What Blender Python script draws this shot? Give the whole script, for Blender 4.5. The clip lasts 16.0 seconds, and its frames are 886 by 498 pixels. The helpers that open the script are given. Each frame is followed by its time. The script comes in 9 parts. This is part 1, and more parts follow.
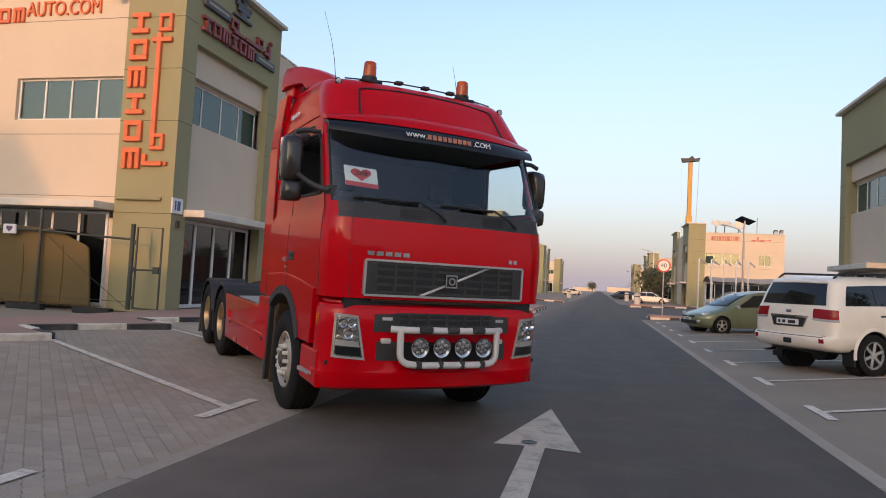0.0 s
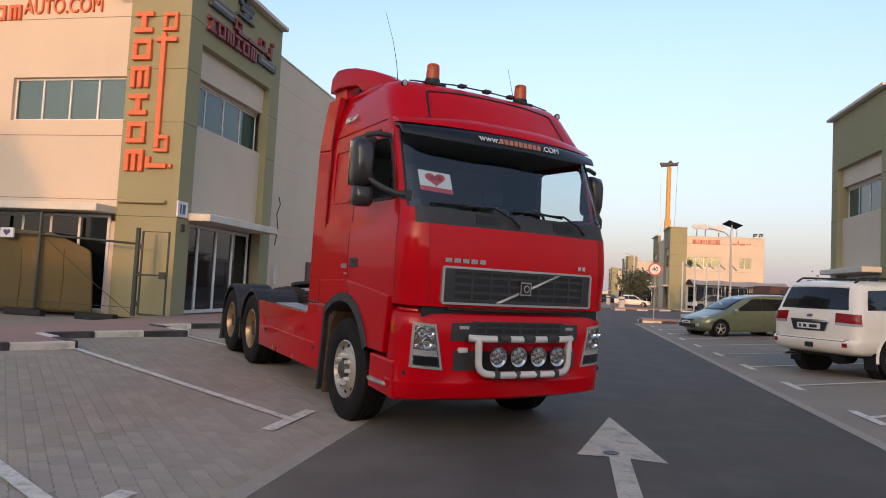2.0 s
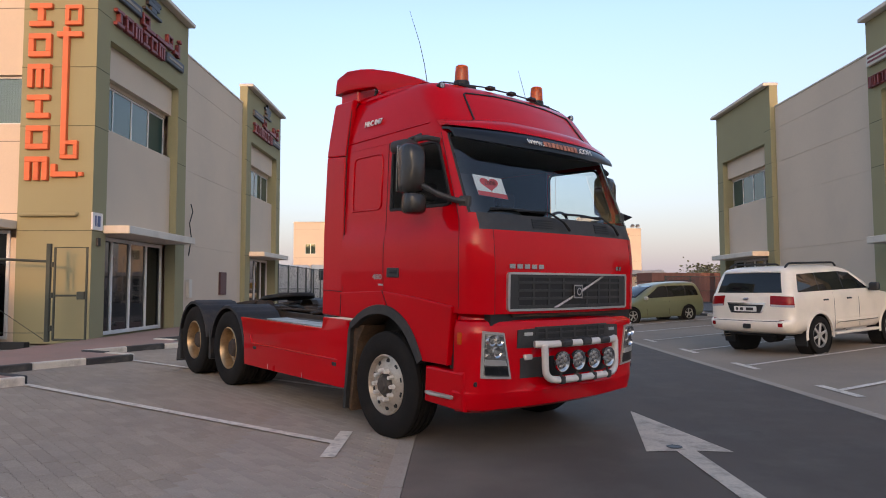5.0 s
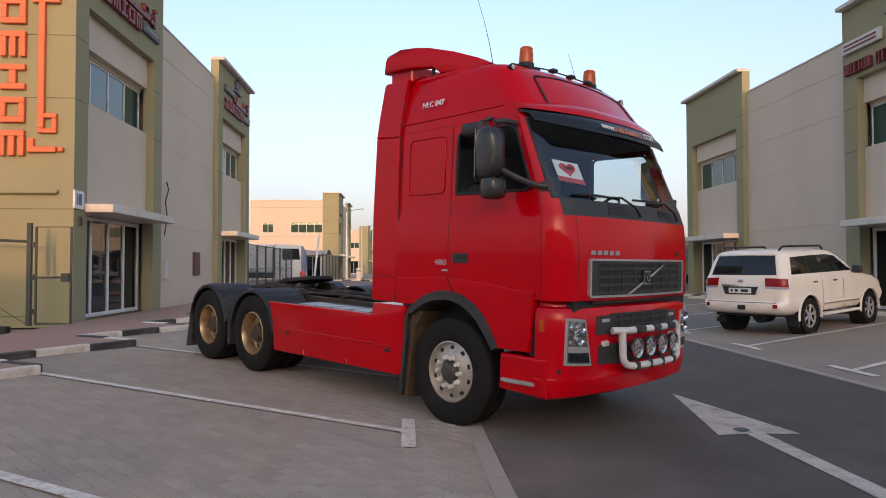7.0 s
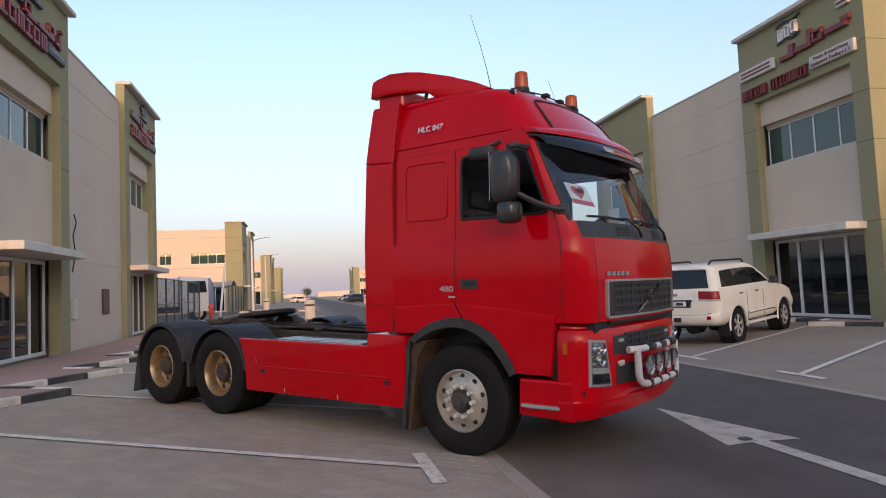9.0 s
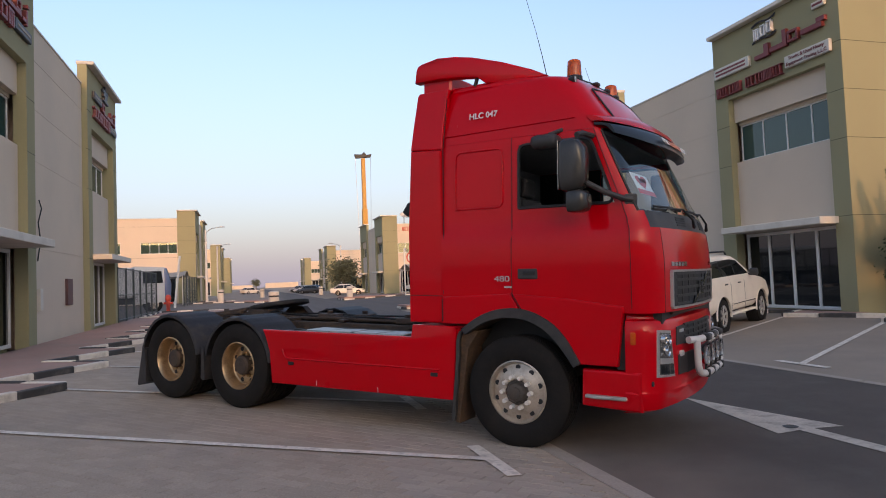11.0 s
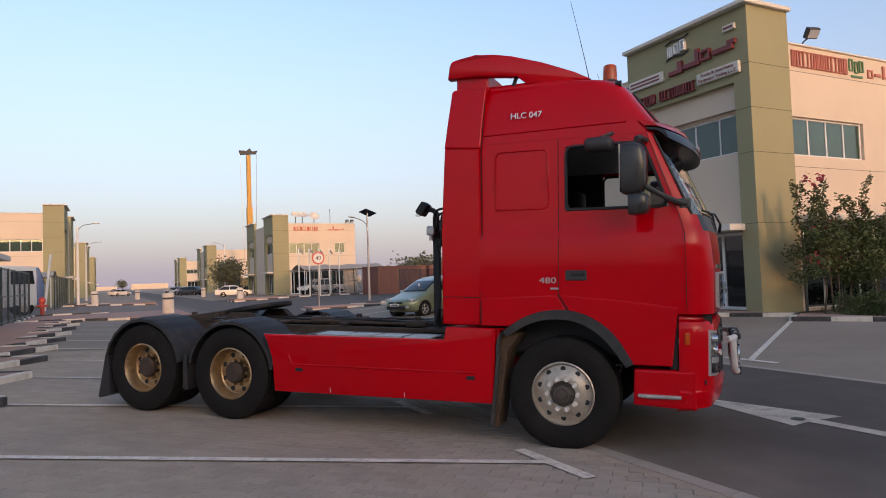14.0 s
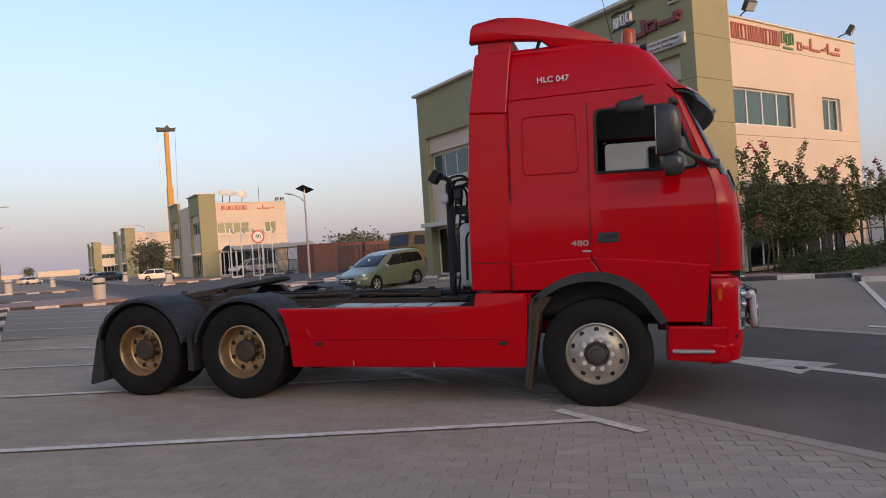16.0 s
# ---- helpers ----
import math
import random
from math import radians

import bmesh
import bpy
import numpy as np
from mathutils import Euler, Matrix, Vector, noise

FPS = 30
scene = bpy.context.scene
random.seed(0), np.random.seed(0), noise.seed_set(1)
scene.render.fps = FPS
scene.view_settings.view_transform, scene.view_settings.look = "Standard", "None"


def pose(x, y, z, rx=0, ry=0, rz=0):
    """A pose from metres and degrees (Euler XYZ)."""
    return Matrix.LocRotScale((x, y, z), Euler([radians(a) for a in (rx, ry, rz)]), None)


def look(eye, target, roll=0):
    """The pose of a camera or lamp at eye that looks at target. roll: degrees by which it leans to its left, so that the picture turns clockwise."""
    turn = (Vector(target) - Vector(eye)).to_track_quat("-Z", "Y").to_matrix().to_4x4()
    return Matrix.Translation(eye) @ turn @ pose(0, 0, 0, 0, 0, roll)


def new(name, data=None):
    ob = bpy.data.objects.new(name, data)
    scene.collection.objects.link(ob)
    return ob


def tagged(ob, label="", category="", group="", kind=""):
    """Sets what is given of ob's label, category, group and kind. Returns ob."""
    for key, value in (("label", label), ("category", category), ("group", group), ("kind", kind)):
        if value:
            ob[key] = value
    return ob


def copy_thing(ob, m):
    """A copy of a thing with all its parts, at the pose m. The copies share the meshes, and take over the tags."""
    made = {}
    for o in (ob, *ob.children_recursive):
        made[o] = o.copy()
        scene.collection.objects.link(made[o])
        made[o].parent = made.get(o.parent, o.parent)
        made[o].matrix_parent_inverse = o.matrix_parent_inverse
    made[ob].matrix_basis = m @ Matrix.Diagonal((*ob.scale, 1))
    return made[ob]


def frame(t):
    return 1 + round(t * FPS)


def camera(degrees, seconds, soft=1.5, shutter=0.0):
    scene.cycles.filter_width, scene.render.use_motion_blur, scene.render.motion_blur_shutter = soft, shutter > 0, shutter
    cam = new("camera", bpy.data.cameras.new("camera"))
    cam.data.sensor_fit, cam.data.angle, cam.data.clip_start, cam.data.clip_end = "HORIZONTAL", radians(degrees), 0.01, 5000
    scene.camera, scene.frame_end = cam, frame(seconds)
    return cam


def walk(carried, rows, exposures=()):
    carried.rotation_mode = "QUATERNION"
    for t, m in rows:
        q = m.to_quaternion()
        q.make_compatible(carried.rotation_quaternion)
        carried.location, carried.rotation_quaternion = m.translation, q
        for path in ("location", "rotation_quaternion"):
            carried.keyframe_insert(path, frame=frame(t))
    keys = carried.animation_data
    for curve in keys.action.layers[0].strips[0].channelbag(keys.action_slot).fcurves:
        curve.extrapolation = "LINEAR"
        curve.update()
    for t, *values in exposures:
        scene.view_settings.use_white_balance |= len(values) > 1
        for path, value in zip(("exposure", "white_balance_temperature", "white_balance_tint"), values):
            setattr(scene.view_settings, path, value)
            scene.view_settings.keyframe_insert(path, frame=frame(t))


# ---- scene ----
cam = camera(67.5, 16.0, soft=1.0)
PATH = [
    (0, (-0.151, 0.024, 1.442), (-0.614, 1.967, 1.542), 3.0),
    (0.5, (-0.381, 0.002, 1.443), (-0.882, 1.934, 1.563), 2.4),
    (1, (-0.633, -0.045, 1.451), (-1.026, 1.912, 1.568), 0.8),
    (1.5, (-0.857, -0.068, 1.443), (-1.256, 1.889, 1.549), 1.5),
    (2, (-1.109, -0.035, 1.436), (-1.502, 1.923, 1.549), 2.9),
    (2.5, (-1.337, -0.05, 1.444), (-1.673, 1.918, 1.565), 2.1),
    (3, (-1.599, -0.021, 1.441), (-1.865, 1.957, 1.57), 1.2),
    (3.5, (-1.841, 0.047, 1.449), (-2.062, 2.031, 1.568), 0.2),
    (4, (-2.101, 0.0, 1.438), (-2.226, 1.994, 1.547), -0.0),
    (4.2, (-2.226, -0.017, 1.448), (-2.336, 1.976, 1.57), -0.5),
    (6.3, (-3.574, -0.037, 1.546), (-3.411, 1.955, 1.63), -0.7),
    (6.5, (-3.68, 0.018, 1.561), (-3.538, 2.012, 1.63), -2.8),
    (7, (-3.911, 0.103, 1.551), (-3.797, 2.099, 1.607), -0.1),
    (7.5, (-4.159, 0.143, 1.574), (-3.956, 2.132, 1.624), -1.8),
    (8, (-4.384, 0.254, 1.558), (-4.089, 2.23, 1.65), -2.8),
    (8.5, (-4.626, 0.345, 1.574), (-4.309, 2.317, 1.666), 0.6),
    (9, (-4.923, 0.369, 1.598), (-4.511, 2.322, 1.721), -2.5),
    (9.5, (-5.146, 0.492, 1.594), (-4.689, 2.436, 1.691), -2.4),
    (9.7, (-5.237, 0.535, 1.6), (-4.766, 2.475, 1.722), -3.4),
    (11.8, (-6.291, 0.927, 1.628), (-5.654, 2.821, 1.703), -1.4),
    (12, (-6.385, 0.983, 1.632), (-5.703, 2.862, 1.704), -2.2),
    (12.5, (-6.62, 1.095, 1.646), (-5.917, 2.967, 1.687), -2.0),
    (13, (-6.859, 1.265, 1.652), (-6.056, 3.095, 1.712), -4.0),
    (13.5, (-7.042, 1.378, 1.669), (-6.229, 3.204, 1.759), -1.9),
    (14, (-7.31, 1.487, 1.679), (-6.417, 3.275, 1.762), -2.1),
    (14.5, (-7.509, 1.645, 1.66), (-6.534, 3.391, 1.71), -2.0),
    (15, (-7.734, 1.808, 1.663), (-6.754, 3.55, 1.73), -0.6),
    (15.5, (-7.973, 1.92, 1.683), (-6.958, 3.642, 1.75), -1.5),
    (16, (-8.186, 2.058, 1.647), (-7.102, 3.738, 1.645), -3.9),
]
walk(cam, [(t, look(eye, target, roll)) for t, eye, target, roll in PATH], [(0, 1.39, 6850, 20), (4, 1.50, 6800, 21), (7, 1.52, 6800, 22), (8.1, 1.59, 6800, 22), (9.5, 1.44, 6700, 22), (13, 1.33, 6650, 22), (16, 1.29, 6650, 21)])

# ---- light ----
SUN_ELEV = radians(9.0)
world = bpy.data.worlds.new("evening_sky")
scene.world = world
world.use_nodes = True
wn = world.node_tree
sky = wn.nodes.new("ShaderNodeTexSky")
sky.sky_type, sky.sun_disc = "NISHITA", False
sky.sun_elevation, sky.sun_rotation = SUN_ELEV, radians(180)
sky.altitude, sky.air_density, sky.dust_density, sky.ozone_density = 0, 1.0, 2.2, 1.6
wn.nodes["Background"].inputs["Strength"].default_value = 0.15
# evening haze: the sky pales towards the horizon, the same all round
geo, sep, ramp, haze = wn.nodes.new("ShaderNodeTexCoord"), wn.nodes.new("ShaderNodeSeparateXYZ"), wn.nodes.new("ShaderNodeValToRGB"), wn.nodes.new("ShaderNodeMix")
haze.data_type = "RGBA"
wn.links.new(geo.outputs["Generated"], sep.inputs["Vector"])
wn.links.new(sep.outputs["Z"], ramp.inputs["Fac"])
ramp.color_ramp.elements[0].position, ramp.color_ramp.elements[0].color = 0.0, (0.9, 0.9, 0.9, 1)
ramp.color_ramp.elements[1].position, ramp.color_ramp.elements[1].color = 0.38, (0, 0, 0, 1)
mid = ramp.color_ramp.elements.new(0.12)
mid.color = (0.58, 0.58, 0.58, 1)
wn.links.new(ramp.outputs["Color"], haze.inputs[0])
wn.links.new(sky.outputs["Color"], haze.inputs[6])
haze.inputs[7].default_value = (1.22, 1.16, 1.35, 1)
wn.links.new(haze.outputs[2], wn.nodes["Background"].inputs["Color"])
sun = new("sun", bpy.data.lights.new("sun", "SUN"))
sun.data.energy, sun.data.angle, sun.data.color = 0.54, radians(0.55), (1.0, 0.52, 0.22)
sun.matrix_world = look((0, 0, 30), (0, math.cos(SUN_ELEV), 30 - math.sin(SUN_ELEV)))


# ---- shaping tools ----
def bm_new():
    return bmesh.new()


def box(bm, lo, hi, bevel=0.0, seg=1):
    v = [bm.verts.new((x, y, z)) for z in (lo[2], hi[2]) for y in (lo[1], hi[1]) for x in (lo[0], hi[0])]
    f = [bm.faces.new([v[i] for i in q]) for q in ((0, 2, 3, 1), (4, 5, 7, 6), (0, 1, 5, 4), (2, 6, 7, 3), (0, 4, 6, 2), (1, 3, 7, 5))]
    if bevel:
        e = list({e for a in f for e in a.edges})
        bmesh.ops.bevel(bm, geom=e, offset=bevel, segments=seg, affect="EDGES", profile=0.5)
    return v


def obox(bm, m, size, bevel=0.0, seg=1):
    """A box of that size, centred at the pose m."""
    t = bmesh.new()
    box(t, [-a / 2 for a in size], [a / 2 for a in size], bevel, seg)
    t.transform(m)
    me = bpy.data.meshes.new("t")
    t.to_mesh(me)
    t.free()
    bm.from_mesh(me)
    bpy.data.meshes.remove(me)


def prism(bm, pts, axis, a, b, bevel=0.0, seg=2):
    """A polygon in the plane across axis, drawn out from a to b. pts are the two other axes in order."""
    def p(u, w, c):
        return {"x": (c, u, w), "y": (u, c, w), "z": (u, w, c)}[axis]
    lo = [bm.verts.new(p(u, w, a)) for u, w in pts]
    hi = [bm.verts.new(p(u, w, b)) for u, w in pts]
    n = len(pts)
    fs = [bm.faces.new(lo[::-1]), bm.faces.new(hi)]
    for i in range(n):
        fs.append(bm.faces.new((lo[i], lo[(i + 1) % n], hi[(i + 1) % n], hi[i])))
    bmesh.ops.recalc_face_normals(bm, faces=fs)
    if bevel:
        e = list({e for f in fs[:2] for e in f.edges})
        bmesh.ops.bevel(bm, geom=e, offset=bevel, segments=seg, affect="EDGES", profile=0.5)


def lathe(bm, profile, axis="y", centre=(0, 0, 0), seg=32, closed=False, caps=True):
    """Turns a profile of (radius, along) round the axis."""
    rings = []
    for r, a in profile:
        ring = []
        for i in range(seg):
            t = 2 * math.pi * i / seg
            c, s = r * math.cos(t), r * math.sin(t)
            q = {"y": (c, a, s), "z": (c, s, a), "x": (a, c, s)}[axis]
            ring.append(bm.verts.new([q[k] + centre[k] for k in range(3)]))
        rings.append(ring)
    fs = []
    pairs = list(zip(rings, rings[1:])) + ([(rings[-1], rings[0])] if closed else [])
    for r0, r1 in pairs:
        for i in range(seg):
            j = (i + 1) % seg
            fs.append(bm.faces.new((r0[i], r0[j], r1[j], r1[i])))
    if caps and not closed:
        for ring, (r, a) in ((rings[0], profile[0]), (rings[-1], profile[-1])):
            if r > 1e-4:
                fs.append(bm.faces.new(ring))
    bmesh.ops.recalc_face_normals(bm, faces=fs)


def cyl(bm, p0, p1, r0, r1=None, seg=12):
    r1 = r0 if r1 is None else r1
    p0, p1 = Vector(p0), Vector(p1)
    q = (p1 - p0).to_track_quat("Z", "Y")
    ring = [[bm.verts.new(p + q @ Vector((r * math.cos(2 * math.pi * i / seg), r * math.sin(2 * math.pi * i / seg), 0))) for i in range(seg)] for p, r in ((p0, r0), (p1, r1))]
    fs = [bm.faces.new(ring[0][::-1]), bm.faces.new(ring[1])]
    for i in range(seg):
        j = (i + 1) % seg
        fs.append(bm.faces.new((ring[0][i], ring[0][j], ring[1][j], ring[1][i])))


def tube(bm, pts, r, seg=8, cap=True):
    """A round bar along points; r is one radius or one for each point."""
    pts = [Vector(p) for p in pts]
    rr = r if isinstance(r, (list, tuple)) else [r] * len(pts)
    rings, q0 = [], None
    for i, p in enumerate(pts):
        d = (pts[min(i + 1, len(pts) - 1)] - pts[max(i - 1, 0)]).normalized()
        q = d.to_track_quat("Z", "Y") if q0 is None else (q0 @ Vector((0, 0, 1))).rotation_difference(d) @ q0
        q0 = q
        rings.append([bm.verts.new(p + q @ Vector((rr[i] * math.cos(2 * math.pi * k / seg), rr[i] * math.sin(2 * math.pi * k / seg), 0))) for k in range(seg)])
    for a, b in zip(rings, rings[1:]):
        for k in range(seg):
            bm.faces.new((a[k], a[(k + 1) % seg], b[(k + 1) % seg], b[k]))
    if cap:
        bm.faces.new(rings[0][::-1])
        bm.faces.new(rings[-1])


def rounded(pts, r, n=4):
    """The 3D polyline with its corners rounded by r."""
    pts = [Vector(p) for p in pts]
    out = [pts[0]]
    for a, b, c in zip(pts, pts[1:], pts[2:]):
        u, w = (a - b).normalized(), (c - b).normalized()
        s, e = b + u * r, b + w * r
        for i in range(n + 1):
            t = i / n
            out.append(s * (1 - t) ** 2 + b * 2 * t * (1 - t) + e * t * t)
    return out + [pts[-1]]


def loft(bm, rows, close_u=False, caps=False):
    """A skin over rows of points, all of one length."""
    vs = [[bm.verts.new(p) for p in row] for row in rows]
    n = len(rows[0])
    fs = []
    for a, b in zip(vs, vs[1:]):
        for i in range(n if close_u else n - 1):
            j = (i + 1) % n
            q = []
            for v in (a[i], a[j], b[j], b[i]):
                if v not in q:
                    q.append(v)
            fs.append(bm.faces.new(q))
    if caps:
        fs += [bm.faces.new(vs[0][::-1]), bm.faces.new(vs[-1])]
    bmesh.ops.recalc_face_normals(bm, faces=fs)
    return fs


def finish(bm, name, material, smooth=None):
    me = bpy.data.meshes.new(name)
    bm.normal_update()
    bm.to_mesh(me)
    bm.free()
    for m in (material if isinstance(material, (list, tuple)) else [material]):
        me.materials.append(m)
    if smooth is not None:
        me.polygons.foreach_set("use_smooth", [True] * len(me.polygons))
        me.set_sharp_from_angle(angle=radians(smooth))
    return me


def part(name, bm, material, parent, label="", smooth=None):
    ob = new(name, finish(bm, name, material, smooth))
    ob.parent = parent
    if label:
        tagged(ob, label)
    return ob


def thing(name, label, category, m=None, group="", kind=""):
    ob = new(name)
    ob.empty_display_size = 0.2
    if m is not None:
        ob.matrix_world = m
    return tagged(ob, label, category, group, kind)


def solid(name, bm, material, label="", category="", kind="", group="", smooth=None, m=None):
    ob = new(name, finish(bm, name, material, smooth))
    if m is not None:
        ob.matrix_world = m
    return tagged(ob, label, category, group, kind)


def text_part(name, body, size, material, parent, m, depth=0.004, label=""):
    """Lettering in the built-in font, as a mesh."""
    cu = bpy.data.curves.new(name, "FONT")
    cu.body, cu.size, cu.extrude, cu.align_x, cu.align_y = body, size, depth, "CENTER", "CENTER"
    tmp = bpy.data.objects.new(name, cu)
    me = bpy.data.meshes.new_from_object(tmp)
    bpy.data.objects.remove(tmp)
    me.materials.clear()
    me.materials.append(material)
    ob = new(name, me)
    ob.parent = parent
    ob.matrix_basis = m
    if label:
        tagged(ob, label)
    return ob


# ---- materials ----
def paint(name, base, rough=0.5, metal=0.0, var=0.12, scale=3.0, fine=60.0, bump=0.15, coat=0.0, dirt=None, dirt_amt=0.35, island=0.0, spec=0.5, bump_scale=None, obj_rand=0.0, streak=0.0):
    """A surface with broad stains and fine grain in its colour, gloss and relief."""
    m = bpy.data.materials.new(name)
    m.use_nodes = True
    nt = m.node_tree
    b = nt.nodes["Principled BSDF"]
    tc = nt.nodes.new("ShaderNodeTexCoord")
    n1, n2 = nt.nodes.new("ShaderNodeTexNoise"), nt.nodes.new("ShaderNodeTexNoise")
    n1.inputs["Scale"].default_value, n1.inputs["Detail"].default_value = scale, 5
    n2.inputs["Scale"].default_value, n2.inputs["Detail"].default_value = fine, 3
    for n in (n1, n2):
        nt.links.new(tc.outputs["Object"], n.inputs["Vector"])
    add = nt.nodes.new("ShaderNodeMath")
    add.operation = "ADD"
    nt.links.new(n1.outputs["Fac"], add.inputs[0])
    nt.links.new(n2.outputs["Fac"], add.inputs[1])
    rng = nt.nodes.new("ShaderNodeMapRange")
    rng.inputs["From Min"].default_value, rng.inputs["From Max"].default_value = 0.65, 1.35
    rng.inputs["To Min"].default_value, rng.inputs["To Max"].default_value = 1 - var, 1 + var
    nt.links.new(add.outputs[0], rng.inputs["Value"])
    value = rng.outputs["Result"]
    if island or obj_rand:
        if island:
            g = nt.nodes.new("ShaderNodeNewGeometry")
            out = g.outputs["Random Per Island"]
        else:
            g = nt.nodes.new("ShaderNodeObjectInfo")
            out = g.outputs["Random"]
        r2 = nt.nodes.new("ShaderNodeMapRange")
        k = island or obj_rand
        r2.inputs["To Min"].default_value, r2.inputs["To Max"].default_value = 1 - k, 1 + k
        nt.links.new(out, r2.inputs["Value"])
        mul = nt.nodes.new("ShaderNodeMath")
        mul.operation = "MULTIPLY"
        nt.links.new(value, mul.inputs[0])
        nt.links.new(r2.outputs["Result"], mul.inputs[1])
        value = mul.outputs[0]
    if streak:
        mp, n5, r5, mu5 = nt.nodes.new("ShaderNodeMapping"), nt.nodes.new("ShaderNodeTexNoise"), nt.nodes.new("ShaderNodeMapRange"), nt.nodes.new("ShaderNodeMath")
        mp.inputs["Scale"].default_value = (1.1, 0.05, 1.0)
        n5.inputs["Scale"].default_value, n5.inputs["Detail"].default_value = 1.0, 4
        r5.inputs["From Min"].default_value, r5.inputs["From Max"].default_value = 0.3, 0.7
        r5.inputs["To Min"].default_value, r5.inputs["To Max"].default_value = 1 - streak, 1 + streak
        mu5.operation = "MULTIPLY"
        nt.links.new(tc.outputs["Object"], mp.inputs["Vector"])
        nt.links.new(mp.outputs["Vector"], n5.inputs["Vector"])
        nt.links.new(n5.outputs["Fac"], r5.inputs["Value"])
        nt.links.new(value, mu5.inputs[0])
        nt.links.new(r5.outputs["Result"], mu5.inputs[1])
        value = mu5.outputs[0]
    hsv = nt.nodes.new("ShaderNodeHueSaturation")
    hsv.inputs["Color"].default_value = (*base, 1)
    nt.links.new(value, hsv.inputs["Value"])
    col = hsv.outputs["Color"]
    if dirt:
        n3 = nt.nodes.new("ShaderNodeTexNoise")
        n3.inputs["Scale"].default_value, n3.inputs["Detail"].default_value, n3.inputs["Roughness"].default_value = scale * 1.7, 8, 0.65
        nt.links.new(tc.outputs["Object"], n3.inputs["Vector"])
        r3 = nt.nodes.new("ShaderNodeMapRange")
        r3.inputs["From Min"].default_value, r3.inputs["From Max"].default_value, r3.inputs["To Max"].default_value = 0.48, 0.72, dirt_amt
        nt.links.new(n3.outputs["Fac"], r3.inputs["Value"])
        mix = nt.nodes.new("ShaderNodeMix")
        mix.data_type = "RGBA"
        mix.inputs[7].default_value = (*dirt, 1)
        nt.links.new(r3.outputs["Result"], mix.inputs[0])
        nt.links.new(col, mix.inputs[6])
        col = mix.outputs[2]
    nt.links.new(col, b.inputs["Base Color"])
    rr = nt.nodes.new("ShaderNodeMapRange")
    rr.inputs["To Min"].default_value, rr.inputs["To Max"].default_value = max(0.02, rough * 0.82), min(1, rough * 1.18)
    nt.links.new(n1.outputs["Fac"], rr.inputs["Value"])
    nt.links.new(rr.outputs["Result"], b.inputs["Roughness"])
    b.inputs["Metallic"].default_value = metal
    b.inputs["Specular IOR Level"].default_value = spec
    b.inputs["Coat Weight"].default_value = coat
    b.inputs["Coat Roughness"].default_value = 0.04
    if bump:
        bp = nt.nodes.new("ShaderNodeBump")
        bp.inputs["Strength"].default_value, bp.inputs["Distance"].default_value = bump, 0.01
        if bump_scale:
            n4 = nt.nodes.new("ShaderNodeTexNoise")
            n4.inputs["Scale"].default_value, n4.inputs["Detail"].default_value = bump_scale, 4
            nt.links.new(tc.outputs["Object"], n4.inputs["Vector"])
            nt.links.new(n4.outputs["Fac"], bp.inputs["Height"])
        else:
            nt.links.new(n2.outputs["Fac"], bp.inputs["Height"])
        nt.links.new(bp.outputs["Normal"], b.inputs["Normal"])
    return m


def glass(name, tint=(0.6, 0.7, 0.72), rough=0.02, body=(0.01, 0.015, 0.017), see=0.0, gloss=0.06):
    """A dark tinted pane: see is the share of light that passes straight through."""
    m = bpy.data.materials.new(name)
    m.use_nodes = True
    nt = m.node_tree
    b = nt.nodes["Principled BSDF"]
    b.inputs["Base Color"].default_value = (*body, 1)
    b.inputs["Roughness"].default_value = rough
    b.inputs["Specular IOR Level"].default_value = 0.6
    if see:
        tr = nt.nodes.new("ShaderNodeBsdfTransparent")
        tr.inputs["Color"].default_value = (*tint, 1)
        gl = nt.nodes.new("ShaderNodeBsdfGlossy")
        gl.inputs["Roughness"].default_value = rough
        lw, pw, fr = nt.nodes.new("ShaderNodeLayerWeight"), nt.nodes.new("ShaderNodeMath"), nt.nodes.new("ShaderNodeMapRange")
        lw.inputs["Blend"].default_value = 0.5
        pw.operation = "POWER"
        pw.inputs[1].default_value = 5.0
        nt.links.new(lw.outputs["Facing"], pw.inputs[0])
        nt.links.new(pw.outputs[0], fr.inputs["Value"])
        fr.inputs["To Min"].default_value = gloss
        mx = nt.nodes.new("ShaderNodeMixShader")
        nt.links.new(fr.outputs["Result"], mx.inputs["Fac"])
        nt.links.new(tr.outputs[0], mx.inputs[1])
        nt.links.new(gl.outputs[0], mx.inputs[2])
        nt.links.new(mx.outputs[0], nt.nodes["Material Output"].inputs["Surface"])
    return m


def lit_lens(name, base, rough=0.15):
    m = bpy.data.materials.new(name)
    m.use_nodes = True
    b = m.node_tree.nodes["Principled BSDF"]
    b.inputs["Base Color"].default_value = (*base, 1)
    b.inputs["Roughness"].default_value = rough
    b.inputs["Transmission Weight"].default_value = 0.5
    b.inputs["Coat Weight"].default_value = 0.6
    return m


M_ASPHALT = paint("asphalt", (0.098, 0.079, 0.066), 0.80, var=0.24, scale=0.8, fine=90, bump=0.5, dirt=(0.155, 0.135, 0.115), dirt_amt=0.45, spec=0.3, streak=0.13)
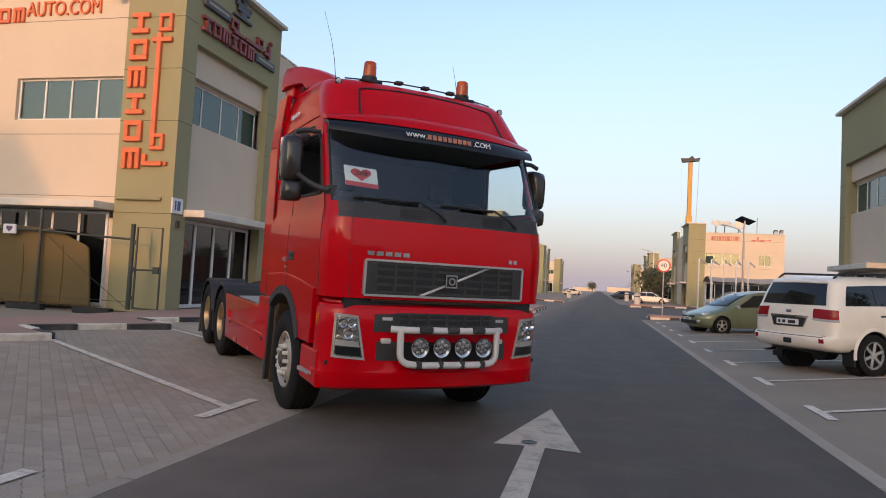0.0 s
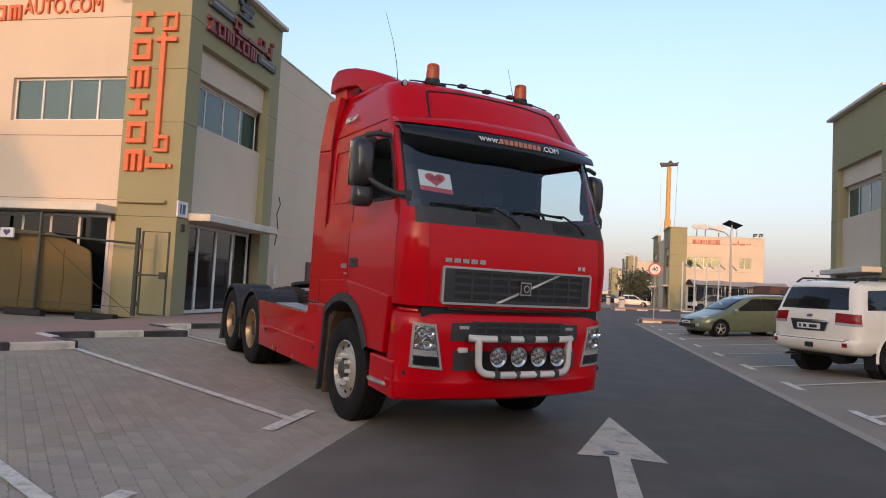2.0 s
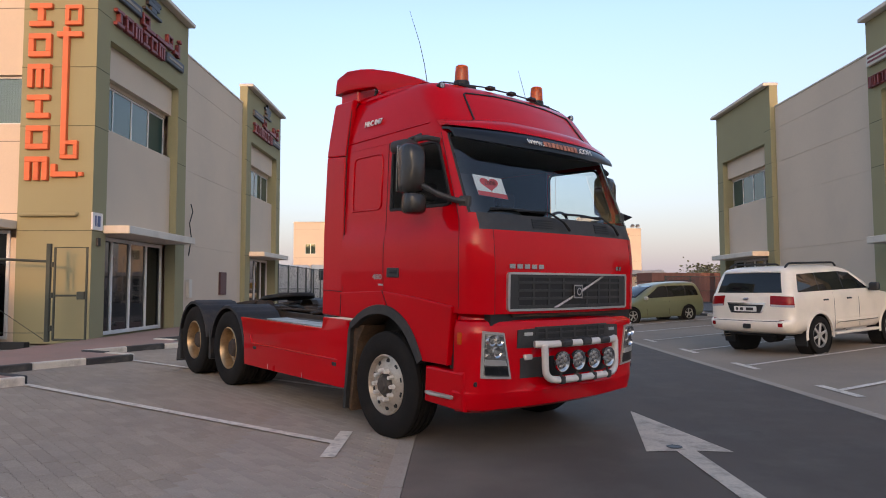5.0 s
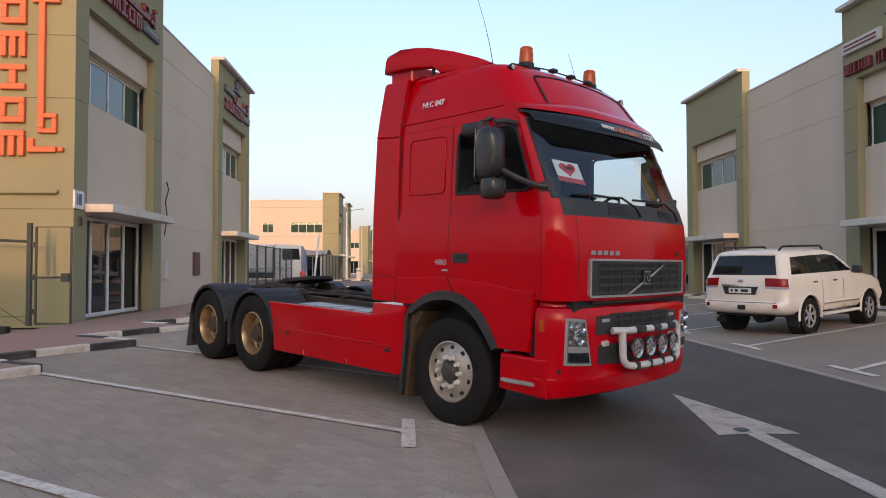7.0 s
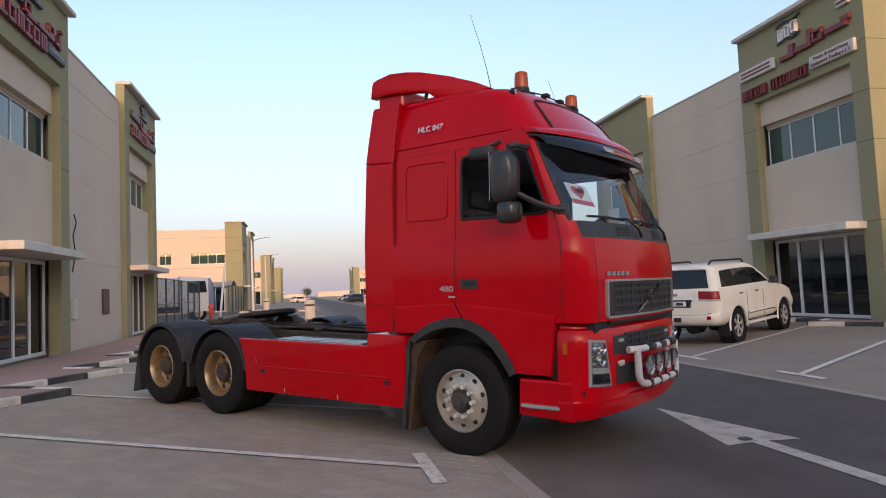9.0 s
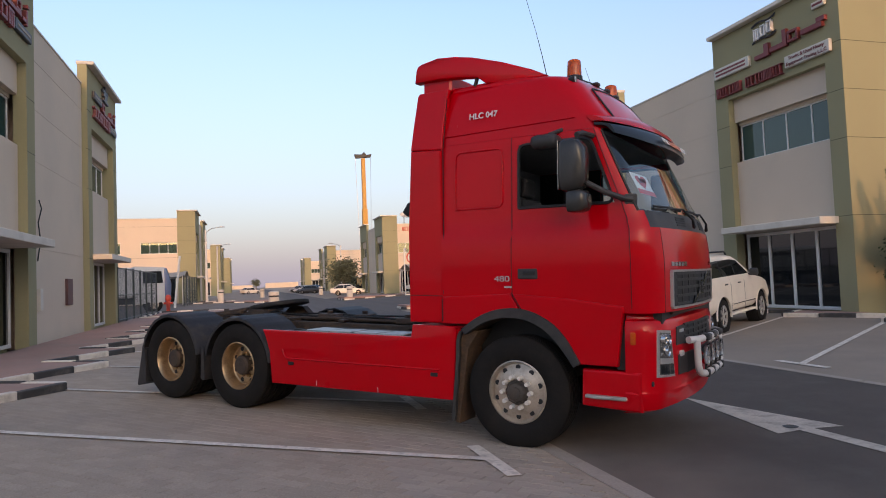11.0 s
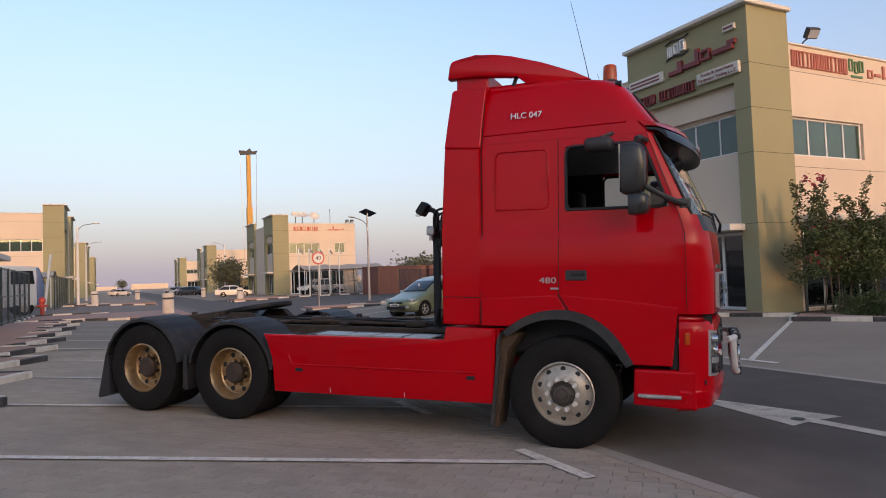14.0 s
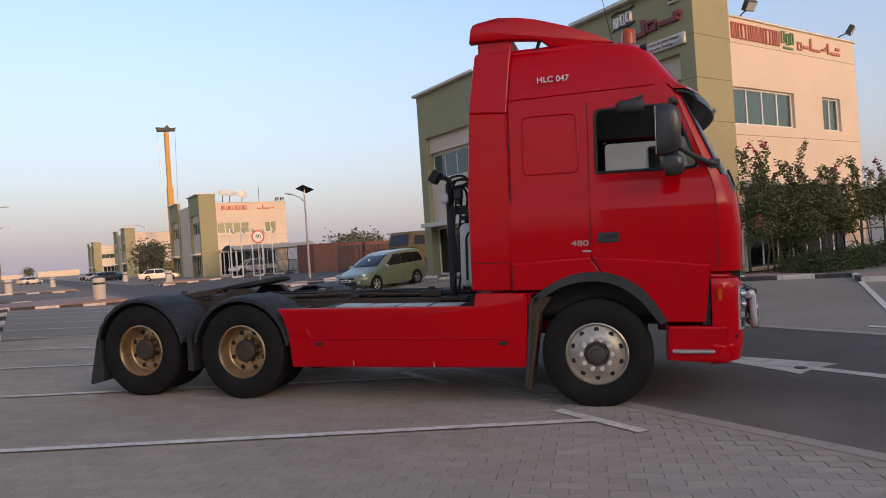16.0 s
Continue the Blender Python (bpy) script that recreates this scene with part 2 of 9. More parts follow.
# sandy dust blown off the paving over the asphalt's near side
nt = M_ASPHALT.node_tree
base_in = nt.nodes["Principled BSDF"].inputs["Base Color"]
under = base_in.links[0].from_socket
tc, sep, fade, ns, mul, mix = (nt.nodes.new(k) for k in ("ShaderNodeTexCoord", "ShaderNodeSeparateXYZ", "ShaderNodeMapRange", "ShaderNodeTexNoise", "ShaderNodeMath", "ShaderNodeMix"))
fade.inputs["From Min"].default_value, fade.inputs["From Max"].default_value = -3.1, -1.7
fade.inputs["To Min"].default_value, fade.inputs["To Max"].default_value = 1.25, 0.0
ns.inputs["Scale"].default_value, ns.inputs["Detail"].default_value = 1.6, 6
mul.operation = "MULTIPLY"
mix.data_type = "RGBA"
mix.inputs[7].default_value = (0.235, 0.185, 0.145, 1)
nt.links.new(tc.outputs["Object"], sep.inputs[0])
nt.links.new(sep.outputs["X"], fade.inputs["Value"])
nt.links.new(tc.outputs["Object"], ns.inputs["Vector"])
nt.links.new(fade.outputs["Result"], mul.inputs[0])
nt.links.new(ns.outputs["Fac"], mul.inputs[1])
nt.links.new(mul.outputs[0], mix.inputs[0])
nt.links.new(under, mix.inputs[6])
nt.links.new(mix.outputs[2], base_in)
M_SAND = paint("sandy_ground", (0.30, 0.25, 0.19), 0.95, var=0.18, scale=0.2, fine=25, bump=0.4)
M_PAVER = paint("grey_paver", (0.385, 0.308, 0.236), 0.9, var=0.20, scale=0.4, fine=70, bump=0.4, dirt=(0.265, 0.225, 0.19), dirt_amt=0.6, island=0.08, spec=0.25)
M_PAVER1 = paint("grey_paver_single", (0.405, 0.335, 0.268), 0.9, var=0.20, scale=0.4, fine=70, bump=0.4, dirt=(0.265, 0.225, 0.19), dirt_amt=0.6, obj_rand=0.08, spec=0.25)
M_JOINT = paint("sand_joint", (0.30, 0.25, 0.20), 0.95, var=0.2, scale=1.0, fine=60, bump=0.3)
M_REDPAVE = paint("red_paving", (0.36, 0.215, 0.17), 0.9, var=0.18, scale=0.8, fine=40, bump=0.4, dirt=(0.30, 0.25, 0.2), dirt_amt=0.5)
M_LINE = paint("white_line_paint", (0.74, 0.66, 0.56), 0.85, var=0.16, scale=7.0, fine=45, bump=0.35, dirt=(0.27, 0.225, 0.18), dirt_amt=0.75)
M_ARROW = paint("worn_arrow_paint", (0.52, 0.46, 0.38), 0.85, var=0.18, scale=2.5, fine=35, bump=0.3, dirt=(0.17, 0.15, 0.13), dirt_amt=0.75)
M_CONC = paint("concrete_strip", (0.36, 0.30, 0.24), 0.9, var=0.15, scale=1.2, fine=50, bump=0.35, dirt=(0.22, 0.2, 0.18), dirt_amt=0.4)
M_KWHITE = paint("kerb_white", (0.70, 0.635, 0.54), 0.8, var=0.12, scale=3, fine=45, bump=0.3, dirt=(0.3, 0.27, 0.22), dirt_amt=0.6)
M_KBLACK = paint("kerb_black", (0.045, 0.043, 0.042), 0.8, var=0.2, scale=3, fine=45, bump=0.3, dirt=(0.2, 0.18, 0.15), dirt_amt=0.4)
M_BEIGE = paint("beige_render", (0.66, 0.54, 0.415), 0.9, var=0.06, scale=0.35, fine=45, bump=0.15, dirt=(0.54, 0.46, 0.37), dirt_amt=0.3, spec=0.2)
M_OLIVE = paint("olive_render", (0.32, 0.295, 0.172), 0.9, var=0.08, scale=0.4, fine=45, bump=0.15, dirt=(0.29, 0.26, 0.16), dirt_amt=0.3, spec=0.2)
M_CAP = paint("pale_roof_cap", (0.68, 0.62, 0.53), 0.8, var=0.07, scale=1.0, fine=40, bump=0.1, dirt=(0.4, 0.35, 0.28), dirt_amt=0.4)
M_WFRAME = paint("white_window_frame", (0.74, 0.72, 0.68), 0.45, var=0.04, bump=0.03)
M_WGLASS = glass("teal_window_glass", body=(0.040, 0.085, 0.074), rough=0.03)
M_CURTGL = glass("green_window_glass", tint=(0.72, 0.80, 0.74), rough=0.02, see=1.0, gloss=0.12)
M_CURTAIN = paint("green_window_blind", (0.125, 0.165, 0.125), 0.85, var=0.12, scale=1.5, fine=40, bump=0.1)
M_DGLASS = glass("dark_door_glass", body=(0.008, 0.010, 0.011), rough=0.03)
M_GREYFR = paint("dark_grey_metal", (0.06, 0.062, 0.06), 0.5, metal=0.3, var=0.1, bump=0.05)
M_OLIVEJ = paint("olive_joint", (0.10, 0.092, 0.05), 0.9, var=0.1, bump=0.05)
M_BEIGEJ = paint("beige_joint", (0.22, 0.18, 0.14), 0.9, var=0.1, bump=0.05)


# ---- the ground ----
def gz(x):
    if x < -3.7:
        return min(0.22, (-3.7 - x) * 0.04)
    return min(0.22, max(0.0, (x - 2.3) * 0.036))


def sheet(name, xs, ys, dz, material, label, category, kind="structure"):
    """A ground sheet over the lines xs and ys, dz above the ground's own form."""
    bm = bm_new()
    loft(bm, [[(x, y, gz(x) + dz) for x in xs] for y in ys])
    for f in bm.faces:
        if f.normal.z < 0:
            f.normal_flip()
    return solid(name, bm, material, label, category, kind)


sheet("ground", [-1500, -300, -60, -20, -9.2, -3.7, 2.3, 8.41, 20, 60, 300, 1500], [-1500, -300, -60, 0, 60, 300, 1500], -0.06, M_SAND, "pale sandy ground reaching the hazy horizon", "ground")
sheet("road", [-3.15, -1, 1, 2.05], [-38, 0, 20, 60, 200, 900], 0.0, M_ASPHALT, "dark grey worn asphalt road, straight and narrow", "road")
for side, xs in (("left", [-3.31, -3.15]), ("right", [2.05, 2.22])):
    sheet("edge_strip_" + side, xs, [-38, 36, 36.5], -0.012, M_JOINT, "sandy joint bed under the edging stones", "edging")


# paving that is far off, laid as one sheet
m = paint("paving_sheet", (0.295, 0.238, 0.186), 0.9, var=0.20, scale=0.4, fine=60, bump=0.0, dirt=(0.225, 0.19, 0.16), dirt_amt=0.6, spec=0.25)
nt = m.node_tree
bt, tc, bp = nt.nodes.new("ShaderNodeTexBrick"), nt.nodes.new("ShaderNodeTexCoord"), nt.nodes.new("ShaderNodeBump")
bt.inputs["Scale"].default_value, bt.inputs["Brick Width"].default_value, bt.inputs["Row Height"].default_value = 1.0, 0.2, 0.1
bt.inputs["Mortar Size"].default_value = 0.006
nt.links.new(tc.outputs["Object"], bt.inputs["Vector"])
bp.inputs["Strength"].default_value, bp.inputs["Distance"].default_value, bp.invert = 0.5, 0.006, True
nt.links.new(bt.outputs["Fac"], bp.inputs["Height"])
nt.links.new(bp.outputs["Normal"], nt.nodes["Principled BSDF"].inputs["Normal"])
M_PAVSHEET = m
sheet("paving_right", [2.22, 2.3, 8.41, 9.7], [-38, 0, 16, 37], -0.002, M_PAVSHEET, "grey block paving of the parking bays", "paving")
sheet("paving_bed_left", [-11.5, -9.2, -3.7, -3.31], [1.2, 20.5], -0.014, M_JOINT, "sandy bed under the grey block paving", "paving")
sheet("paving_left_near", [-11.5, -9.2, -3.7, -3.31], [-38, 1.2], -0.002, M_PAVSHEET, "grey block paving of the parking bays", "paving")
sheet("paving_left_beyond", [-11.5, -9.2, -3.7, -3.31], [20.5, 37], -0.002, M_PAVSHEET, "grey block paving of the parking bays", "paving")
sheet("cross_street_left", [-60, -9.2, -3.7, -3.14], [37, 76], -0.004, M_ASPHALT, "dark grey asphalt side street", "road")
sheet("cross_street_right", [2.02, 2.3, 8.41, 60], [37, 76], -0.004, M_ASPHALT, "dark grey asphalt side street", "road")
sheet("paving_far_left", [-11.5, -9.2, -3.7, -3.14], [76, 300], -0.004, M_PAVSHEET, "grey block paving of the far parking bays", "paving")
sheet("paving_far_right", [2.02, 2.3, 8.41, 9.7], [76, 300], -0.004, M_PAVSHEET, "grey block paving of the far parking bays", "paving")


# ---- painted lines ----
def strip_line(bm, p0, p1, w, dz=0.009, n=8):
    """A painted stripe that follows the ground."""
    p0, p1 = Vector(p0), Vector(p1)
    d = (p1 - p0).normalized()
    s = Vector((-d.y, d.x)) * (w / 2)
    rows = []
    for i in range(n + 1):
        c = p0.lerp(p1, i / n)
        rows.append([(q.x, q.y, gz(q.x) + dz) for q in (c - s, c + s)])
    for f in loft(bm, rows):
        if f.normal.z < 0:
            f.normal_flip()


BAY = 3.03
for side, x_t, y_t, x_e, dy, n0, n1 in (("left", -3.88, 6.37, -8.6, 2.58, -2, 10), ("right", 2.68, 9.58, 8.2, 3.2, -3, 9)):
    for k in range(n0, n1):
        y = y_t + BAY * k
        bm = bm_new()
        strip_line(bm, (x_t, y - 0.53), (x_t, y + 0.53), 0.13)
        strip_line(bm, (x_t, y), (x_e, y + dy), 0.11, dz=0.012)
        solid("parking_line", bm, M_LINE, "worn white painted line of a parking bay, T-shaped", "line", "structure", "parking bay lines")
bm = bm_new()
ar = [(-0.65, 8.1), (-0.25, 6.08), (-0.57, 6.13), (-0.57, 3.2), (-0.75, 3.2), (-0.75, 6.13), (-1.03, 6.1)]
bm.faces.new([bm.verts.new((x, y, 0.006)) for x, y in ar[::-1]])
bm.normal_update()
for f in bm.faces:
    if f.normal.z < 0:
        f.normal_flip()
solid("road_arrow", bm, M_ARROW, "worn white straight-ahead arrow painted on asphalt", "road arrow", "structure")

bm = bm_new()
lathe(bm, [(0.055, 0.004), (0.075, 0.012), (0.06, 0.016), (0.045, 0.012), (0.0, 0.011)], "z", (-0.725, 6.265, 0), 20, False, False)
solid("survey_cover", bm, M_GREYFR, "small round dark metal cover set in the arrow", "cover", "structure")

# ---- kerbs and raised walks ----
KERB_MESH = {}


def kerb_block(p0, p1, z, black, parent, h=0.11, w=0.13):
    """One kerb stone from p0 to p1."""
    p0, p1 = Vector((*p0, 0)), Vector((*p1, 0))
    ln = round((p1 - p0).length - 0.008, 2)
    key = (ln, black, h)
    if key not in KERB_MESH:
        b = bm_new()
        box(b, (-ln / 2, -w / 2, -0.12), (ln / 2, w / 2, h), 0.018, 2)
        KERB_MESH[key] = finish(b, "kerb_stone", M_KBLACK if black else M_KWHITE)
    ob = new("kerb_stone", KERB_MESH[key])
    c, d = (p0 + p1) / 2, p1 - p0
    ob.matrix_world = Matrix.Translation((c.x, c.y, z)) @ Matrix.Rotation(math.atan2(d.y, d.x), 4, "Z")
    ob.parent = parent
    return ob


def kerb_run(pts, parent, start=0, unit=0.88):
    k = start
    for a, b in zip(pts, pts[1:]):
        a, b = Vector(a), Vector(b)
        n = max(1, round((b - a).length / unit))
        for i in range(n):
            p, q = a.lerp(b, i / n), a.lerp(b, (i + 1) / n)
            kerb_block((p.x, p.y), (q.x, q.y), gz((p.x + q.x) / 2), k % 2, parent)
            k += 1


def walk_slab(name, pts, ztop, material, label, category="pavement"):
    bm = bm_new()
    prism(bm, pts, "z", ztop - 0.2, ztop)
    return solid(name, bm, material, label, category, "structure")


def sawtooth(x_e, y_e, line, k0, k1):
    """The zigzag edge at the head of slanted bays: line is the direction of a bay's line going in."""
    d = Vector(line).normalized()
    p = Vector((abs(d.y), abs(d.x)))
    back = BAY * abs(d.y)
    pts = []
    for k in range(k0, k1):
        e = Vector((x_e, y_e + BAY * k))
        pts += [e, e + d * back]
    return pts


saw_l = sawtooth(-8.62, 8.95, (-4.72, 2.58), -4, 10)
saw_r = sawtooth(8.22, 12.78, (5.52, 3.2), -6, 8)
slab = walk_slab("pavement_left", [tuple(p) for p in saw_l] + [(-11.5, saw_l[-1].y), (-11.5, saw_l[0].y)], 0.305, M_REDPAVE, "raised red-brown block pavement along the building")
kerb_left = tagged(new("kerb_left"), "zigzag kerb of black and white painted stones", "kerb", kind="structure")
kerb_run(saw_l, kerb_left, 1)
slab = walk_slab("pavement_right", [tuple(p) for p in saw_r][::-1] + [(9.75, saw_r[0].y), (9.75, saw_r[-1].y)], 0.305, M_REDPAVE, "raised red-brown block pavement along the building")
kerb_right = tagged(new("kerb_right"), "zigzag kerb of black and white painted stones", "kerb", kind="structure")
kerb_run(saw_r, kerb_right)


def island(name, x0, y0, x1, y1, dz=0.0):
    z = gz((x0 + x1) / 2) + dz
    walk_slab(name, [(x0, y0), (x1, y0), (x1, y1), (x0, y1)], z + 0.09, M_REDPAVE, "raised red-brown paved island with painted kerbs", "traffic island")
    k = tagged(new("kerb_" + name), "black and white painted kerb round a paved island", "kerb", kind="structure")
    kerb_run([(x0, y0), (x1, y0), (x1, y1), (x0, y1), (x0, y0)], k, unit=1.0)


island("island_1", -11.4, 37.6, -3.7, 46.0)
island("island_2", -11.4, 69.0, -3.7, 75.5)
island("island_3", 2.6, 37.8, 9.6, 40.2)
island("island_4", 2.7, 65.0, 34.0, 70.0)


# ---- buildings ----
def window_unit(name, parent, at, width, height, panes, depth=0.06, glass_m=None, frame_m=None, rail=0.06):
    """A framed window. at(u, n, z) maps along, outward and up to the place; u from 0 to width, z from 0 to height."""
    glass_m, frame_m = glass_m or M_WGLASS, frame_m or M_WFRAME

    def bx(bm, u0, u1, n0, n1, z0, z1, bev=0.008):
        a, b = at(u0, n0, z0), at(u1, n1, z1)
        box(bm, [min(p, q) for p, q in zip(a, b)], [max(p, q) for p, q in zip(a, b)], bev)
    win = thing(name, "", "")
    win.parent = parent
    bm = bm_new()
    bx(bm, 0, width, 0, depth, 0, rail)
    bx(bm, 0, width, 0, depth, height - rail, height)
    for i in range(panes + 1):
        c = (width - rail) * i / panes
        bx(bm, c, c + rail, 0, depth - 0.004, rail, height - rail)
    part("window_frame", bm, frame_m, win)
    for i in range(panes):
        c = (width - rail) * i / panes
        bm = bm_new()
        bx(bm, c + rail, c + (width - rail) / panes, depth * 0.3, depth * 0.5, rail, height - rail, 0)
        part("pane", bm, glass_m, win)
    return win


def warehouse(side, xf, y0, label, top, par, lintel, sill, wz, canopy_z, L, near_len, far_len, post_in, post_out, joints, end_joints, wall_joints):
    """A two-storey warehouse with a framed bay at either end of its road front; side is 1 right of the road, -1 left of it."""
    ob = thing("warehouse_building", label, "building")
    ob.matrix_world = pose(xf, y0, 0)
    z0, wh, par_end = 0.2, 1.23, par - 0.09

    def P(e, y, z):
        return (side * e, y, z)

    def bx(bm, e0, e1, ya, yb, za, zb, bev=0.0):
        a, b = P(e0, ya, za), P(e1, yb, zb)
        box(bm, [min(p, q) for p, q in zip(a, b)], [max(p, q) for p, q in zip(a, b)], bev)
    # main body, with a hollow in front of each bay
    bm = bm_new()
    bx(bm, 0.95, 10.0, 0.25, L - 0.25, z0, par)
    bx(bm, 0.20, 0.95, near_len, L - far_len, z0, par)
    part("wall", bm, M_BEIGE, ob, "smooth beige rendered wall")
    bm = bm_new()
    bx(bm, 0.17, 10.08, near_len, L - far_len, par, par + 0.05)
    part("parapet_cap", bm, M_CAP, ob)
    # render panels stand a little proud, with thin shadow gaps between them
    edges = [2.95] + list(wall_joints) + [par - 0.06]
    for za, zb in zip(edges, edges[1:]):
        bm = bm_new()
        bx(bm, 0.19, 0.21, near_len + 0.02, L - far_len - 0.02, za + 0.007, zb - 0.007, 0.003)
        part("render_panel", bm, M_BEIGE, ob)
    for b0, b1, near in ((0.0, near_len, True), (L - far_len, L, False)):
        pa, pb = b0 + post_in, b1 - post_out
        bm = bm_new()
        deep = 1.83 if near else 0.32
        # posts, the outer one wraps round the corner
        bx(bm, 0.0, deep if near else 0.32, b0, pa, z0, top)
        bx(bm, 0.0, 0.32 if near else 1.83, pb, b1, z0, par if not near else top)
        if not near:
            bx(bm, 0.0, 0.32, pb, b1, par, top)
        bx(bm, 0.0, 0.32, pa, pb, lintel, top - 0.001)
        if near:
            bx(bm, 0.32, 0.95, pa, b1, lintel, par)
        else:
            bx(bm, 0.32, 0.95, b0, pb, lintel, par)
        part("bay_frame", bm, M_OLIVE, ob, "olive green rendered frame of the bay")
        for z in joints:
            bm = bm_new()
            bx(bm, -0.004, deep + 0.003 if near else 0.05, b0 - 0.004, pa - 0.02 if not near else b0 + 0.05, z, z + 0.016)
            bx(bm, -0.004, 0.05, b0 + 0.051, pa - 0.002, z, z + 0.016)
            part("groove_joint", bm, M_OLIVEJ, ob)
            if z < lintel:
                bm = bm_new()
                bx(bm, -0.004, 0.05, pb + 0.002, b1 + (0.004 if near else -0.002), z, z + 0.016)
                part("groove_joint", bm, M_OLIVEJ, ob)
        bm = bm_new()
        bx(bm, -0.24, deep + 0.04, b0 - (0.14 if near else 0.0), b1 + (0.0 if near else 0.1), top, top + 0.13, 0.02)
        part("roof_cap", bm, M_CAP, ob, "pale overhanging roof edge")
        for za, zb, ea, eb in ((sill + wh + 0.1, lintel, 0.22, 0.55), (canopy_z + 0.1, sill - 0.02, 0.22, 0.55), (2.6, lintel, 0.55, 0.95)):
            bm = bm_new()
            bx(bm, ea, eb, pa, pb, za, zb)
            part("infill_wall", bm, M_BEIGE, ob, "beige rendered infill beside the window")
        bm = bm_new()
        bx(bm, 0.40, 0.55, pa, pb, sill + wh, sill + wh + 0.1)
        part("window_head", bm, M_BEIGE, ob)
        window_unit("window", ob, lambda u, n, z, pa=pa: P(0.50 - n, pa + u, sill + z), pb - pa, wh, 4, 0.06, None, None, 0.05)
        bm = bm_new()
        bx(bm, -0.66, 0.5, pa - 0.12, pb - 0.08, canopy_z, canopy_z + 0.2, 0.015)
        part("canopy", bm, M_CAP, ob, "flat pale concrete door canopy")
        window_unit("shopfront", ob, lambda u, n, z, pa=pa: P(0.5 - n, pa + 0.1 + u, 0.3 + z), pb - pa - 0.1, canopy_z - 0.32, 4, 0.09, M_DGLASS, M_WFRAME, 0.10)
        bm = bm_new()
        bx(bm, 0.5, 0.95, pa, pb, z0, canopy_z)
        part("lobby_wall", bm, M_OLIVE, ob)
    # the end wall that faces the sun
    for e0, e1, za, zb in ((1.83, 10.0, z0, 2.75), (1.83, 10.0, 2.95, wz), (1.83, 10.0, wz + wh, par_end), (5.5, 7.4, wz, wz + wh), (8.68, 10.0, wz, wz + wh)):
        bm = bm_new()
        bx(bm, e0, e1, 0.06, 0.25, za, zb)
        part("end_wall", bm, M_BEIGE, ob, "beige rendered end wall panel")
    for z in end_joints:
        bm = bm_new()
        bx(bm, 1.84, 10.0, 0.055, 0.07, z, z + 0.018)
        part("groove_joint", bm, M_BEIGEJ, ob)
    bm = bm_new()
    bx(bm, 1.84, 10.06, 0.0, 0.3, par_end, par_end + 0.06, 0.012)
    part("parapet_cap", bm, M_CAP, ob)
    for e0, e1, n in ((1.86, 5.5, 4), (7.4, 8.68, 2)):
        win = window_unit("window", ob, lambda u, n, z, e0=e0: P(e0 + u, 0.22 - n, wz + z), e1 - e0, wh, n, 0.06, M_CURTGL)
        pitch = (e1 - e0 - 0.06) / n
        for i in range(n):
            bm = bm_new()
            cols = []
            for k in range(41):
                u = 0.06 + (pitch - 0.06) * k / 40
                fold = 0.0045 if (k < 8 or k > 33 or i % 3 == 0) else 0.0008
                cols.append([P(e0 + pitch * i + u, 0.211 + fold * math.sin(k * 1.9), wz + z) for z in (0.05, wh - 0.05)])
            loft(bm, cols)
            part("blind", bm, M_CURTAIN, win, "pale green blind behind the pane", 60)
    bm = bm_new()
    bx(bm, 1.84, 9.2, -0.75, 0.2, 2.95, 3.15, 0.015)
    part("canopy", bm, M_CAP, ob, "flat pale concrete door canopy")
    window_unit("shopfront", ob, lambda u, n, z: P(2.0 + u, 0.06 - n, 0.3 + z), 6.4, 2.62, 7, 0.05, M_DGLASS, M_WFRAME, 0.08)
    return ob


XL, XR, YBL, YBR = -11.5, 9.75, 15.73, 14.80
bl = warehouse(-1, XL, YBL, "two-storey beige warehouse with olive bays, sunlit end wall", 10.06, 9.33, 7.83, 5.64, 5.53, 2.88, 17.05, 5.47, 5.35, 0.64, 0.68, (2.90, 5.46, 6.92, 8.38), (3.33, 5.10, 8.43), (5.44, 6.92, 8.34))
br = warehouse(1, XR, YBR, "two-storey beige warehouse with olive bays, sunlit end wall", 9.50, 8.62, 7.28, 5.18, 5.04, 2.74, 16.65, 5.12, 5.35, 0.56, 0.62, (2.92, 5.05, 6.39, 7.74), (3.07, 4.68, 7.70), (5.05, 6.39, 7.74))
for y in (76.5, 137, 197):
    tagged(copy_thing(bl, pose(XL, y, 0)), "distant two-storey beige warehouse with olive bays, in evening haze")
    tagged(copy_thing(br, pose(XR - 0.35, y + 2.5, 0)), "distant two-storey beige warehouse with olive bays, in evening haze")
# unseen stepped blocks added behind the walk to keep low sun off the road
for x0, x1, h in ((-60, -16.6, 14.0), (-16.6, -16.1, 13.4), (-16.1, -15.6, 12.7), (-15.6, -9.6, 10.2), (-9.6, 9.2, 11.9), (9.2, 60, 9.7)):
    bm = bm_new()
    box(bm, (x0, -52, 0), (x1, -40, h), 0.05)
    solid("building_behind", bm, M_BEIGE, "unseen plain beige block added to shade the road", "building", "structure")


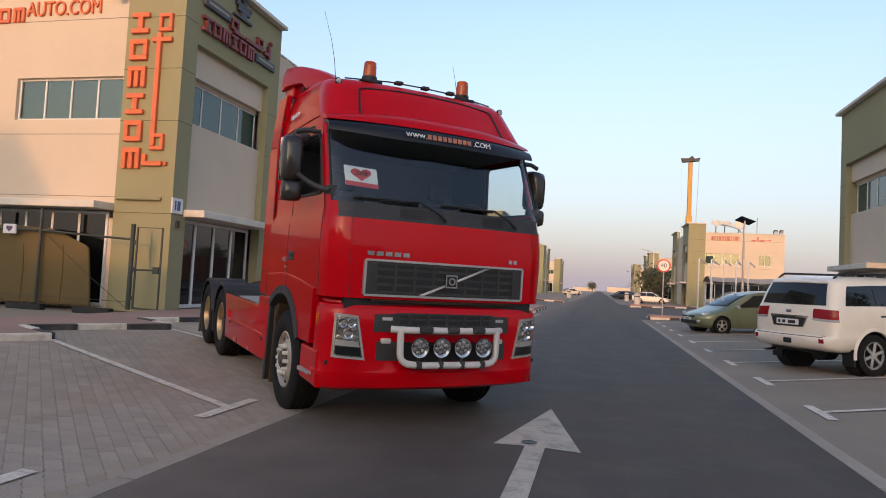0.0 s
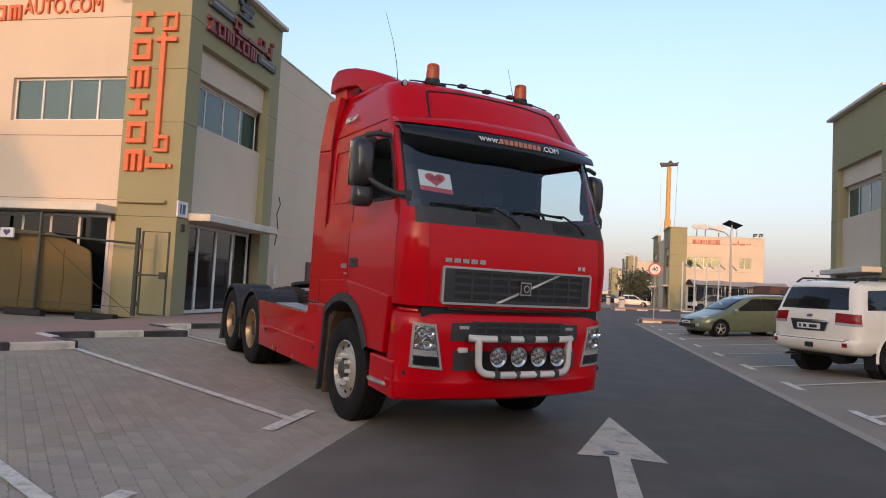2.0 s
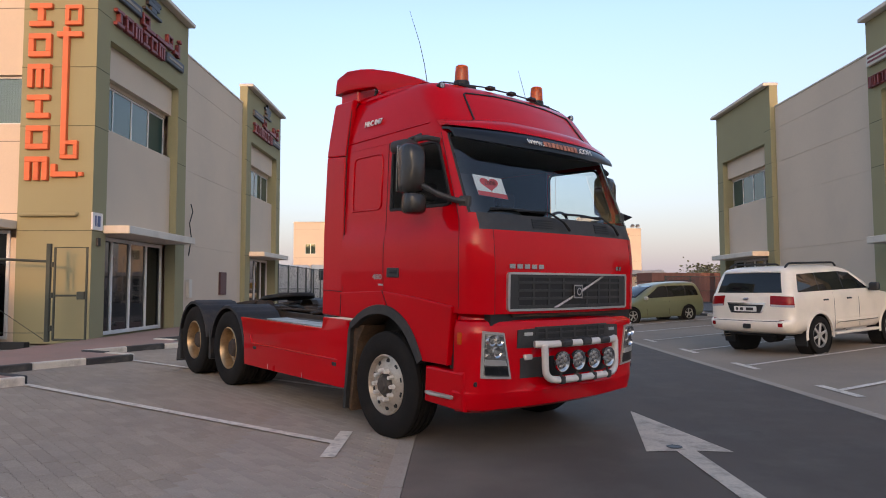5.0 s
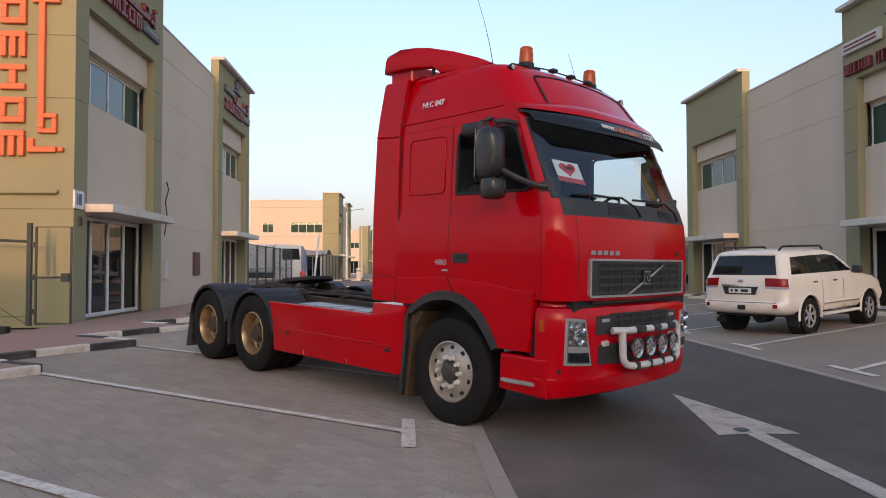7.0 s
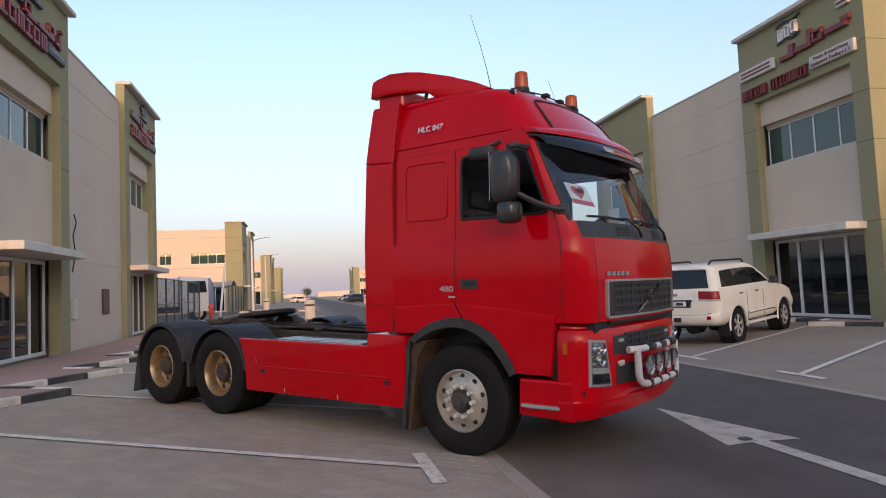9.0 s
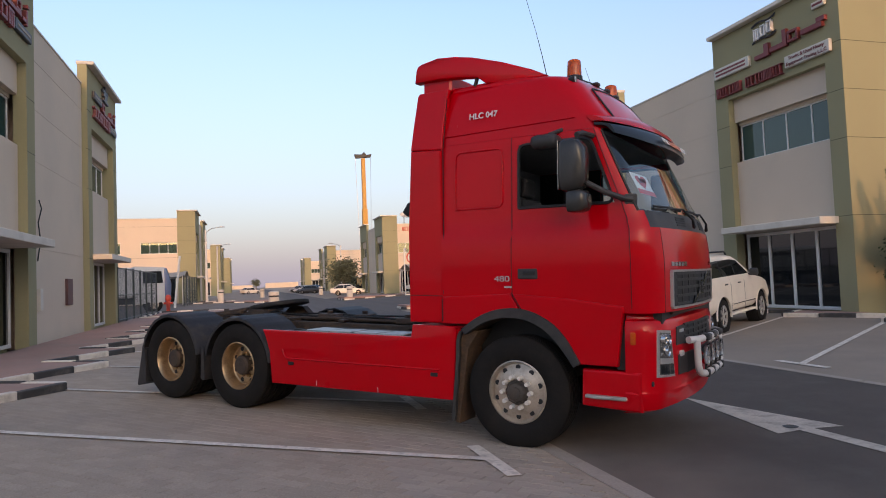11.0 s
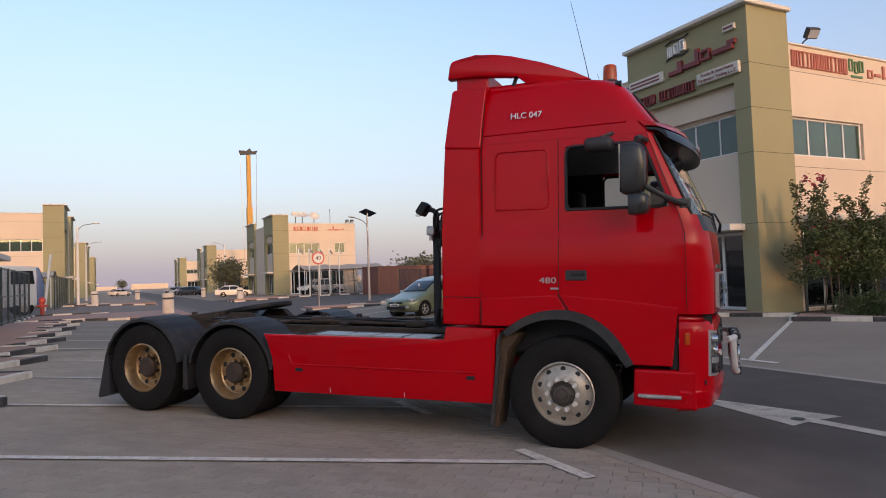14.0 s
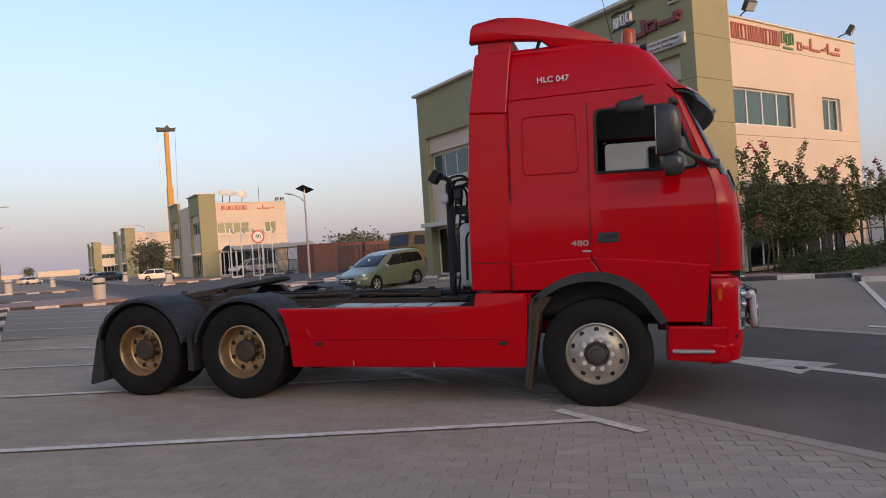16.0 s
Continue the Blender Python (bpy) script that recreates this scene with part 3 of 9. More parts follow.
# ---- the truck ----
M_RED = paint("red_truck_paint", (0.53, 0.0003, 0.005), 0.30, var=0.05, scale=1.2, fine=220, bump=0.035, bump_scale=1.8, coat=0.44, dirt=(0.40, 0.0015, 0.006), dirt_amt=0.3, spec=0.04)
M_CLAD = paint("dark_grey_plastic", (0.027, 0.027, 0.027), 0.55, var=0.15, scale=3, fine=120, bump=0.08, dirt=(0.09, 0.08, 0.07), dirt_amt=0.35)
M_SHELL = paint("mirror_shell_plastic", (0.030, 0.029, 0.027), 0.24, var=0.15, scale=5, fine=120, bump=0.03, dirt=(0.07, 0.06, 0.05), dirt_amt=0.25)
M_BLACK = paint("matt_black", (0.012, 0.012, 0.012), 0.6, var=0.2, bump=0.05)
M_RUBBER = paint("tyre_rubber", (0.012, 0.0108, 0.0098), 0.75, var=0.2, scale=4, fine=90, bump=0.12, dirt=(0.040, 0.030, 0.022), dirt_amt=0.25, spec=0.2)
M_RIM = paint("silver_wheel_paint", (0.50, 0.435, 0.355), 0.40, metal=0.6, var=0.12, scale=6, fine=80, bump=0.04, dirt=(0.22, 0.17, 0.12), dirt_amt=0.5)
M_NUT = paint("pale_nut_caps", (0.78, 0.74, 0.68), 0.4, metal=0.2, var=0.1, bump=0.02)
M_GOLD = paint("bronze_dusty_wheel", (0.48, 0.33, 0.18), 0.38, metal=0.75, var=0.2, scale=6, fine=80, bump=0.06, dirt=(0.16, 0.09, 0.05), dirt_amt=0.65)
M_CHROME = paint("chrome", (0.62, 0.62, 0.62), 0.12, metal=1.0, var=0.03, bump=0.0)
M_SILVER = paint("silver_trim", (0.50, 0.49, 0.47), 0.35, metal=0.7, var=0.06, bump=0.02)
M_TUBE = paint("white_bar_paint", (0.60, 0.57, 0.54), 0.4, var=0.06, bump=0.02, dirt=(0.4, 0.36, 0.32), dirt_amt=0.3)
M_HUB = paint("dusty_hub_paint", (0.085, 0.072, 0.060), 0.5, metal=0.45, var=0.2, scale=6, fine=60, bump=0.1, dirt=(0.10, 0.07, 0.05), dirt_amt=0.5)
M_GUARD = paint("dirty_guard_plastic", (0.026, 0.026, 0.028), 0.6, var=0.2, scale=3, fine=90, bump=0.15, dirt=(0.085, 0.062, 0.045), dirt_amt=0.5, spec=0.35)
M_RUST = paint("greasy_rusty_steel", (0.055, 0.040, 0.030), 0.75, metal=0.2, var=0.35, scale=4, fine=50, bump=0.25, dirt=(0.13, 0.075, 0.045), dirt_amt=0.6)
M_MUD = paint("muddy_arch_liner", (0.075, 0.045, 0.026), 0.85, var=0.4, scale=6, fine=40, bump=0.3, dirt=(0.14, 0.075, 0.035), dirt_amt=0.6)
M_ALU = paint("worn_tread_plate", (0.45, 0.43, 0.40), 0.5, metal=0.5, var=0.2, scale=5, fine=70, bump=0.2, dirt=(0.2, 0.17, 0.13), dirt_amt=0.5)
M_AMBER = paint("amber_lens", (0.50, 0.075, 0.007), 0.1, var=0.25, scale=12, fine=60, bump=0.02, spec=0.4)
M_VISOR = paint("smoked_visor", (0.007, 0.008, 0.011), 0.35, var=0.1, bump=0.01, spec=0.4)
M_SEAM = paint("panel_gap", (0.030, 0.0015, 0.002), 0.7, var=0.2, bump=0.0)
M_CLEAR = lit_lens("clear_lens", (0.8, 0.82, 0.82), 0.08)
M_SCREEN = glass("windscreen_glass", (0.80, 0.87, 0.88), 0.01, see=1.0, gloss=0.10)
M_LAMPGL = glass("lamp_cover_glass", (0.9, 0.9, 0.9), 0.02, see=1.0, gloss=0.08)
M_CELL = paint("lamp_lens_cell", (0.30, 0.29, 0.28), 0.3, metal=0.4, var=0.3, scale=14, fine=60, bump=0.3)
M_FACET = paint("faceted_reflector", (0.36, 0.345, 0.325), 0.22, metal=0.95, var=0.3, scale=14, fine=60, bump=0.9, bump_scale=28)
M_SIDEGL = glass("cab_side_glass", (0.85, 0.88, 0.88), 0.01, see=1.0)
M_CABIN = paint("dark_cab_trim", (0.022, 0.022, 0.024), 0.8, var=0.15, bump=0.1)
M_LINER = paint("grey_headliner", (0.30, 0.29, 0.28), 0.9, var=0.1, fine=150, bump=0.1)
M_SEAT = paint("seat_cloth", (0.05, 0.05, 0.055), 0.95, var=0.2, fine=200, bump=0.2)
M_PAPER = paint("white_paper", (0.78, 0.76, 0.73), 0.7, var=0.03, bump=0.0)
M_STKRED = paint("sticker_red", (0.62, 0.06, 0.05), 0.6, var=0.05, bump=0.0)
M_DECAL = paint("white_decal", (0.75, 0.74, 0.72), 0.5, var=0.04, bump=0.0)
M_SALMON = paint("faded_red_lettering", (0.42, 0.16, 0.10), 0.6, var=0.06, bump=0.0)

truck = thing("tractor_truck", "glossy red sleeper-cab tractor truck, half on paving", "truck")
truck.matrix_world = pose(-2.574, 7.542, 0.0) @ Matrix.Rotation(radians(-48.5), 4, "Z") @ Matrix.Rotation(radians(1.9), 4, "Y")


def fx(y, p):
    """How far forward the cab's skin lies at the half breadth y, by the level p = (front, bow, corner start, half width, side start)."""
    xf, bow, yc, yw, xs = p
    y = abs(y)
    if y <= yc:
        return xf - bow * (y / yc) ** 2
    u = min(1.0, (y - yc) / (yw - yc))
    return xs + (xf - bow - xs) * math.sqrt(max(0.0, 1 - u * u))


def lerp_levels(levels, z):
    for a, b in zip(levels, levels[1:]):
        if a[0] <= z <= b[0]:
            t = (z - a[0]) / (b[0] - a[0])
            return [p + (q - p) * t for p, q in zip(a[1:], b[1:])]
    return levels[-1][1:] if z > levels[-1][0] else levels[0][1:]


CAB = [(1.30, 1.43, 0.06, 0.95, 1.236, 1.13), (1.60, 1.43, 0.06, 0.95, 1.247, 1.13), (1.75, 1.43, 0.06, 0.95, 1.252, 1.13), (1.90, 1.42, 0.065, 0.95, 1.250, 1.125), (2.05, 1.405, 0.07, 0.95, 1.240, 1.12), (2.09, 1.395, 0.075, 0.955, 1.224, 1.11), (2.20, 1.365, 0.09, 0.97, 1.222, 1.08),
       (2.28, 1.33, 0.10, 0.98, 1.22, 1.05), (2.86, 1.07, 0.12, 0.98, 1.205, 0.84), (2.97, 1.02, 0.12, 0.98, 1.20, 0.80)]
ROOF = [(2.972, 1.03, 0.12, 0.98, 1.20, 0.76), (3.10, 0.99, 0.12, 0.95, 1.19, 0.68), (3.30, 0.83, 0.10, 0.90, 1.155, 0.50), (3.46, 0.70, 0.08, 0.86, 1.115, 0.38),
        (3.545, 0.60, 0.07, 0.80, 1.075, 0.25), (3.585, 0.47, 0.06, 0.70, 1.01, 0.1), (3.60, 0.30, 0.05, 0.60, 0.75, 0.0)]
X_REAR, X_DOOR, X_WIN = -0.82, -0.02, 0.055
CORNER = (0.0, 0.25, 0.48, 0.68, 0.84, 0.95, 1.0)


def half_row(p, z):
    """Half a level of the cab, from the middle of the front round to the rear edge, for y >= 0."""
    xf, bow, yc, yw, xs = p
    row = [(fx(yc * k, p), yc * k, z) for k in (0, 0.25, 0.5, 0.75)]
    row += [(fx(yc + (yw - yc) * u, p), yc + (yw - yc) * u, z) for u in CORNER]
    xw = xs - 0.06
    row += [(xw, yw, z), (X_WIN, yw, z), (X_DOOR, yw, z), (X_REAR, yw, z)]
    return row


def skin(rows, quads, s):
    """The quads (level, column) of a half skin, mirrored by s."""
    bm = bm_new()
    vs = {}

    def v(i, j):
        if (i, j) not in vs:
            x, y, z = rows[i][j]
            vs[i, j] = bm.verts.new((x, s * y, z))
        return vs[i, j]
    for i, j in quads:
        q = (v(i, j), v(i, j + 1), v(i + 1, j + 1), v(i + 1, j))
        bm.faces.new(q if s > 0 else q[::-1])
    return bm


ZS = [1.30, 1.45, 1.60, 1.75, 1.90, 2.05, 2.09, 2.20, 2.28, 2.42, 2.57, 2.72, 2.89, 2.97]
rows = [half_row(lerp_levels(CAB, z), z) for z in ZS]
NC = len(rows[0]) - 1
q_screen, q_cowl, q_win, q_hood, q_corner, q_door, q_rear, q_apillar = [], [], [], [], [], [], [], []
for i in range(len(ZS) - 1):
    z = ZS[i]
    for j in range(NC):
        if z >= 2.2 and j <= 7:
            q_screen.append((i, j))
        elif 2.05 <= z < 2.2 and j <= 6:
            q_cowl.append((i, j))
        elif 2.28 <= z < 2.89 and j == 11:
            q_win.append((i, j))
        elif z < 2.05 and j <= 4:
            q_hood.append((i, j))
        elif j <= 9:
            q_corner.append((i, j))
        elif j <= 12:
            q_door.append((i, j))
        else:
            q_rear.append((i, j))


def mirrored(name, quads, rws, material, label="", smooth=40, both=True):
    for s in ((-1, 1) if both else (0,)):
        part(name, skin(rws, quads, s), material, truck, label, smooth)


def joined(name, quads, rws, material, label="", smooth=40):
    bm = skin(rws, quads, -1)
    me = bpy.data.meshes.new("t")
    b2 = skin(rws, quads, 1)
    b2.to_mesh(me)
    b2.free()
    bm.from_mesh(me)
    bpy.data.meshes.remove(me)
    bmesh.ops.remove_doubles(bm, verts=bm.verts, dist=0.0005)
    return part(name, bm, material, truck, label, smooth)


joined("windscreen", q_screen, rows, M_SCREEN, "large curved tinted windscreen").visible_shadow = False
joined("cowl", q_cowl, rows, M_CLAD, "dark grey plastic cowl under the windscreen")
hood = joined("hood_panel", q_hood, rows, M_RED)
mirrored("corner_panel", q_corner, rows, M_RED)
mirrored("door", q_door, rows, M_RED, "red cab door with crease")
for s in (-1, 1):
    if s > 0:
        part("side_window", skin(rows, q_win, s), M_SIDEGL, truck, "clear door window", 40).visible_shadow = False
mirrored("sleeper_panel", q_rear, rows, M_RED)

# roof
ZR = [2.972, 3.04, 3.10, 3.17, 3.24, 3.30, 3.38, 3.46, 3.51, 3.545, 3.57, 3.585, 3.60]
rr = [half_row(lerp_levels(ROOF, z), z) for z in ZR]
roof = joined("roof", [(i, j) for i in range(len(ZR) - 1) for j in range(NC)], rr, M_RED, "high red sleeper roof", 50)
bm = bm_new()
top = rr[-1]
bm.faces.new([bm.verts.new(p) for p in [(x, -y, z) for x, y, z in top[::-1]] + top[1:]])
part("roof_top", bm, M_RED, truck)
# framed front panel of the roof
bm = bm_new()
path = []
for y, z in [(-0.86, 3.10), (-0.80, 3.44), (-0.4, 3.475), (0.0, 3.48), (0.4, 3.475), (0.80, 3.44), (0.86, 3.10)]:
    path.append((fx(y, lerp_levels(ROOF, z)) + 0.004, y, z))
tube(bm, rounded(path, 0.04), 0.011, 6)
part("roof_seal", bm, M_BLACK, roof)
# back wall and inside
bm = bm_new()
prism(bm, [(-1.2, 1.2), (1.2, 1.2), (1.2, 2.97), (1.02, 3.55), (-1.02, 3.55), (-1.2, 2.97)], "x", -0.86, -0.815, 0.01)
part("back_wall", bm, M_RED, truck)
bm = bm_new()
box(bm, (-0.8, -1.17, 1.24), (1.02, 1.17, 1.36), 0.01)
part("cab_floor", bm, M_CABIN, truck)
bm = bm_new()
box(bm, (-0.81, -1.18, 1.36), (-0.78, 1.18, 2.95))
box(bm, (-0.8, -1.15, 2.93), (0.86, 1.15, 2.965))
part("headliner", bm, M_LINER, truck, "pale grey cab headliner")
for s in (-1, 1):
    bm = bm_new()
    box(bm, (-0.78, s * 1.19 - 0.012, 1.36), (1.04, s * 1.19 + 0.012, 2.25))
    box(bm, (-0.78, s * 1.18 - 0.01, 2.25), (0.04, s * 1.18 + 0.01, 2.93))
    part("door_trim", bm, M_CABIN, truck)
bm = bm_new()
prism(bm, [(0.72, 1.4), (0.70, 2.02), (0.80, 2.16), (1.20, 2.19), (1.28, 2.1), (1.28, 1.4)], "y", -1.12, 1.12, 0.03)
part("dashboard", bm, M_CABIN, truck, "dark grey dashboard")
for s in (-1, 1):
    bm = bm_new()
    box(bm, (-0.1, s * 0.62 - 0.25, 1.36), (0.42, s * 0.62 + 0.25, 1.80), 0.05, 2)
    box(bm, (-0.22, s * 0.62 - 0.25, 1.75), (-0.06, s * 0.62 + 0.25, 2.42), 0.05, 2)
    box(bm, (-0.2, s * 0.62 - 0.14, 2.44), (-0.09, s * 0.62 + 0.14, 2.64), 0.04, 2)
    part("seat", bm, M_SEAT, truck, "dark cloth cab seat")
bm = bm_new()
ring = [(0.62 + 0.19 * math.sin(a) * 0.55, 0.62 + 0.215 * math.cos(a), 2.16 + 0.19 * math.sin(a)) for a in [2 * math.pi * i / 24 for i in range(25)]]
tube(bm, ring, 0.016, 6)
tube(bm, [(0.62, 0.42, 2.16), (0.62, 0.82, 2.16)], 0.015, 6)
tube(bm, [(0.62, 0.62, 2.16), (0.85, 0.62, 2.0)], 0.03, 8)
part("steering_wheel", bm, M_BLACK, truck)

# dark seams between panels
def seam(pts, r=0.0042, name="seam", material=None):
    bm = bm_new()
    tube(bm, pts, r, 5)
    part(name, bm, material or M_SEAM, truck)


for s in (-1, 1):
    col = lambda j, z0, z1: [(x, s * (y + 0.001), z) for x, y, z in (half_row(lerp_levels(CAB, z0 + (z1 - z0) * k / 14), z0 + (z1 - z0) * k / 14)[j] for k in range(15))]
    seam(col(13, 1.42, 2.97), 0.0038)
    seam([(-0.02, s * 1.262, 1.47), (0.09, s * 1.262, 1.30)])
    seam(col(10, 1.34, 2.97), 0.0035)
    seam(col(5, 1.30, 2.05), 0.003)
    seam(col(8, 2.20, 2.95), 0.013, "screen_rubber", M_BLACK)
    # rubber round the door window
    lv = lambda z: lerp_levels(CAB, z)
    fr = [(lv(z)[4] - 0.06, s * (lv(z)[3] + 0.002), z) for z in (2.28, 2.89)]
    loop = [(X_WIN, s * 1.222, 2.28), fr[0], fr[1], (X_WIN, s * 1.204, 2.89), (X_WIN, s * 1.222, 2.28)]
    seam(rounded(loop, 0.08), 0.016, "window_rubber", M_BLACK)
    # creases and raised panel on the flank
    bm = bm_new()
    tube(bm, rounded([(-0.655, s * 1.222, 2.30), (-0.12, s * 1.222, 2.30), (-0.12, s * 1.207, 2.88), (-0.655, s * 1.207, 2.88), (-0.655, s * 1.222, 2.30), (-0.6, s * 1.222, 2.30)], 0.07), 0.010, 8)
    part("panel_bead", bm, M_RED, truck, "", 60)
    bm = bm_new()
    tube(bm, [(-0.80, s * 1.196, 3.06), (0.62, s * 1.19, 3.09)], 0.008, 6)
    part("roof_bead", bm, M_RED, truck, "", 60)
    bm = bm_new()
    tube(bm, rounded([(-0.645, s * 1.176, 3.15), (-0.63, s * 1.122, 3.37), (-0.17, s * 1.108, 3.41), (0.33, s * 1.108, 3.40), (0.58, s * 1.10, 3.33)], 0.06), 0.009, 6)
    part("roof_bead", bm, M_RED, truck, "", 60)

def eased(pts, n=4):
    """A smooth line through the points, n steps between two of them."""
    q = [pts[0]] + list(pts) + [pts[-1]]
    out = []
    for i in range(1, len(q) - 2):
        for k in range(n):
            t = k / n
            out.append(tuple(0.5 * (2 * b + (c - a) * t + (2 * a - 5 * b + 4 * c - d) * t * t + (3 * b - a - 3 * c + d) * t ** 3) for a, b, c, d in zip(q[i - 1], q[i], q[i + 1], q[i + 2])))
    return out + [tuple(pts[-1])]


# lower flanks, cut round the front wheel
for s in (-1, 1):
    def flank(name, pts, t0, t1, material, label="", bev=0.012):
        bm = bm_new()
        prism(bm, pts, "y", s * t0, s * t1, bev)
        return part(name, bm, material, truck, label, 22)
    flank("door_skirt", [(-0.02, 1.46), (0.09, 1.285), (0.25, 1.24), (0.41, 1.14), (0.54, 1.0), (0.65, 0.83), (1.0, 0.83), (1.05, 1.28), (1.06, 1.36), (0.55, 1.42)], 1.17, 1.262, M_RED)
    flank("sleeper_skirt", [(-0.80, 1.15), (-0.80, 1.42), (-0.035, 1.46), (0.08, 1.285), (-0.10, 1.285), (-0.27, 1.245), (-0.42, 1.17), (-0.45, 1.15)], 1.17, 1.262, M_RED)
    # fairing behind the cab, in two pieces
    flank("side_fairing", [(-1.225, 1.15), (-1.235, 2.1), (-1.195, 2.955), (-0.815, 2.93), (-0.80, 2.1), (-0.81, 1.15)], 1.175, 1.242, M_RED, "red side air fairing behind the cab", 0.02)
    bm = bm_new()
    prism(bm, [(-1.197, 2.957), (-1.168, 3.2), (-1.125, 3.54), (-1.10, 3.565), (-0.745, 3.565), (-0.755, 3.5), (-0.785, 3.2), (-0.805, 2.932)], "y", s * 1.17, s * 1.240, 0.014)
    for v in bm.verts:
        k = max(0.0, v.co.z - 2.96)
        v.co.y -= s * (0.05 * k + 0.05 * k * k)
    part("side_fairing", bm, M_RED, truck, "upper red side air fairing leaning inwards", 22)
    seam([(-1.21, s * 1.243, 1.432), (-0.81, s * 1.243, 1.428)], 0.004)
    seam([(-0.80, s * 1.238, 1.45), (-0.792, s * 1.238, 2.1), (-0.80, s * 1.222, 2.93), (-0.765, s * 1.192, 3.45)], 0.006)
    seam([(-0.805, s * 1.258, 1.17), (-0.80, s * 1.256, 1.40)], 0.006)
    # wheel arch lip
    bm = bm_new()
    outer = [(-0.58, 1.10), (-0.43, 1.205), (-0.27, 1.28), (-0.10, 1.318), (0.08, 1.318), (0.25, 1.272), (0.42, 1.172), (0.55, 1.03), (0.665, 0.84)]
    outer = eased(outer)
    inner = [(-0.53, 1.05), (-0.39, 1.14), (-0.25, 1.20), (-0.10, 1.228), (0.07, 1.224), (0.22, 1.18), (0.37, 1.085), (0.49, 0.955), (0.60, 0.80)]
    inner = eased(inner)
    loft(bm, [[(x, s * y, z) for x, z in line] for line, y in ((outer, 1.25), (outer, 1.272), ([(0.92 * a + 0.08 * c, 0.92 * b + 0.08 * d) for (a, b), (c, d) in zip(outer, inner)], 1.285), (inner, 1.28), (inner, 1.20))])
    part("wheel_arch", bm, M_CLAD, truck, "dark grey plastic wheel arch lip", 40)
    bm = bm_new()
    loft(bm, [[(x, s * y, z) for x, z in line] for line, y in ((outer, 1.20), (inner, 1.195), (inner, 0.72), (outer, 0.72))])
    part("arch_liner", bm, M_MUD, truck, "mud-brown dirty wheel arch liner", 40)
    bm = bm_new()
    prism(bm, [(-0.60, 1.08), (-0.42, 1.08), (-0.55, 0.9), (-0.60, 0.55), (-0.66, 0.14), (-0.71, 0.16), (-0.66, 0.60), (-0.70, 1.04)], "y", s * 0.86, s * 1.19, 0.006)
    part("front_mudflap", bm, M_MUD, truck, "battered mud-brown mudflap")
    bm = bm_new()
    lip = eased([(-0.50, 1.118), (-0.58, 1.075), (-0.615, 0.98), (-0.622, 0.80), (-0.645, 0.55), (-0.67, 0.30), (-0.68, 0.17)], 3)
    loft(bm, [[(x - 0.012, s * 1.16, z), (x + 0.004 * math.sin(i * 1.7), s * 1.245, z), (x - 0.030, s * 1.256, z), (x - 0.036, s * 1.19, z)] for i, (x, z) in enumerate(lip)], True, True)
    part("mudflap_lip", bm, M_CLAD, truck, "torn grey edge of the mudflap", 40)
    # boarding step under the door
    flank("step_panel", [(0.665, 0.79), (0.655, 0.46), (1.20, 0.44), (1.20, 0.79)], 0.9, 1.232, M_RED, "", 0.025)
    bm = bm_new()
    prism(bm, [(0.70, s * 1.12), (0.70, s * 1.26), (0.78, s * 1.285), (1.07, s * 1.268), (1.10, s * 1.12)], "z", 0.538, 0.570, 0.010)
    part("step_plate", bm, M_ALU, truck, "worn aluminium step tread")
    # black box between door skirt and bumper stands in for the gap's shade
    bm = bm_new()
    box(bm, (0.98, s * 1.15 - 0.05, 0.80), (1.05, s * 1.15 + 0.05, 1.24))
    part("gap_panel", bm, M_BLACK, truck)
    bm = bm_new()
    box(bm, (0.045, s * 1.247 - 0.012, 1.60), (0.25, s * 1.247 + 0.012, 1.70), 0.012, 2)
    handle = part("door_handle", bm, M_CLAD, truck, "recessed dark door handle")
    bm = bm_new()
    box(bm, (0.10, s * 1.257 - 0.008, 1.64), (0.235, s * 1.257 + 0.008, 1.68), 0.01, 2)
    part("grip", bm, M_BLACK, handle)
    bm = bm_new()
    obox(bm, pose(1.13, s * 1.222, 1.08, 0, 0, s * -12), (0.045, 0.03, 0.11), 0.01, 2)
    part("side_marker", bm, M_AMBER, truck, "amber side marker lamp")

# bumper
BUMP = [(0.42, 1.33, 0.10, 0.90, 1.17, 1.02), (0.46, 1.42, 0.09, 0.95, 1.225, 1.08), (0.60, 1.45, 0.09, 0.95, 1.245, 1.10), (0.625, 1.43, 0.07, 0.95, 1.228, 1.12), (1.18, 1.42, 0.06, 0.95, 1.225, 1.12), (1.23, 1.40, 0.06, 0.94, 1.21, 1.10), (1.25, 1.34, 0.06, 0.92, 1.17, 1.06)]


def bump_row(z):
    p = lerp_levels(BUMP, z)
    xf, bow, yc, yw, xs = p
    h = [(fx(yc * k, p), yc * k, z) for k in (0, 0.25, 0.5, 0.75)] + [(fx(yc + (yw - yc) * u, p), yc + (yw - yc) * u, z) for u in CORNER] + [(1.06, yw, z)]
    return [(x, -y, z) for x, y, z in h[::-1]] + h[1:]


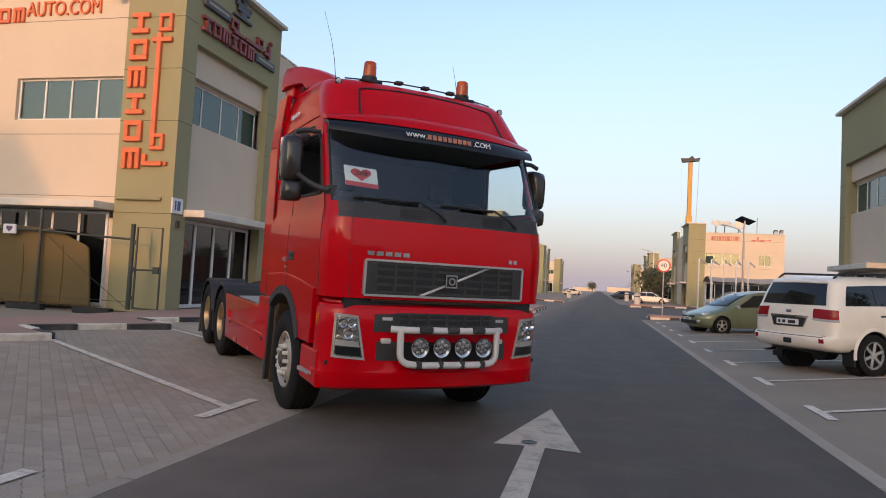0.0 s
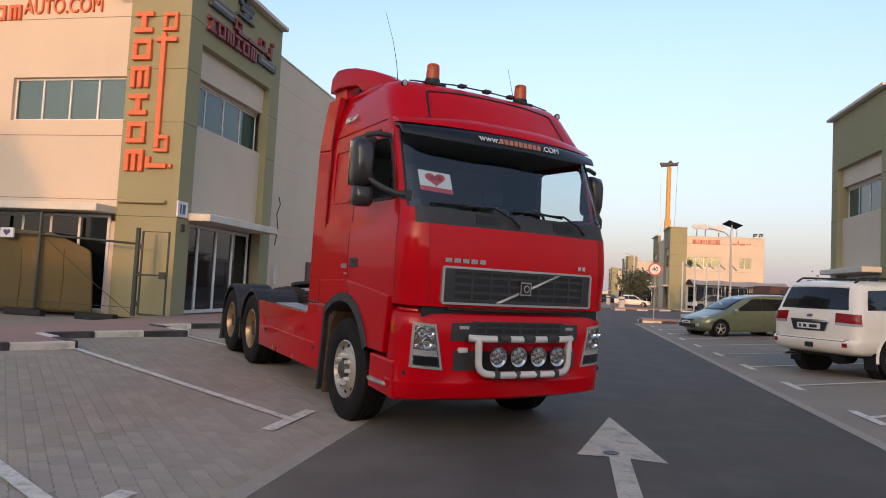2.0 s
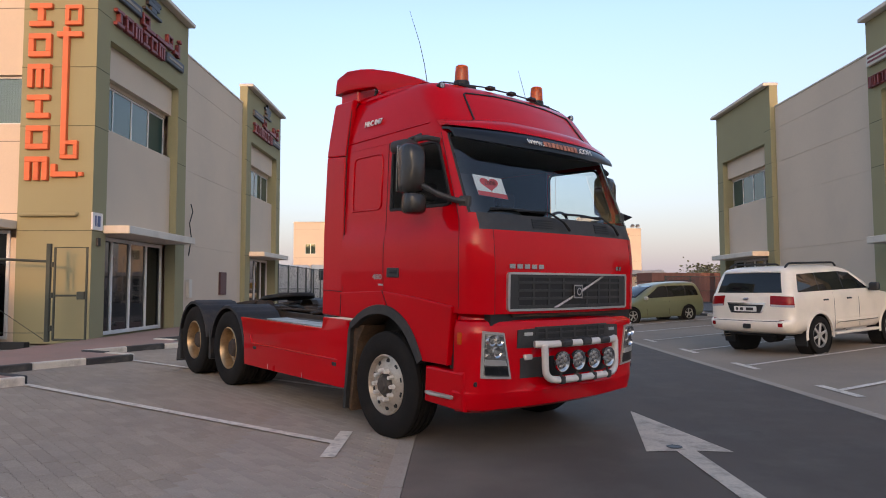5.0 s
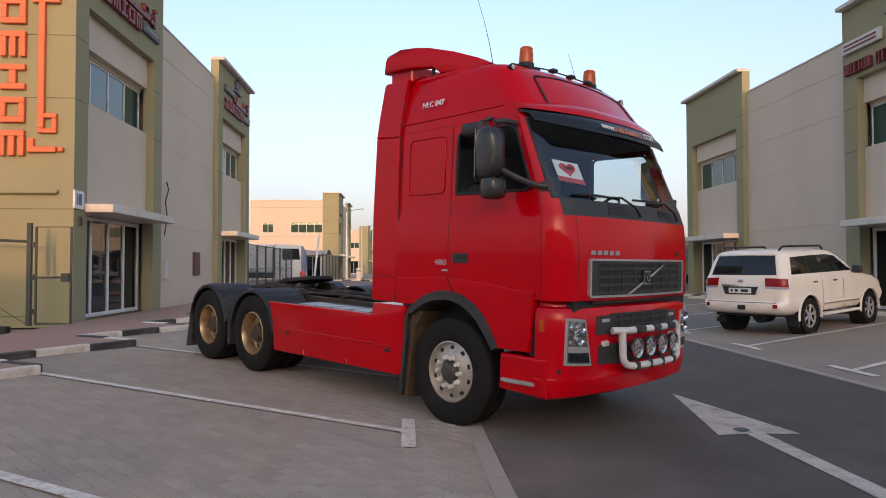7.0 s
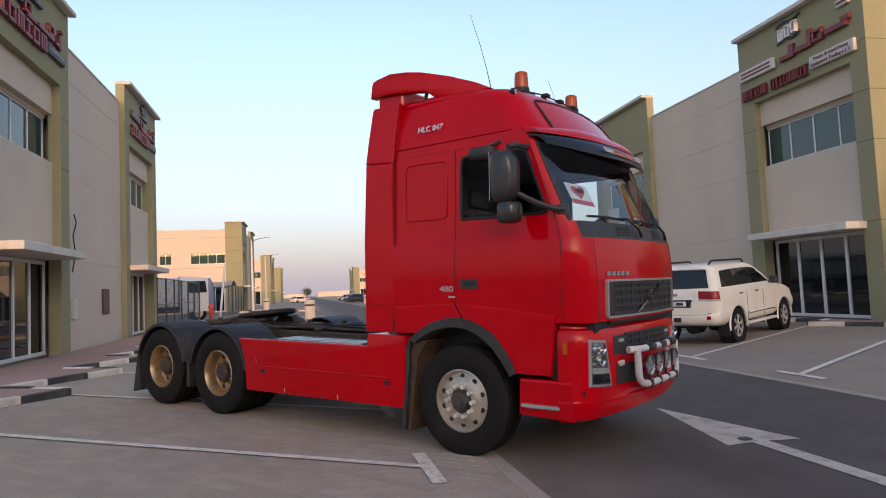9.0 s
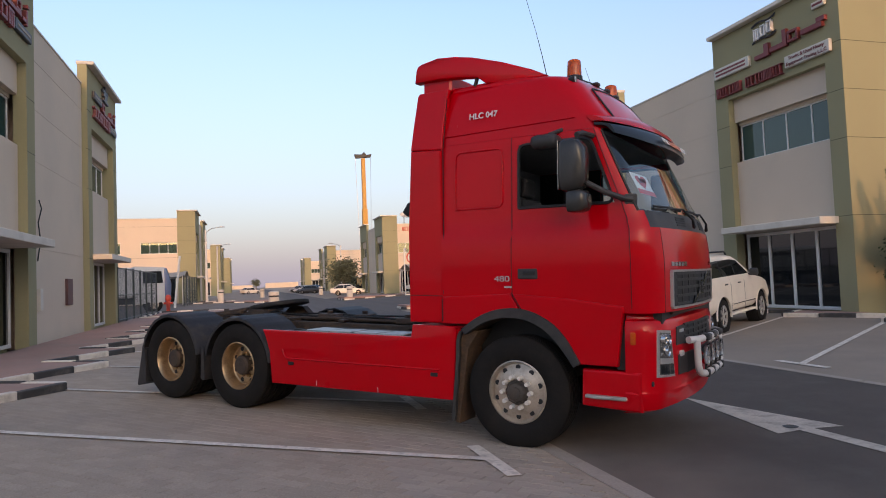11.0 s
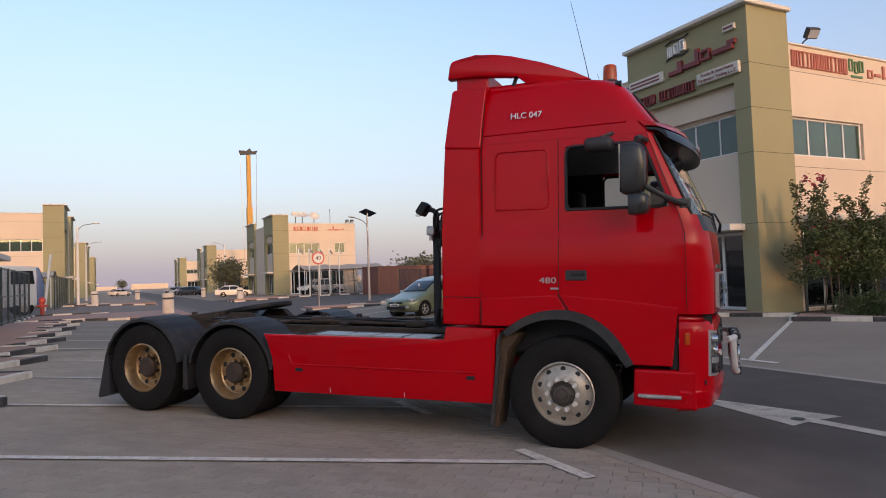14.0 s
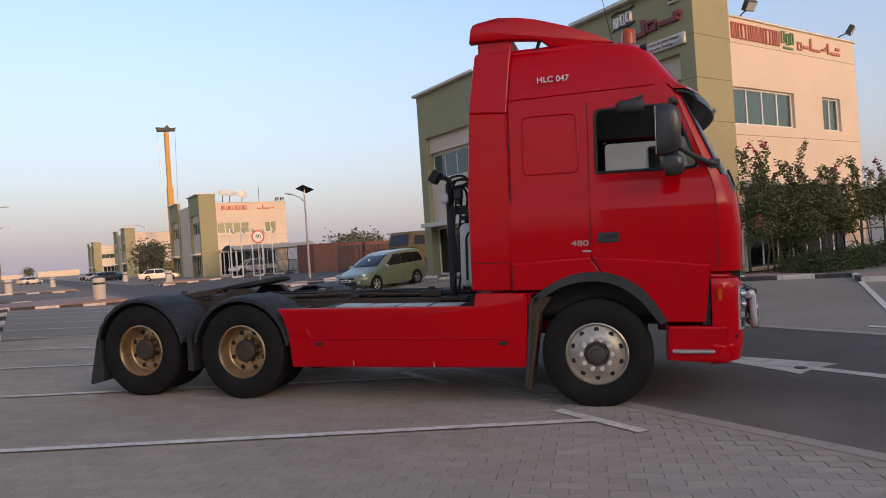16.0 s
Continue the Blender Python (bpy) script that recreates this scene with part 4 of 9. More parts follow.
bm = bm_new()
loft(bm, [bump_row(z) for z in (0.42, 0.44, 0.46, 0.53, 0.60, 0.612, 0.625, 0.8, 1.0, 1.18, 1.21, 1.23, 1.25)])
bm.faces.new([bm.verts.new(p) for p in bump_row(1.25)])
part("bumper", bm, M_RED, truck, "deep red front bumper", 35)
for s in (-1, 1):
    bm = bm_new()
    edge = [p for p in bump_row(1.245) if s * p[1] > 0.93]
    loft(bm, [[(x - 0.02 * k, y - s * 0.012 * k, z) for x, y, _ in edge] for k, z in ((0, 1.235), (0.2, 1.285), (1.0, 1.305), (4.0, 1.307))])
    part("bumper_corner", bm, M_RED, truck, "", 40)
bm = bm_new()
box(bm, (0.9, -1.05, 1.20), (1.34, 1.05, 1.32))
part("bumper_gap", bm, M_BLACK, truck)
bm = bm_new()
tube(bm, [(1.36, -0.8, 1.285), (1.40, 0, 1.285), (1.36, 0.8, 1.285)], 0.018, 6)
part("hose", bm, M_RUST, truck)


def slab(quad, o0, o1, levels, nu=10, nv=2):
    """A plate on the front skin, its corners (y, z) given from low left round to high left, from o0 to o1 ahead of the skin."""
    bm = bm_new()
    (ya, za), (yb, zb), (yc, zc), (yd, zd) = quad
    rows_ = []
    for o in (o0, o1):
        g = []
        for i in range(nv + 1):
            v = i / nv
            for k in range(nu + 1):
                u = k / nu
                y = (ya + (yb - ya) * u) * (1 - v) + (yd + (yc - yd) * u) * v
                z = (za + (zb - za) * u) * (1 - v) + (zd + (zc - zd) * u) * v
                g.append(bm.verts.new((fx(y, lerp_levels(levels, z)) + o, y, z)))
        rows_.append(g)
    w = nu + 1
    lo, hi = rows_
    for i in range(nv):
        for k in range(nu):
            a = i * w + k
            bm.faces.new((hi[a], hi[a + 1], hi[a + w + 1], hi[a + w]))
    edge = [k for k in range(w)] + [i * w + nu for i in range(1, nv + 1)] + [nv * w + k for k in range(nu - 1, -1, -1)] + [i * w for i in range(nv - 1, 0, -1)]
    for a, b in zip(edge, edge[1:] + edge[:1]):
        bm.faces.new((lo[a], lo[b], hi[b], hi[a]))
    bmesh.ops.recalc_face_normals(bm, faces=bm.faces)
    return bm


def rect(y0, y1, z0, z1):
    return [(y0, z0), (y1, z0), (y1, z1), (y0, z1)]


# radiator grille
grille = thing("grille", "", "")
grille.parent = truck
part("grille_backing", slab(rect(-0.865, 0.865, 1.345, 1.655), -0.02, 0.006, CAB), M_BLACK, grille)
for q in ([(-0.875, 1.325), (0.875, 1.325), (0.895, 1.345), (-0.895, 1.345)], [(-0.895, 1.655), (0.895, 1.655), (0.875, 1.675), (-0.875, 1.675)], [(-0.897, 1.345), (-0.873, 1.345), (-0.873, 1.655), (-0.897, 1.655)], [(0.873, 1.345), (0.897, 1.345), (0.897, 1.655), (0.873, 1.655)]):
    part("grille_frame", slab(q, -0.01, 0.026, CAB), M_SILVER, grille, "silver grille surround")
for q in (rect(-0.873, -0.76, 1.345, 1.655), rect(0.76, 0.873, 1.345, 1.655)):
    part("grille_cheek", slab(q, -0.01, 0.014, CAB), M_CLAD, grille)
for z in (1.352, 1.425, 1.498, 1.571, 1.628):
    part("slat", slab(rect(-0.77, 0.77, z, z + 0.024), -0.01, 0.018, CAB), M_CLAD, grille)
for y in (-0.58, -0.38, -0.18, 0.18, 0.38, 0.58):
    part("upright", slab(rect(y - 0.014, y + 0.014, 1.352, 1.648), -0.01, 0.012, CAB, 2), M_CLAD, grille)
part("diagonal_bar", slab([(-0.345, 1.352), (-0.285, 1.352), (0.445, 1.648), (0.385, 1.648)], 0.01, 0.034, CAB), M_CHROME, grille, "chrome diagonal bar")
part("emblem", slab(rect(-0.065, 0.065, 1.435, 1.565), 0.02, 0.044, CAB, 3), M_CHROME, grille, "square chrome emblem")
part("emblem_field", slab(rect(-0.05, 0.05, 1.45, 1.55), 0.02, 0.048, CAB, 3), M_BLACK, grille)
bm = bm_new()
lathe(bm, [(0.024, 0.0), (0.038, 0.0), (0.038, 0.01), (0.024, 0.01)], "x", (1.476, 0, 1.5), 20, True)
part("emblem_ring", bm, M_CHROME, grille)
# badges, as plain bars
for i in range(5):
    y = -0.87 + i * 0.088
    part("badge_bar", slab(rect(y, y + 0.066, 1.708, 1.748), 0.0, 0.010, CAB, 2), M_CHROME, truck, "small chrome badge block")
for i in range(2):
    y = 0.70 + i * 0.062
    part("badge_bar", slab(rect(y, y + 0.045, 1.712, 1.752), 0.0, 0.010, CAB, 2), M_CHROME, truck)

# bumper fittings
for s in (-1, 1):
    o = lambda y: s * y
    lamp = thing("headlight", "", "")
    lamp.parent = truck
    full = [(o(1.13), 0.745), (o(0.825), 0.722), (o(0.91), 1.135), (o(1.12), 1.155)]
    part("headlight_frame", slab(full if s < 0 else full, -0.02, 0.010, BUMP, 8), M_SILVER, lamp, "silver headlight surround")
    inn = [(o(1.112), 0.765), (o(0.852), 0.745), (o(0.925), 1.115), (o(1.105), 1.132)]
    part("headlight_body", slab(inn, -0.02, 0.014, BUMP, 8), M_FACET, lamp, "faceted bright reflector behind clear lens")
    for y, z, r, mt in ((1.055, 1.07, 0.045, M_CHROME), (0.975, 1.065, 0.042, M_CHROME), (1.0, 0.965, 0.048, M_CHROME)):
        bm = bm_new()
        xx = fx(y, lerp_levels(BUMP, z))
        lathe(bm, [(0.0, 0.012), (r * 0.5, 0.016), (r * 0.8, 0.024), (r, 0.034), (r, 0.0)], "x", (xx - 0.006, o(y), z), 20)
        part("reflector", bm, mt, lamp, "round chrome lamp reflector", 40)
    part("indicator_strip", slab([(o(1.108), 0.86), (o(0.885), 0.845), (o(0.90), 0.89), (o(1.107), 0.91)], 0.0, 0.022, BUMP, 6), M_SILVER, lamp)
    part("lens", slab([(o(1.105), 0.775), (o(0.865), 0.757), (o(0.88), 0.84), (o(1.105), 0.85)], 0.0, 0.020, BUMP, 6), M_DGLASS, lamp)
    bm = bm_new()
    lathe(bm, [(0.022, 0.0), (0.022, 0.012), (0.012, 0.014), (0.0, 0.008)], "x", (fx(1.16, lerp_levels(BUMP, 0.70)) - 0.004, o(1.16), 0.69), 12)
    part("bumper_plug", bm, M_BLACK, truck)
    # cheeks each side of the lower mouth
    part("mouth_cheek", slab(rect(o(0.72), o(0.47), 0.72, 0.90), -0.01, 0.008, BUMP, 4), M_CLAD, truck)
    part("vent_cheek", slab([(o(0.76), 0.99), (o(0.5), 0.99), (o(0.5), 1.165), (o(0.75), 1.155)], -0.01, 0.008, BUMP, 4), M_CLAD, truck)
    part("marker_lamp", slab(rect(o(0.68), o(0.58), 1.10, 1.13), 0.0, 0.016, BUMP, 2), M_CLEAR, truck, "small clear marker lamp")
vent = thing("bumper_vent", "", "")
vent.parent = truck
part("vent_backing", slab(rect(-0.54, 0.54, 0.985, 1.175), -0.02, 0.005, BUMP), M_BLACK, vent)
for z in (0.985, 1.045, 1.105, 1.155):
    part("slat", slab(rect(-0.54, 0.54, z, z + 0.018), 0.0, 0.014, BUMP), M_CLAD, vent)
for y in (-0.4, -0.2, 0.0, 0.2, 0.4):
    part("upright", slab(rect(y - 0.015, y + 0.015, 0.985, 1.173), 0.0, 0.012, BUMP, 2), M_CLAD, vent)
part("mouth", slab(rect(-0.48, 0.48, 0.71, 0.90), -0.02, 0.006, BUMP), M_BLACK, truck, "dark lower bumper opening")

# light bar
bar = thing("light_bar", "white tubular bumper bar with four driving lamps", "")
bar.parent = truck
bm = bm_new()
tube(bm, rounded([(1.46, -0.61, 1.025), (1.53, -0.48, 1.025), (1.56, 0, 1.025), (1.53, 0.48, 1.025), (1.46, 0.61, 1.025)], 0.06), 0.033, 12)
part("top_tube", bm, M_TUBE, bar, "", 60)
bm = bm_new()
tube(bm, rounded([(1.52, -0.535, 1.02), (1.53, -0.53, 0.72), (1.56, -0.38, 0.695), (1.57, 0, 0.695), (1.56, 0.38, 0.695), (1.53, 0.53, 0.72), (1.52, 0.535, 1.02)], 0.09), 0.033, 12)
part("loop_tube", bm, M_TUBE, bar, "", 60)
for y in (-0.29, 0.0, 0.29):
    bm = bm_new()
    box(bm, (1.50, y - 0.07, 1.00), (1.60, y + 0.07, 1.065), 0.02, 2)
    part("lamp_bracket", bm, M_CLAD, bar)
for y in (-0.63, 0.63):
    bm = bm_new()
    box(bm, (1.38, y - 0.05, 0.88), (1.42, y + 0.05, 0.93), 0.012, 2)
    part("bar_bracket", bm, M_TUBE, bar)
for y in (-0.35, -0.117, 0.117, 0.35):
    lamp = thing("driving_lamp", "", "")
    lamp.parent = bar
    bm = bm_new()
    lathe(bm, [(0.0, -0.06), (0.05, -0.055), (0.085, -0.02), (0.094, 0.01), (0.094, 0.03), (0.084, 0.03), (0.05, -0.01), (0.0, -0.02)], "x", (1.555, y, 0.865), 24)
    part("lamp_shell", bm, M_CHROME, lamp, "", 50)
    bm = bm_new()
    lathe(bm, [(0.085, 0.026), (0.06, 0.034), (0.0, 0.038)], "x", (1.555, y, 0.865), 24, False, False)
    part("lamp_lens", bm, M_LAMPGL, lamp, "", 50).visible_shadow = False
    bm = bm_new()
    lathe(bm, [(0.083, 0.012), (0.0, 0.012)], "x", (1.555, y, 0.865), 24, False, False)
    part("lamp_field", bm, M_CLAD, lamp, "", 50)
    for k in range(7):
        a, rd = (2 * math.pi * k / 6 + 0.3, 0.050) if k < 6 else (0.0, 0.0)
        bm = bm_new()
        lathe(bm, [(0.024, 0.012), (0.021, 0.018), (0.012, 0.023), (0.0, 0.025)], "x", (1.555, y + rd * math.cos(a), 0.865 + rd * math.sin(a)), 10)
        part("lens_cell", bm, M_CELL, lamp, "", 50)
    bm = bm_new()
    box(bm, (1.53, y - 0.03, 0.66), (1.60, y + 0.03, 0.735), 0.015, 2)
    cyl(bm, (1.56, y, 0.72), (1.56, y, 0.79), 0.012)
    part("lamp_clamp", bm, M_CLAD, lamp)

# wipers and cowl vents
for y0, y1, ym in ((-1.0, -0.36, -0.08), (-0.12, 0.50, 0.78)):
    bm = bm_new()
    w = lambda y, z, o: (fx(y, lerp_levels(CAB, z)) + o, y, z)
    tube(bm, [w(y0, 2.245, 0.02), w((y0 + y1) / 2, 2.25, 0.025), w(y1, 2.235, 0.02)], 0.012, 6)
    tube(bm, [w((y0 + y1) / 2 - 0.05, 2.235, 0.03), w(y1, 2.25, 0.05), w(ym - 0.1, 2.16, 0.06), w(ym, 2.09, 0.03)], [0.007, 0.010, 0.012, 0.018], 6)
    part("wiper", bm, M_BLACK, truck)
for y in (-0.42, 0.50):
    for k in range(4):
        part("cowl_slot", slab(rect(y - 0.13, y + 0.13, 2.085 + k * 0.024, 2.097 + k * 0.024), 0.0, 0.007, CAB, 4), M_BLACK, truck)

# sun visor and brow
def visor_rows(sec, bow=0.21, close=0.0, zc=3.03):
    out = []
    for k in range(-12, 13):
        y = 1.20 * k / 12
        d = bow * abs(k / 12) ** 2.3
        e = close * max(0.0, (abs(k / 12) - 0.35) / 0.65) ** 1.4
        out.append([(x - d * f - 0.09 * e * f, y, (z - (0.035 * abs(k / 12) ** 2 if z < 2.96 and x > 1.15 else 0.0)) * (1 - e) + zc * e) for x, z, f in sec])
    return out


bm = bm_new()
loft(bm, visor_rows([(0.98, 3.035, 0.7), (1.10, 3.03, 1), (1.165, 3.005, 1), (1.213, 2.96, 1), (1.24, 2.905, 1), (1.247, 2.862, 1), (1.233, 2.862, 1), (1.20, 2.94, 1), (1.15, 2.975, 1), (1.09, 2.988, 1), (0.98, 3.0, 0.7)], 0.21, 0.45, 3.0), True, True)
visor = part("sun_visor", bm, M_VISOR, truck, "dark smoked sun visor with lettering", 50)
bm = bm_new()
loft(bm, visor_rows([(0.92, 3.16, 0.75), (0.99, 3.15, 0.85), (1.07, 3.12, 0.95), (1.135, 3.07, 1), (1.165, 3.012, 1), (1.10, 3.034, 1), (0.96, 3.04, 0.7)], 0.21, 0.5), True, True)
part("brow", bm, M_RED, truck, "red moulded brow above the visor", 50)
UP_FRONT = Matrix.Rotation(radians(90), 4, "Z") @ Matrix.Rotation(radians(66), 4, "X")
text_part("web_lettering", "www.", 0.10, M_DECAL, visor, Matrix.Translation((1.234, -0.375, 2.932)) @ UP_FRONT, 0.004, "white web address lettering")
text_part("web_lettering", ".COM", 0.085, M_DECAL, visor, Matrix.Translation((1.234, 0.385, 2.930)) @ UP_FRONT, 0.004)
for i in range(9):
    y = -0.235 + i * 0.058
    bm = bm_new()
    d = 0.21 * abs(y / 1.20) ** 2.3
    prism(bm, [(y - 0.022, -0.03), (y + 0.022, -0.03), (y + 0.028, 0.03), (y - 0.016, 0.03)], "x", -0.003, 0.004, 0.002, 1)
    bm.transform(Matrix.Translation((1.238 - d, 0, 2.93)) @ Matrix.Rotation(radians(-24), 4, "Y"))
    part("lettering_bar", bm, M_SALMON, visor)

# roof spoiler
SPOILER = [(-1.165, 3.83), (-1.14, 3.872), (-1.08, 3.888), (-0.87, 3.908), (-0.68, 3.900), (-0.50, 3.872), (-0.20, 3.79), (0.10, 3.68), (0.26, 3.60)]


def swept(bm):
    """Flares the spoiler in plan towards its rear, and turns its rear corners in."""
    for v in bm.verts:
        x = v.co.x
        v.co.y *= 1.0 - 0.20 * (x + 0.86) / 1.10 if x > -0.86 else 1.0 - 0.10 * (-0.86 - x)
    return bm


for sd in (-1, 1):
    bm = bm_new()
    prism(bm, [(-1.185, 3.695)] + SPOILER + [(0.05, 3.58), (-0.36, 3.585), (-0.45, 3.66), (-0.60, 3.675), (-0.86, 3.685)], "y", sd * 1.08, sd * 1.20, 0.014, 2)
    part("roof_spoiler", swept(bm), M_RED, truck, "red adjustable roof spoiler wing", 30)
bm = bm_new()
box(bm, (-1.10, -1.13, 3.54), (-0.75, 1.13, 3.74), 0.02)
part("spoiler_base", bm, M_RED, truck)
bm = bm_new()
prism(bm, [(-0.81, 3.42), (-0.81, 3.60), (-0.40, 3.605), (0.06, 3.59), (0.26, 3.55), (0.30, 3.42)], "y", -1.075, 1.075, 0.04, 3)
part("roof_shoulder", bm, M_RED, truck, "", 50)
for y in (-1.06, 1.06):
    bm = bm_new()
    tube(bm, [(-0.50, y, 3.58), (-0.46, y, 3.70)], 0.02, 6)
    part("spoiler_strut", bm, M_BLACK, truck)

# roof lamps, beacons, aerials
for y in (-0.60, 0.56):
    be = thing("beacon", "", "")
    be.parent = truck
    bm = bm_new()
    box(bm, (0.26, y - 0.12, 3.565), (0.50, y + 0.12, 3.60), 0.012, 2)
    lathe(bm, [(0.08, 3.595), (0.085, 3.60), (0.082, 3.645), (0.07, 3.65)], "z", (0.40, y, 0), 20)
    part("beacon_base", bm, M_BLACK, be, "", 40)
    bm = bm_new()
    lathe(bm, [(0.074, 3.645), (0.070, 3.75), (0.066, 3.80), (0.05, 3.812), (0.0, 3.815)], "z", (0.40, y, 0), 20)
    part("beacon_lens", bm, M_AMBER, be, "amber beacon dome", 50)
    bm = bm_new()
    cyl(bm, (0.40, y, 3.65), (0.40, y, 3.74), 0.03)
    part("beacon_bulb", bm, M_CHROME, be)
bm = bm_new()
tube(bm, [(0.46, -0.9, 3.57), (0.50, -0.4, 3.61), (0.51, 0, 3.615), (0.50, 0.4, 3.61), (0.46, 0.9, 3.57)], 0.008, 8)
part("roof_rail", bm, M_CLAD, truck)
for y in (-0.30, 0.02, 0.34):
    bm = bm_new()
    box(bm, (0.48, y - 0.045, 3.59), (0.56, y + 0.045, 3.63), 0.015, 2)
    part("roof_lamp", bm, M_CLAD, truck)
for y in (-1.0, 1.0):
    la = thing("corner_lamp", "", "")
    la.parent = truck
    bm = bm_new()
    lathe(bm, [(0.0, -0.045), (0.022, -0.04), (0.034, 0.0), (0.034, 0.024)], "x", (0.54, y, 3.50), 16)
    cyl(bm, (0.54, y, 3.42), (0.54, y, 3.48), 0.012)
    part("lamp_shell", bm, M_BLACK, la, "", 50)
    bm = bm_new()
    lathe(bm, [(0.033, 0.022), (0.0, 0.032)], "x", (0.54, y, 3.50), 16)
    part("lamp_lens", bm, M_CLEAR, la)
for y, dx, dy, h in ((-0.93, -0.16, -0.13, 0.80), (0.60, -0.16, -0.02, 0.52)):
    bm = bm_new()
    tube(bm, [(0.25 + dx * t, y + dy * t * t, 3.56 + h * t) for t in (0, 0.3, 0.6, 1.0)], [0.005, 0.0036, 0.0028, 0.002], 5)
    part("aerial", bm, M_BLACK, truck)

# mirrors
for s in (-1, 1):
    mi = thing("mirror", "", "")
    mi.parent = truck

    def shell(name, cx, cy, cz, w, h, d, rot, material=M_SHELL):
        bm = bm_new()
        rws = []
        for k, (sc, off) in enumerate(((0.96, -0.5), (1.0, -0.38), (1.0, 0.0), (0.90, 0.32), (0.62, 0.5))):
            ring = []
            for a in range(20):
                t = 2 * math.pi * a / 20
                c, q = math.cos(t), math.sin(t)
                ring.append((off * d, math.copysign(abs(c) ** 0.45, c) * w / 2 * sc, math.copysign(abs(q) ** 0.38, q) * h / 2 * sc))
            rws.append(ring)
        loft(bm, rws, True, True)
        bm.transform(Matrix.Translation((cx, s * cy, cz)) @ Matrix.Rotation(radians(s * rot), 4, "Z"))
        return part(name, bm, material, mi, "", 50)
    shell("mirror_shell", 0.72, 1.465, 2.605, 0.215, 0.47, 0.20, 8)
    bm = bm_new()
    obox(bm, Matrix.Translation((0.61, s * 1.47, 2.605)) @ Matrix.Rotation(radians(s * 8), 4, "Z"), (0.006, 0.18, 0.43), 0.002)
    part("mirror_glass", bm, M_CHROME, mi, "mirror glass facing backwards")
    shell("mirror_shell", 0.76, 1.465, 2.285, 0.20, 0.20, 0.16, 10)
    tubes = [[(0.80, 1.42, 2.45), (0.95, 1.34, 2.36), (1.08, 1.24, 2.305), (1.14, 1.19, 2.30)], [(0.74, 1.46, 2.87), (0.76, 1.36, 2.90), (0.80, 1.22, 2.89)], [(0.74, 1.47, 2.36), (0.74, 1.47, 2.42)]]
    for pts in tubes:
        bm = bm_new()
        tube(bm, rounded([(x, s * y, z) for x, y, z in pts], 0.03) if len(pts) > 2 else [(x, s * y, z) for x, y, z in pts], 0.026, 8)
        part("mirror_arm", bm, M_CLAD, mi)
    bm = bm_new()
    obox(bm, pose(1.12, s * 1.175, 2.30, 0, 0, s * -25), (0.11, 0.06, 0.10), 0.015, 2)
    part("mirror_mount", bm, M_CLAD, mi)
    if s < 0:
        bm = bm_new()
        obox(bm, pose(0.39, -1.32, 2.865, 0, 0, 0), (0.27, 0.20, 0.13), 0.055, 3)
        tube(bm, [(0.40, -1.28, 2.94), (0.50, -1.19, 2.99)], 0.02, 6)
        part("kerb_mirror", bm, M_CLAD, mi, "dark kerb-view mirror above the window", 50)

# lettering on the flank and paper in the screen
text_part("fleet_lettering", "HLC 047", 0.086, M_DECAL, truck, Matrix.Translation((-0.34, -1.19, 3.235)) @ Matrix.Rotation(radians(90), 4, "X") @ Matrix.Rotation(radians(-10), 4, "X"), 0.006, "white fleet lettering")
text_part("power_badge", "480", 0.078, M_SILVER, truck, Matrix.Translation((-0.125, -1.249, 1.60)) @ Matrix.Diagonal((1.45, 1, 1, 1)) @ Matrix.Rotation(radians(90), 4, "X"), 0.004, "silver power badge")
bm = bm_new()
box(bm, (-0.10, -1.252, 1.515), (-0.02, -1.240, 1.532))
part("badge_bar", bm, M_SILVER, truck)
st = lambda y, z, o: (fx(y, lerp_levels(CAB, z)) + o, y, z)


def on_screen(name, poly, o, material, parent):
    bm = bm_new()
    fs = bm.faces.new([bm.verts.new(st(y, z, o)) for y, z in poly])
    ext = bmesh.ops.extrude_face_region(bm, geom=[fs])
    for v in ext["geom"]:
        if isinstance(v, bmesh.types.BMVert):
            v.co.x -= 0.002
    bmesh.ops.recalc_face_normals(bm, faces=bm.faces)
    return part(name, bm, material, parent)


paper = on_screen("price_card", [(-1.055, 2.365), (-0.74, 2.345), (-0.74, 2.545), (-1.055, 2.565)], -0.012, M_PAPER, truck)
tagged(paper, "white card with red heart and red foot strip")
on_screen("foot_strip", [(-1.055, 2.365), (-0.74, 2.345), (-0.74, 2.39), (-1.055, 2.41)], -0.008, M_STKRED, paper)
heart = []
for i in range(28):
    t = 2 * math.pi * i / 28
    heart.append((-0.897 + 0.0062 * 16 * math.sin(t) ** 3, 2.483 + 0.0045 * (13 * math.cos(t) - 5 * math.cos(2 * t) - 2 * math.cos(3 * t) - math.cos(4 * t))))
on_screen("heart", heart, -0.007, M_STKRED, paper)
mm = Matrix.Translation(st(-0.897, 2.488, 0.0)) @ Matrix.Rotation(radians(77), 4, "Z") @ Matrix.Rotation(radians(72), 4, "X")
text_part("card_year", "2008", 0.062, M_BLACK, paper, mm, 0.001)


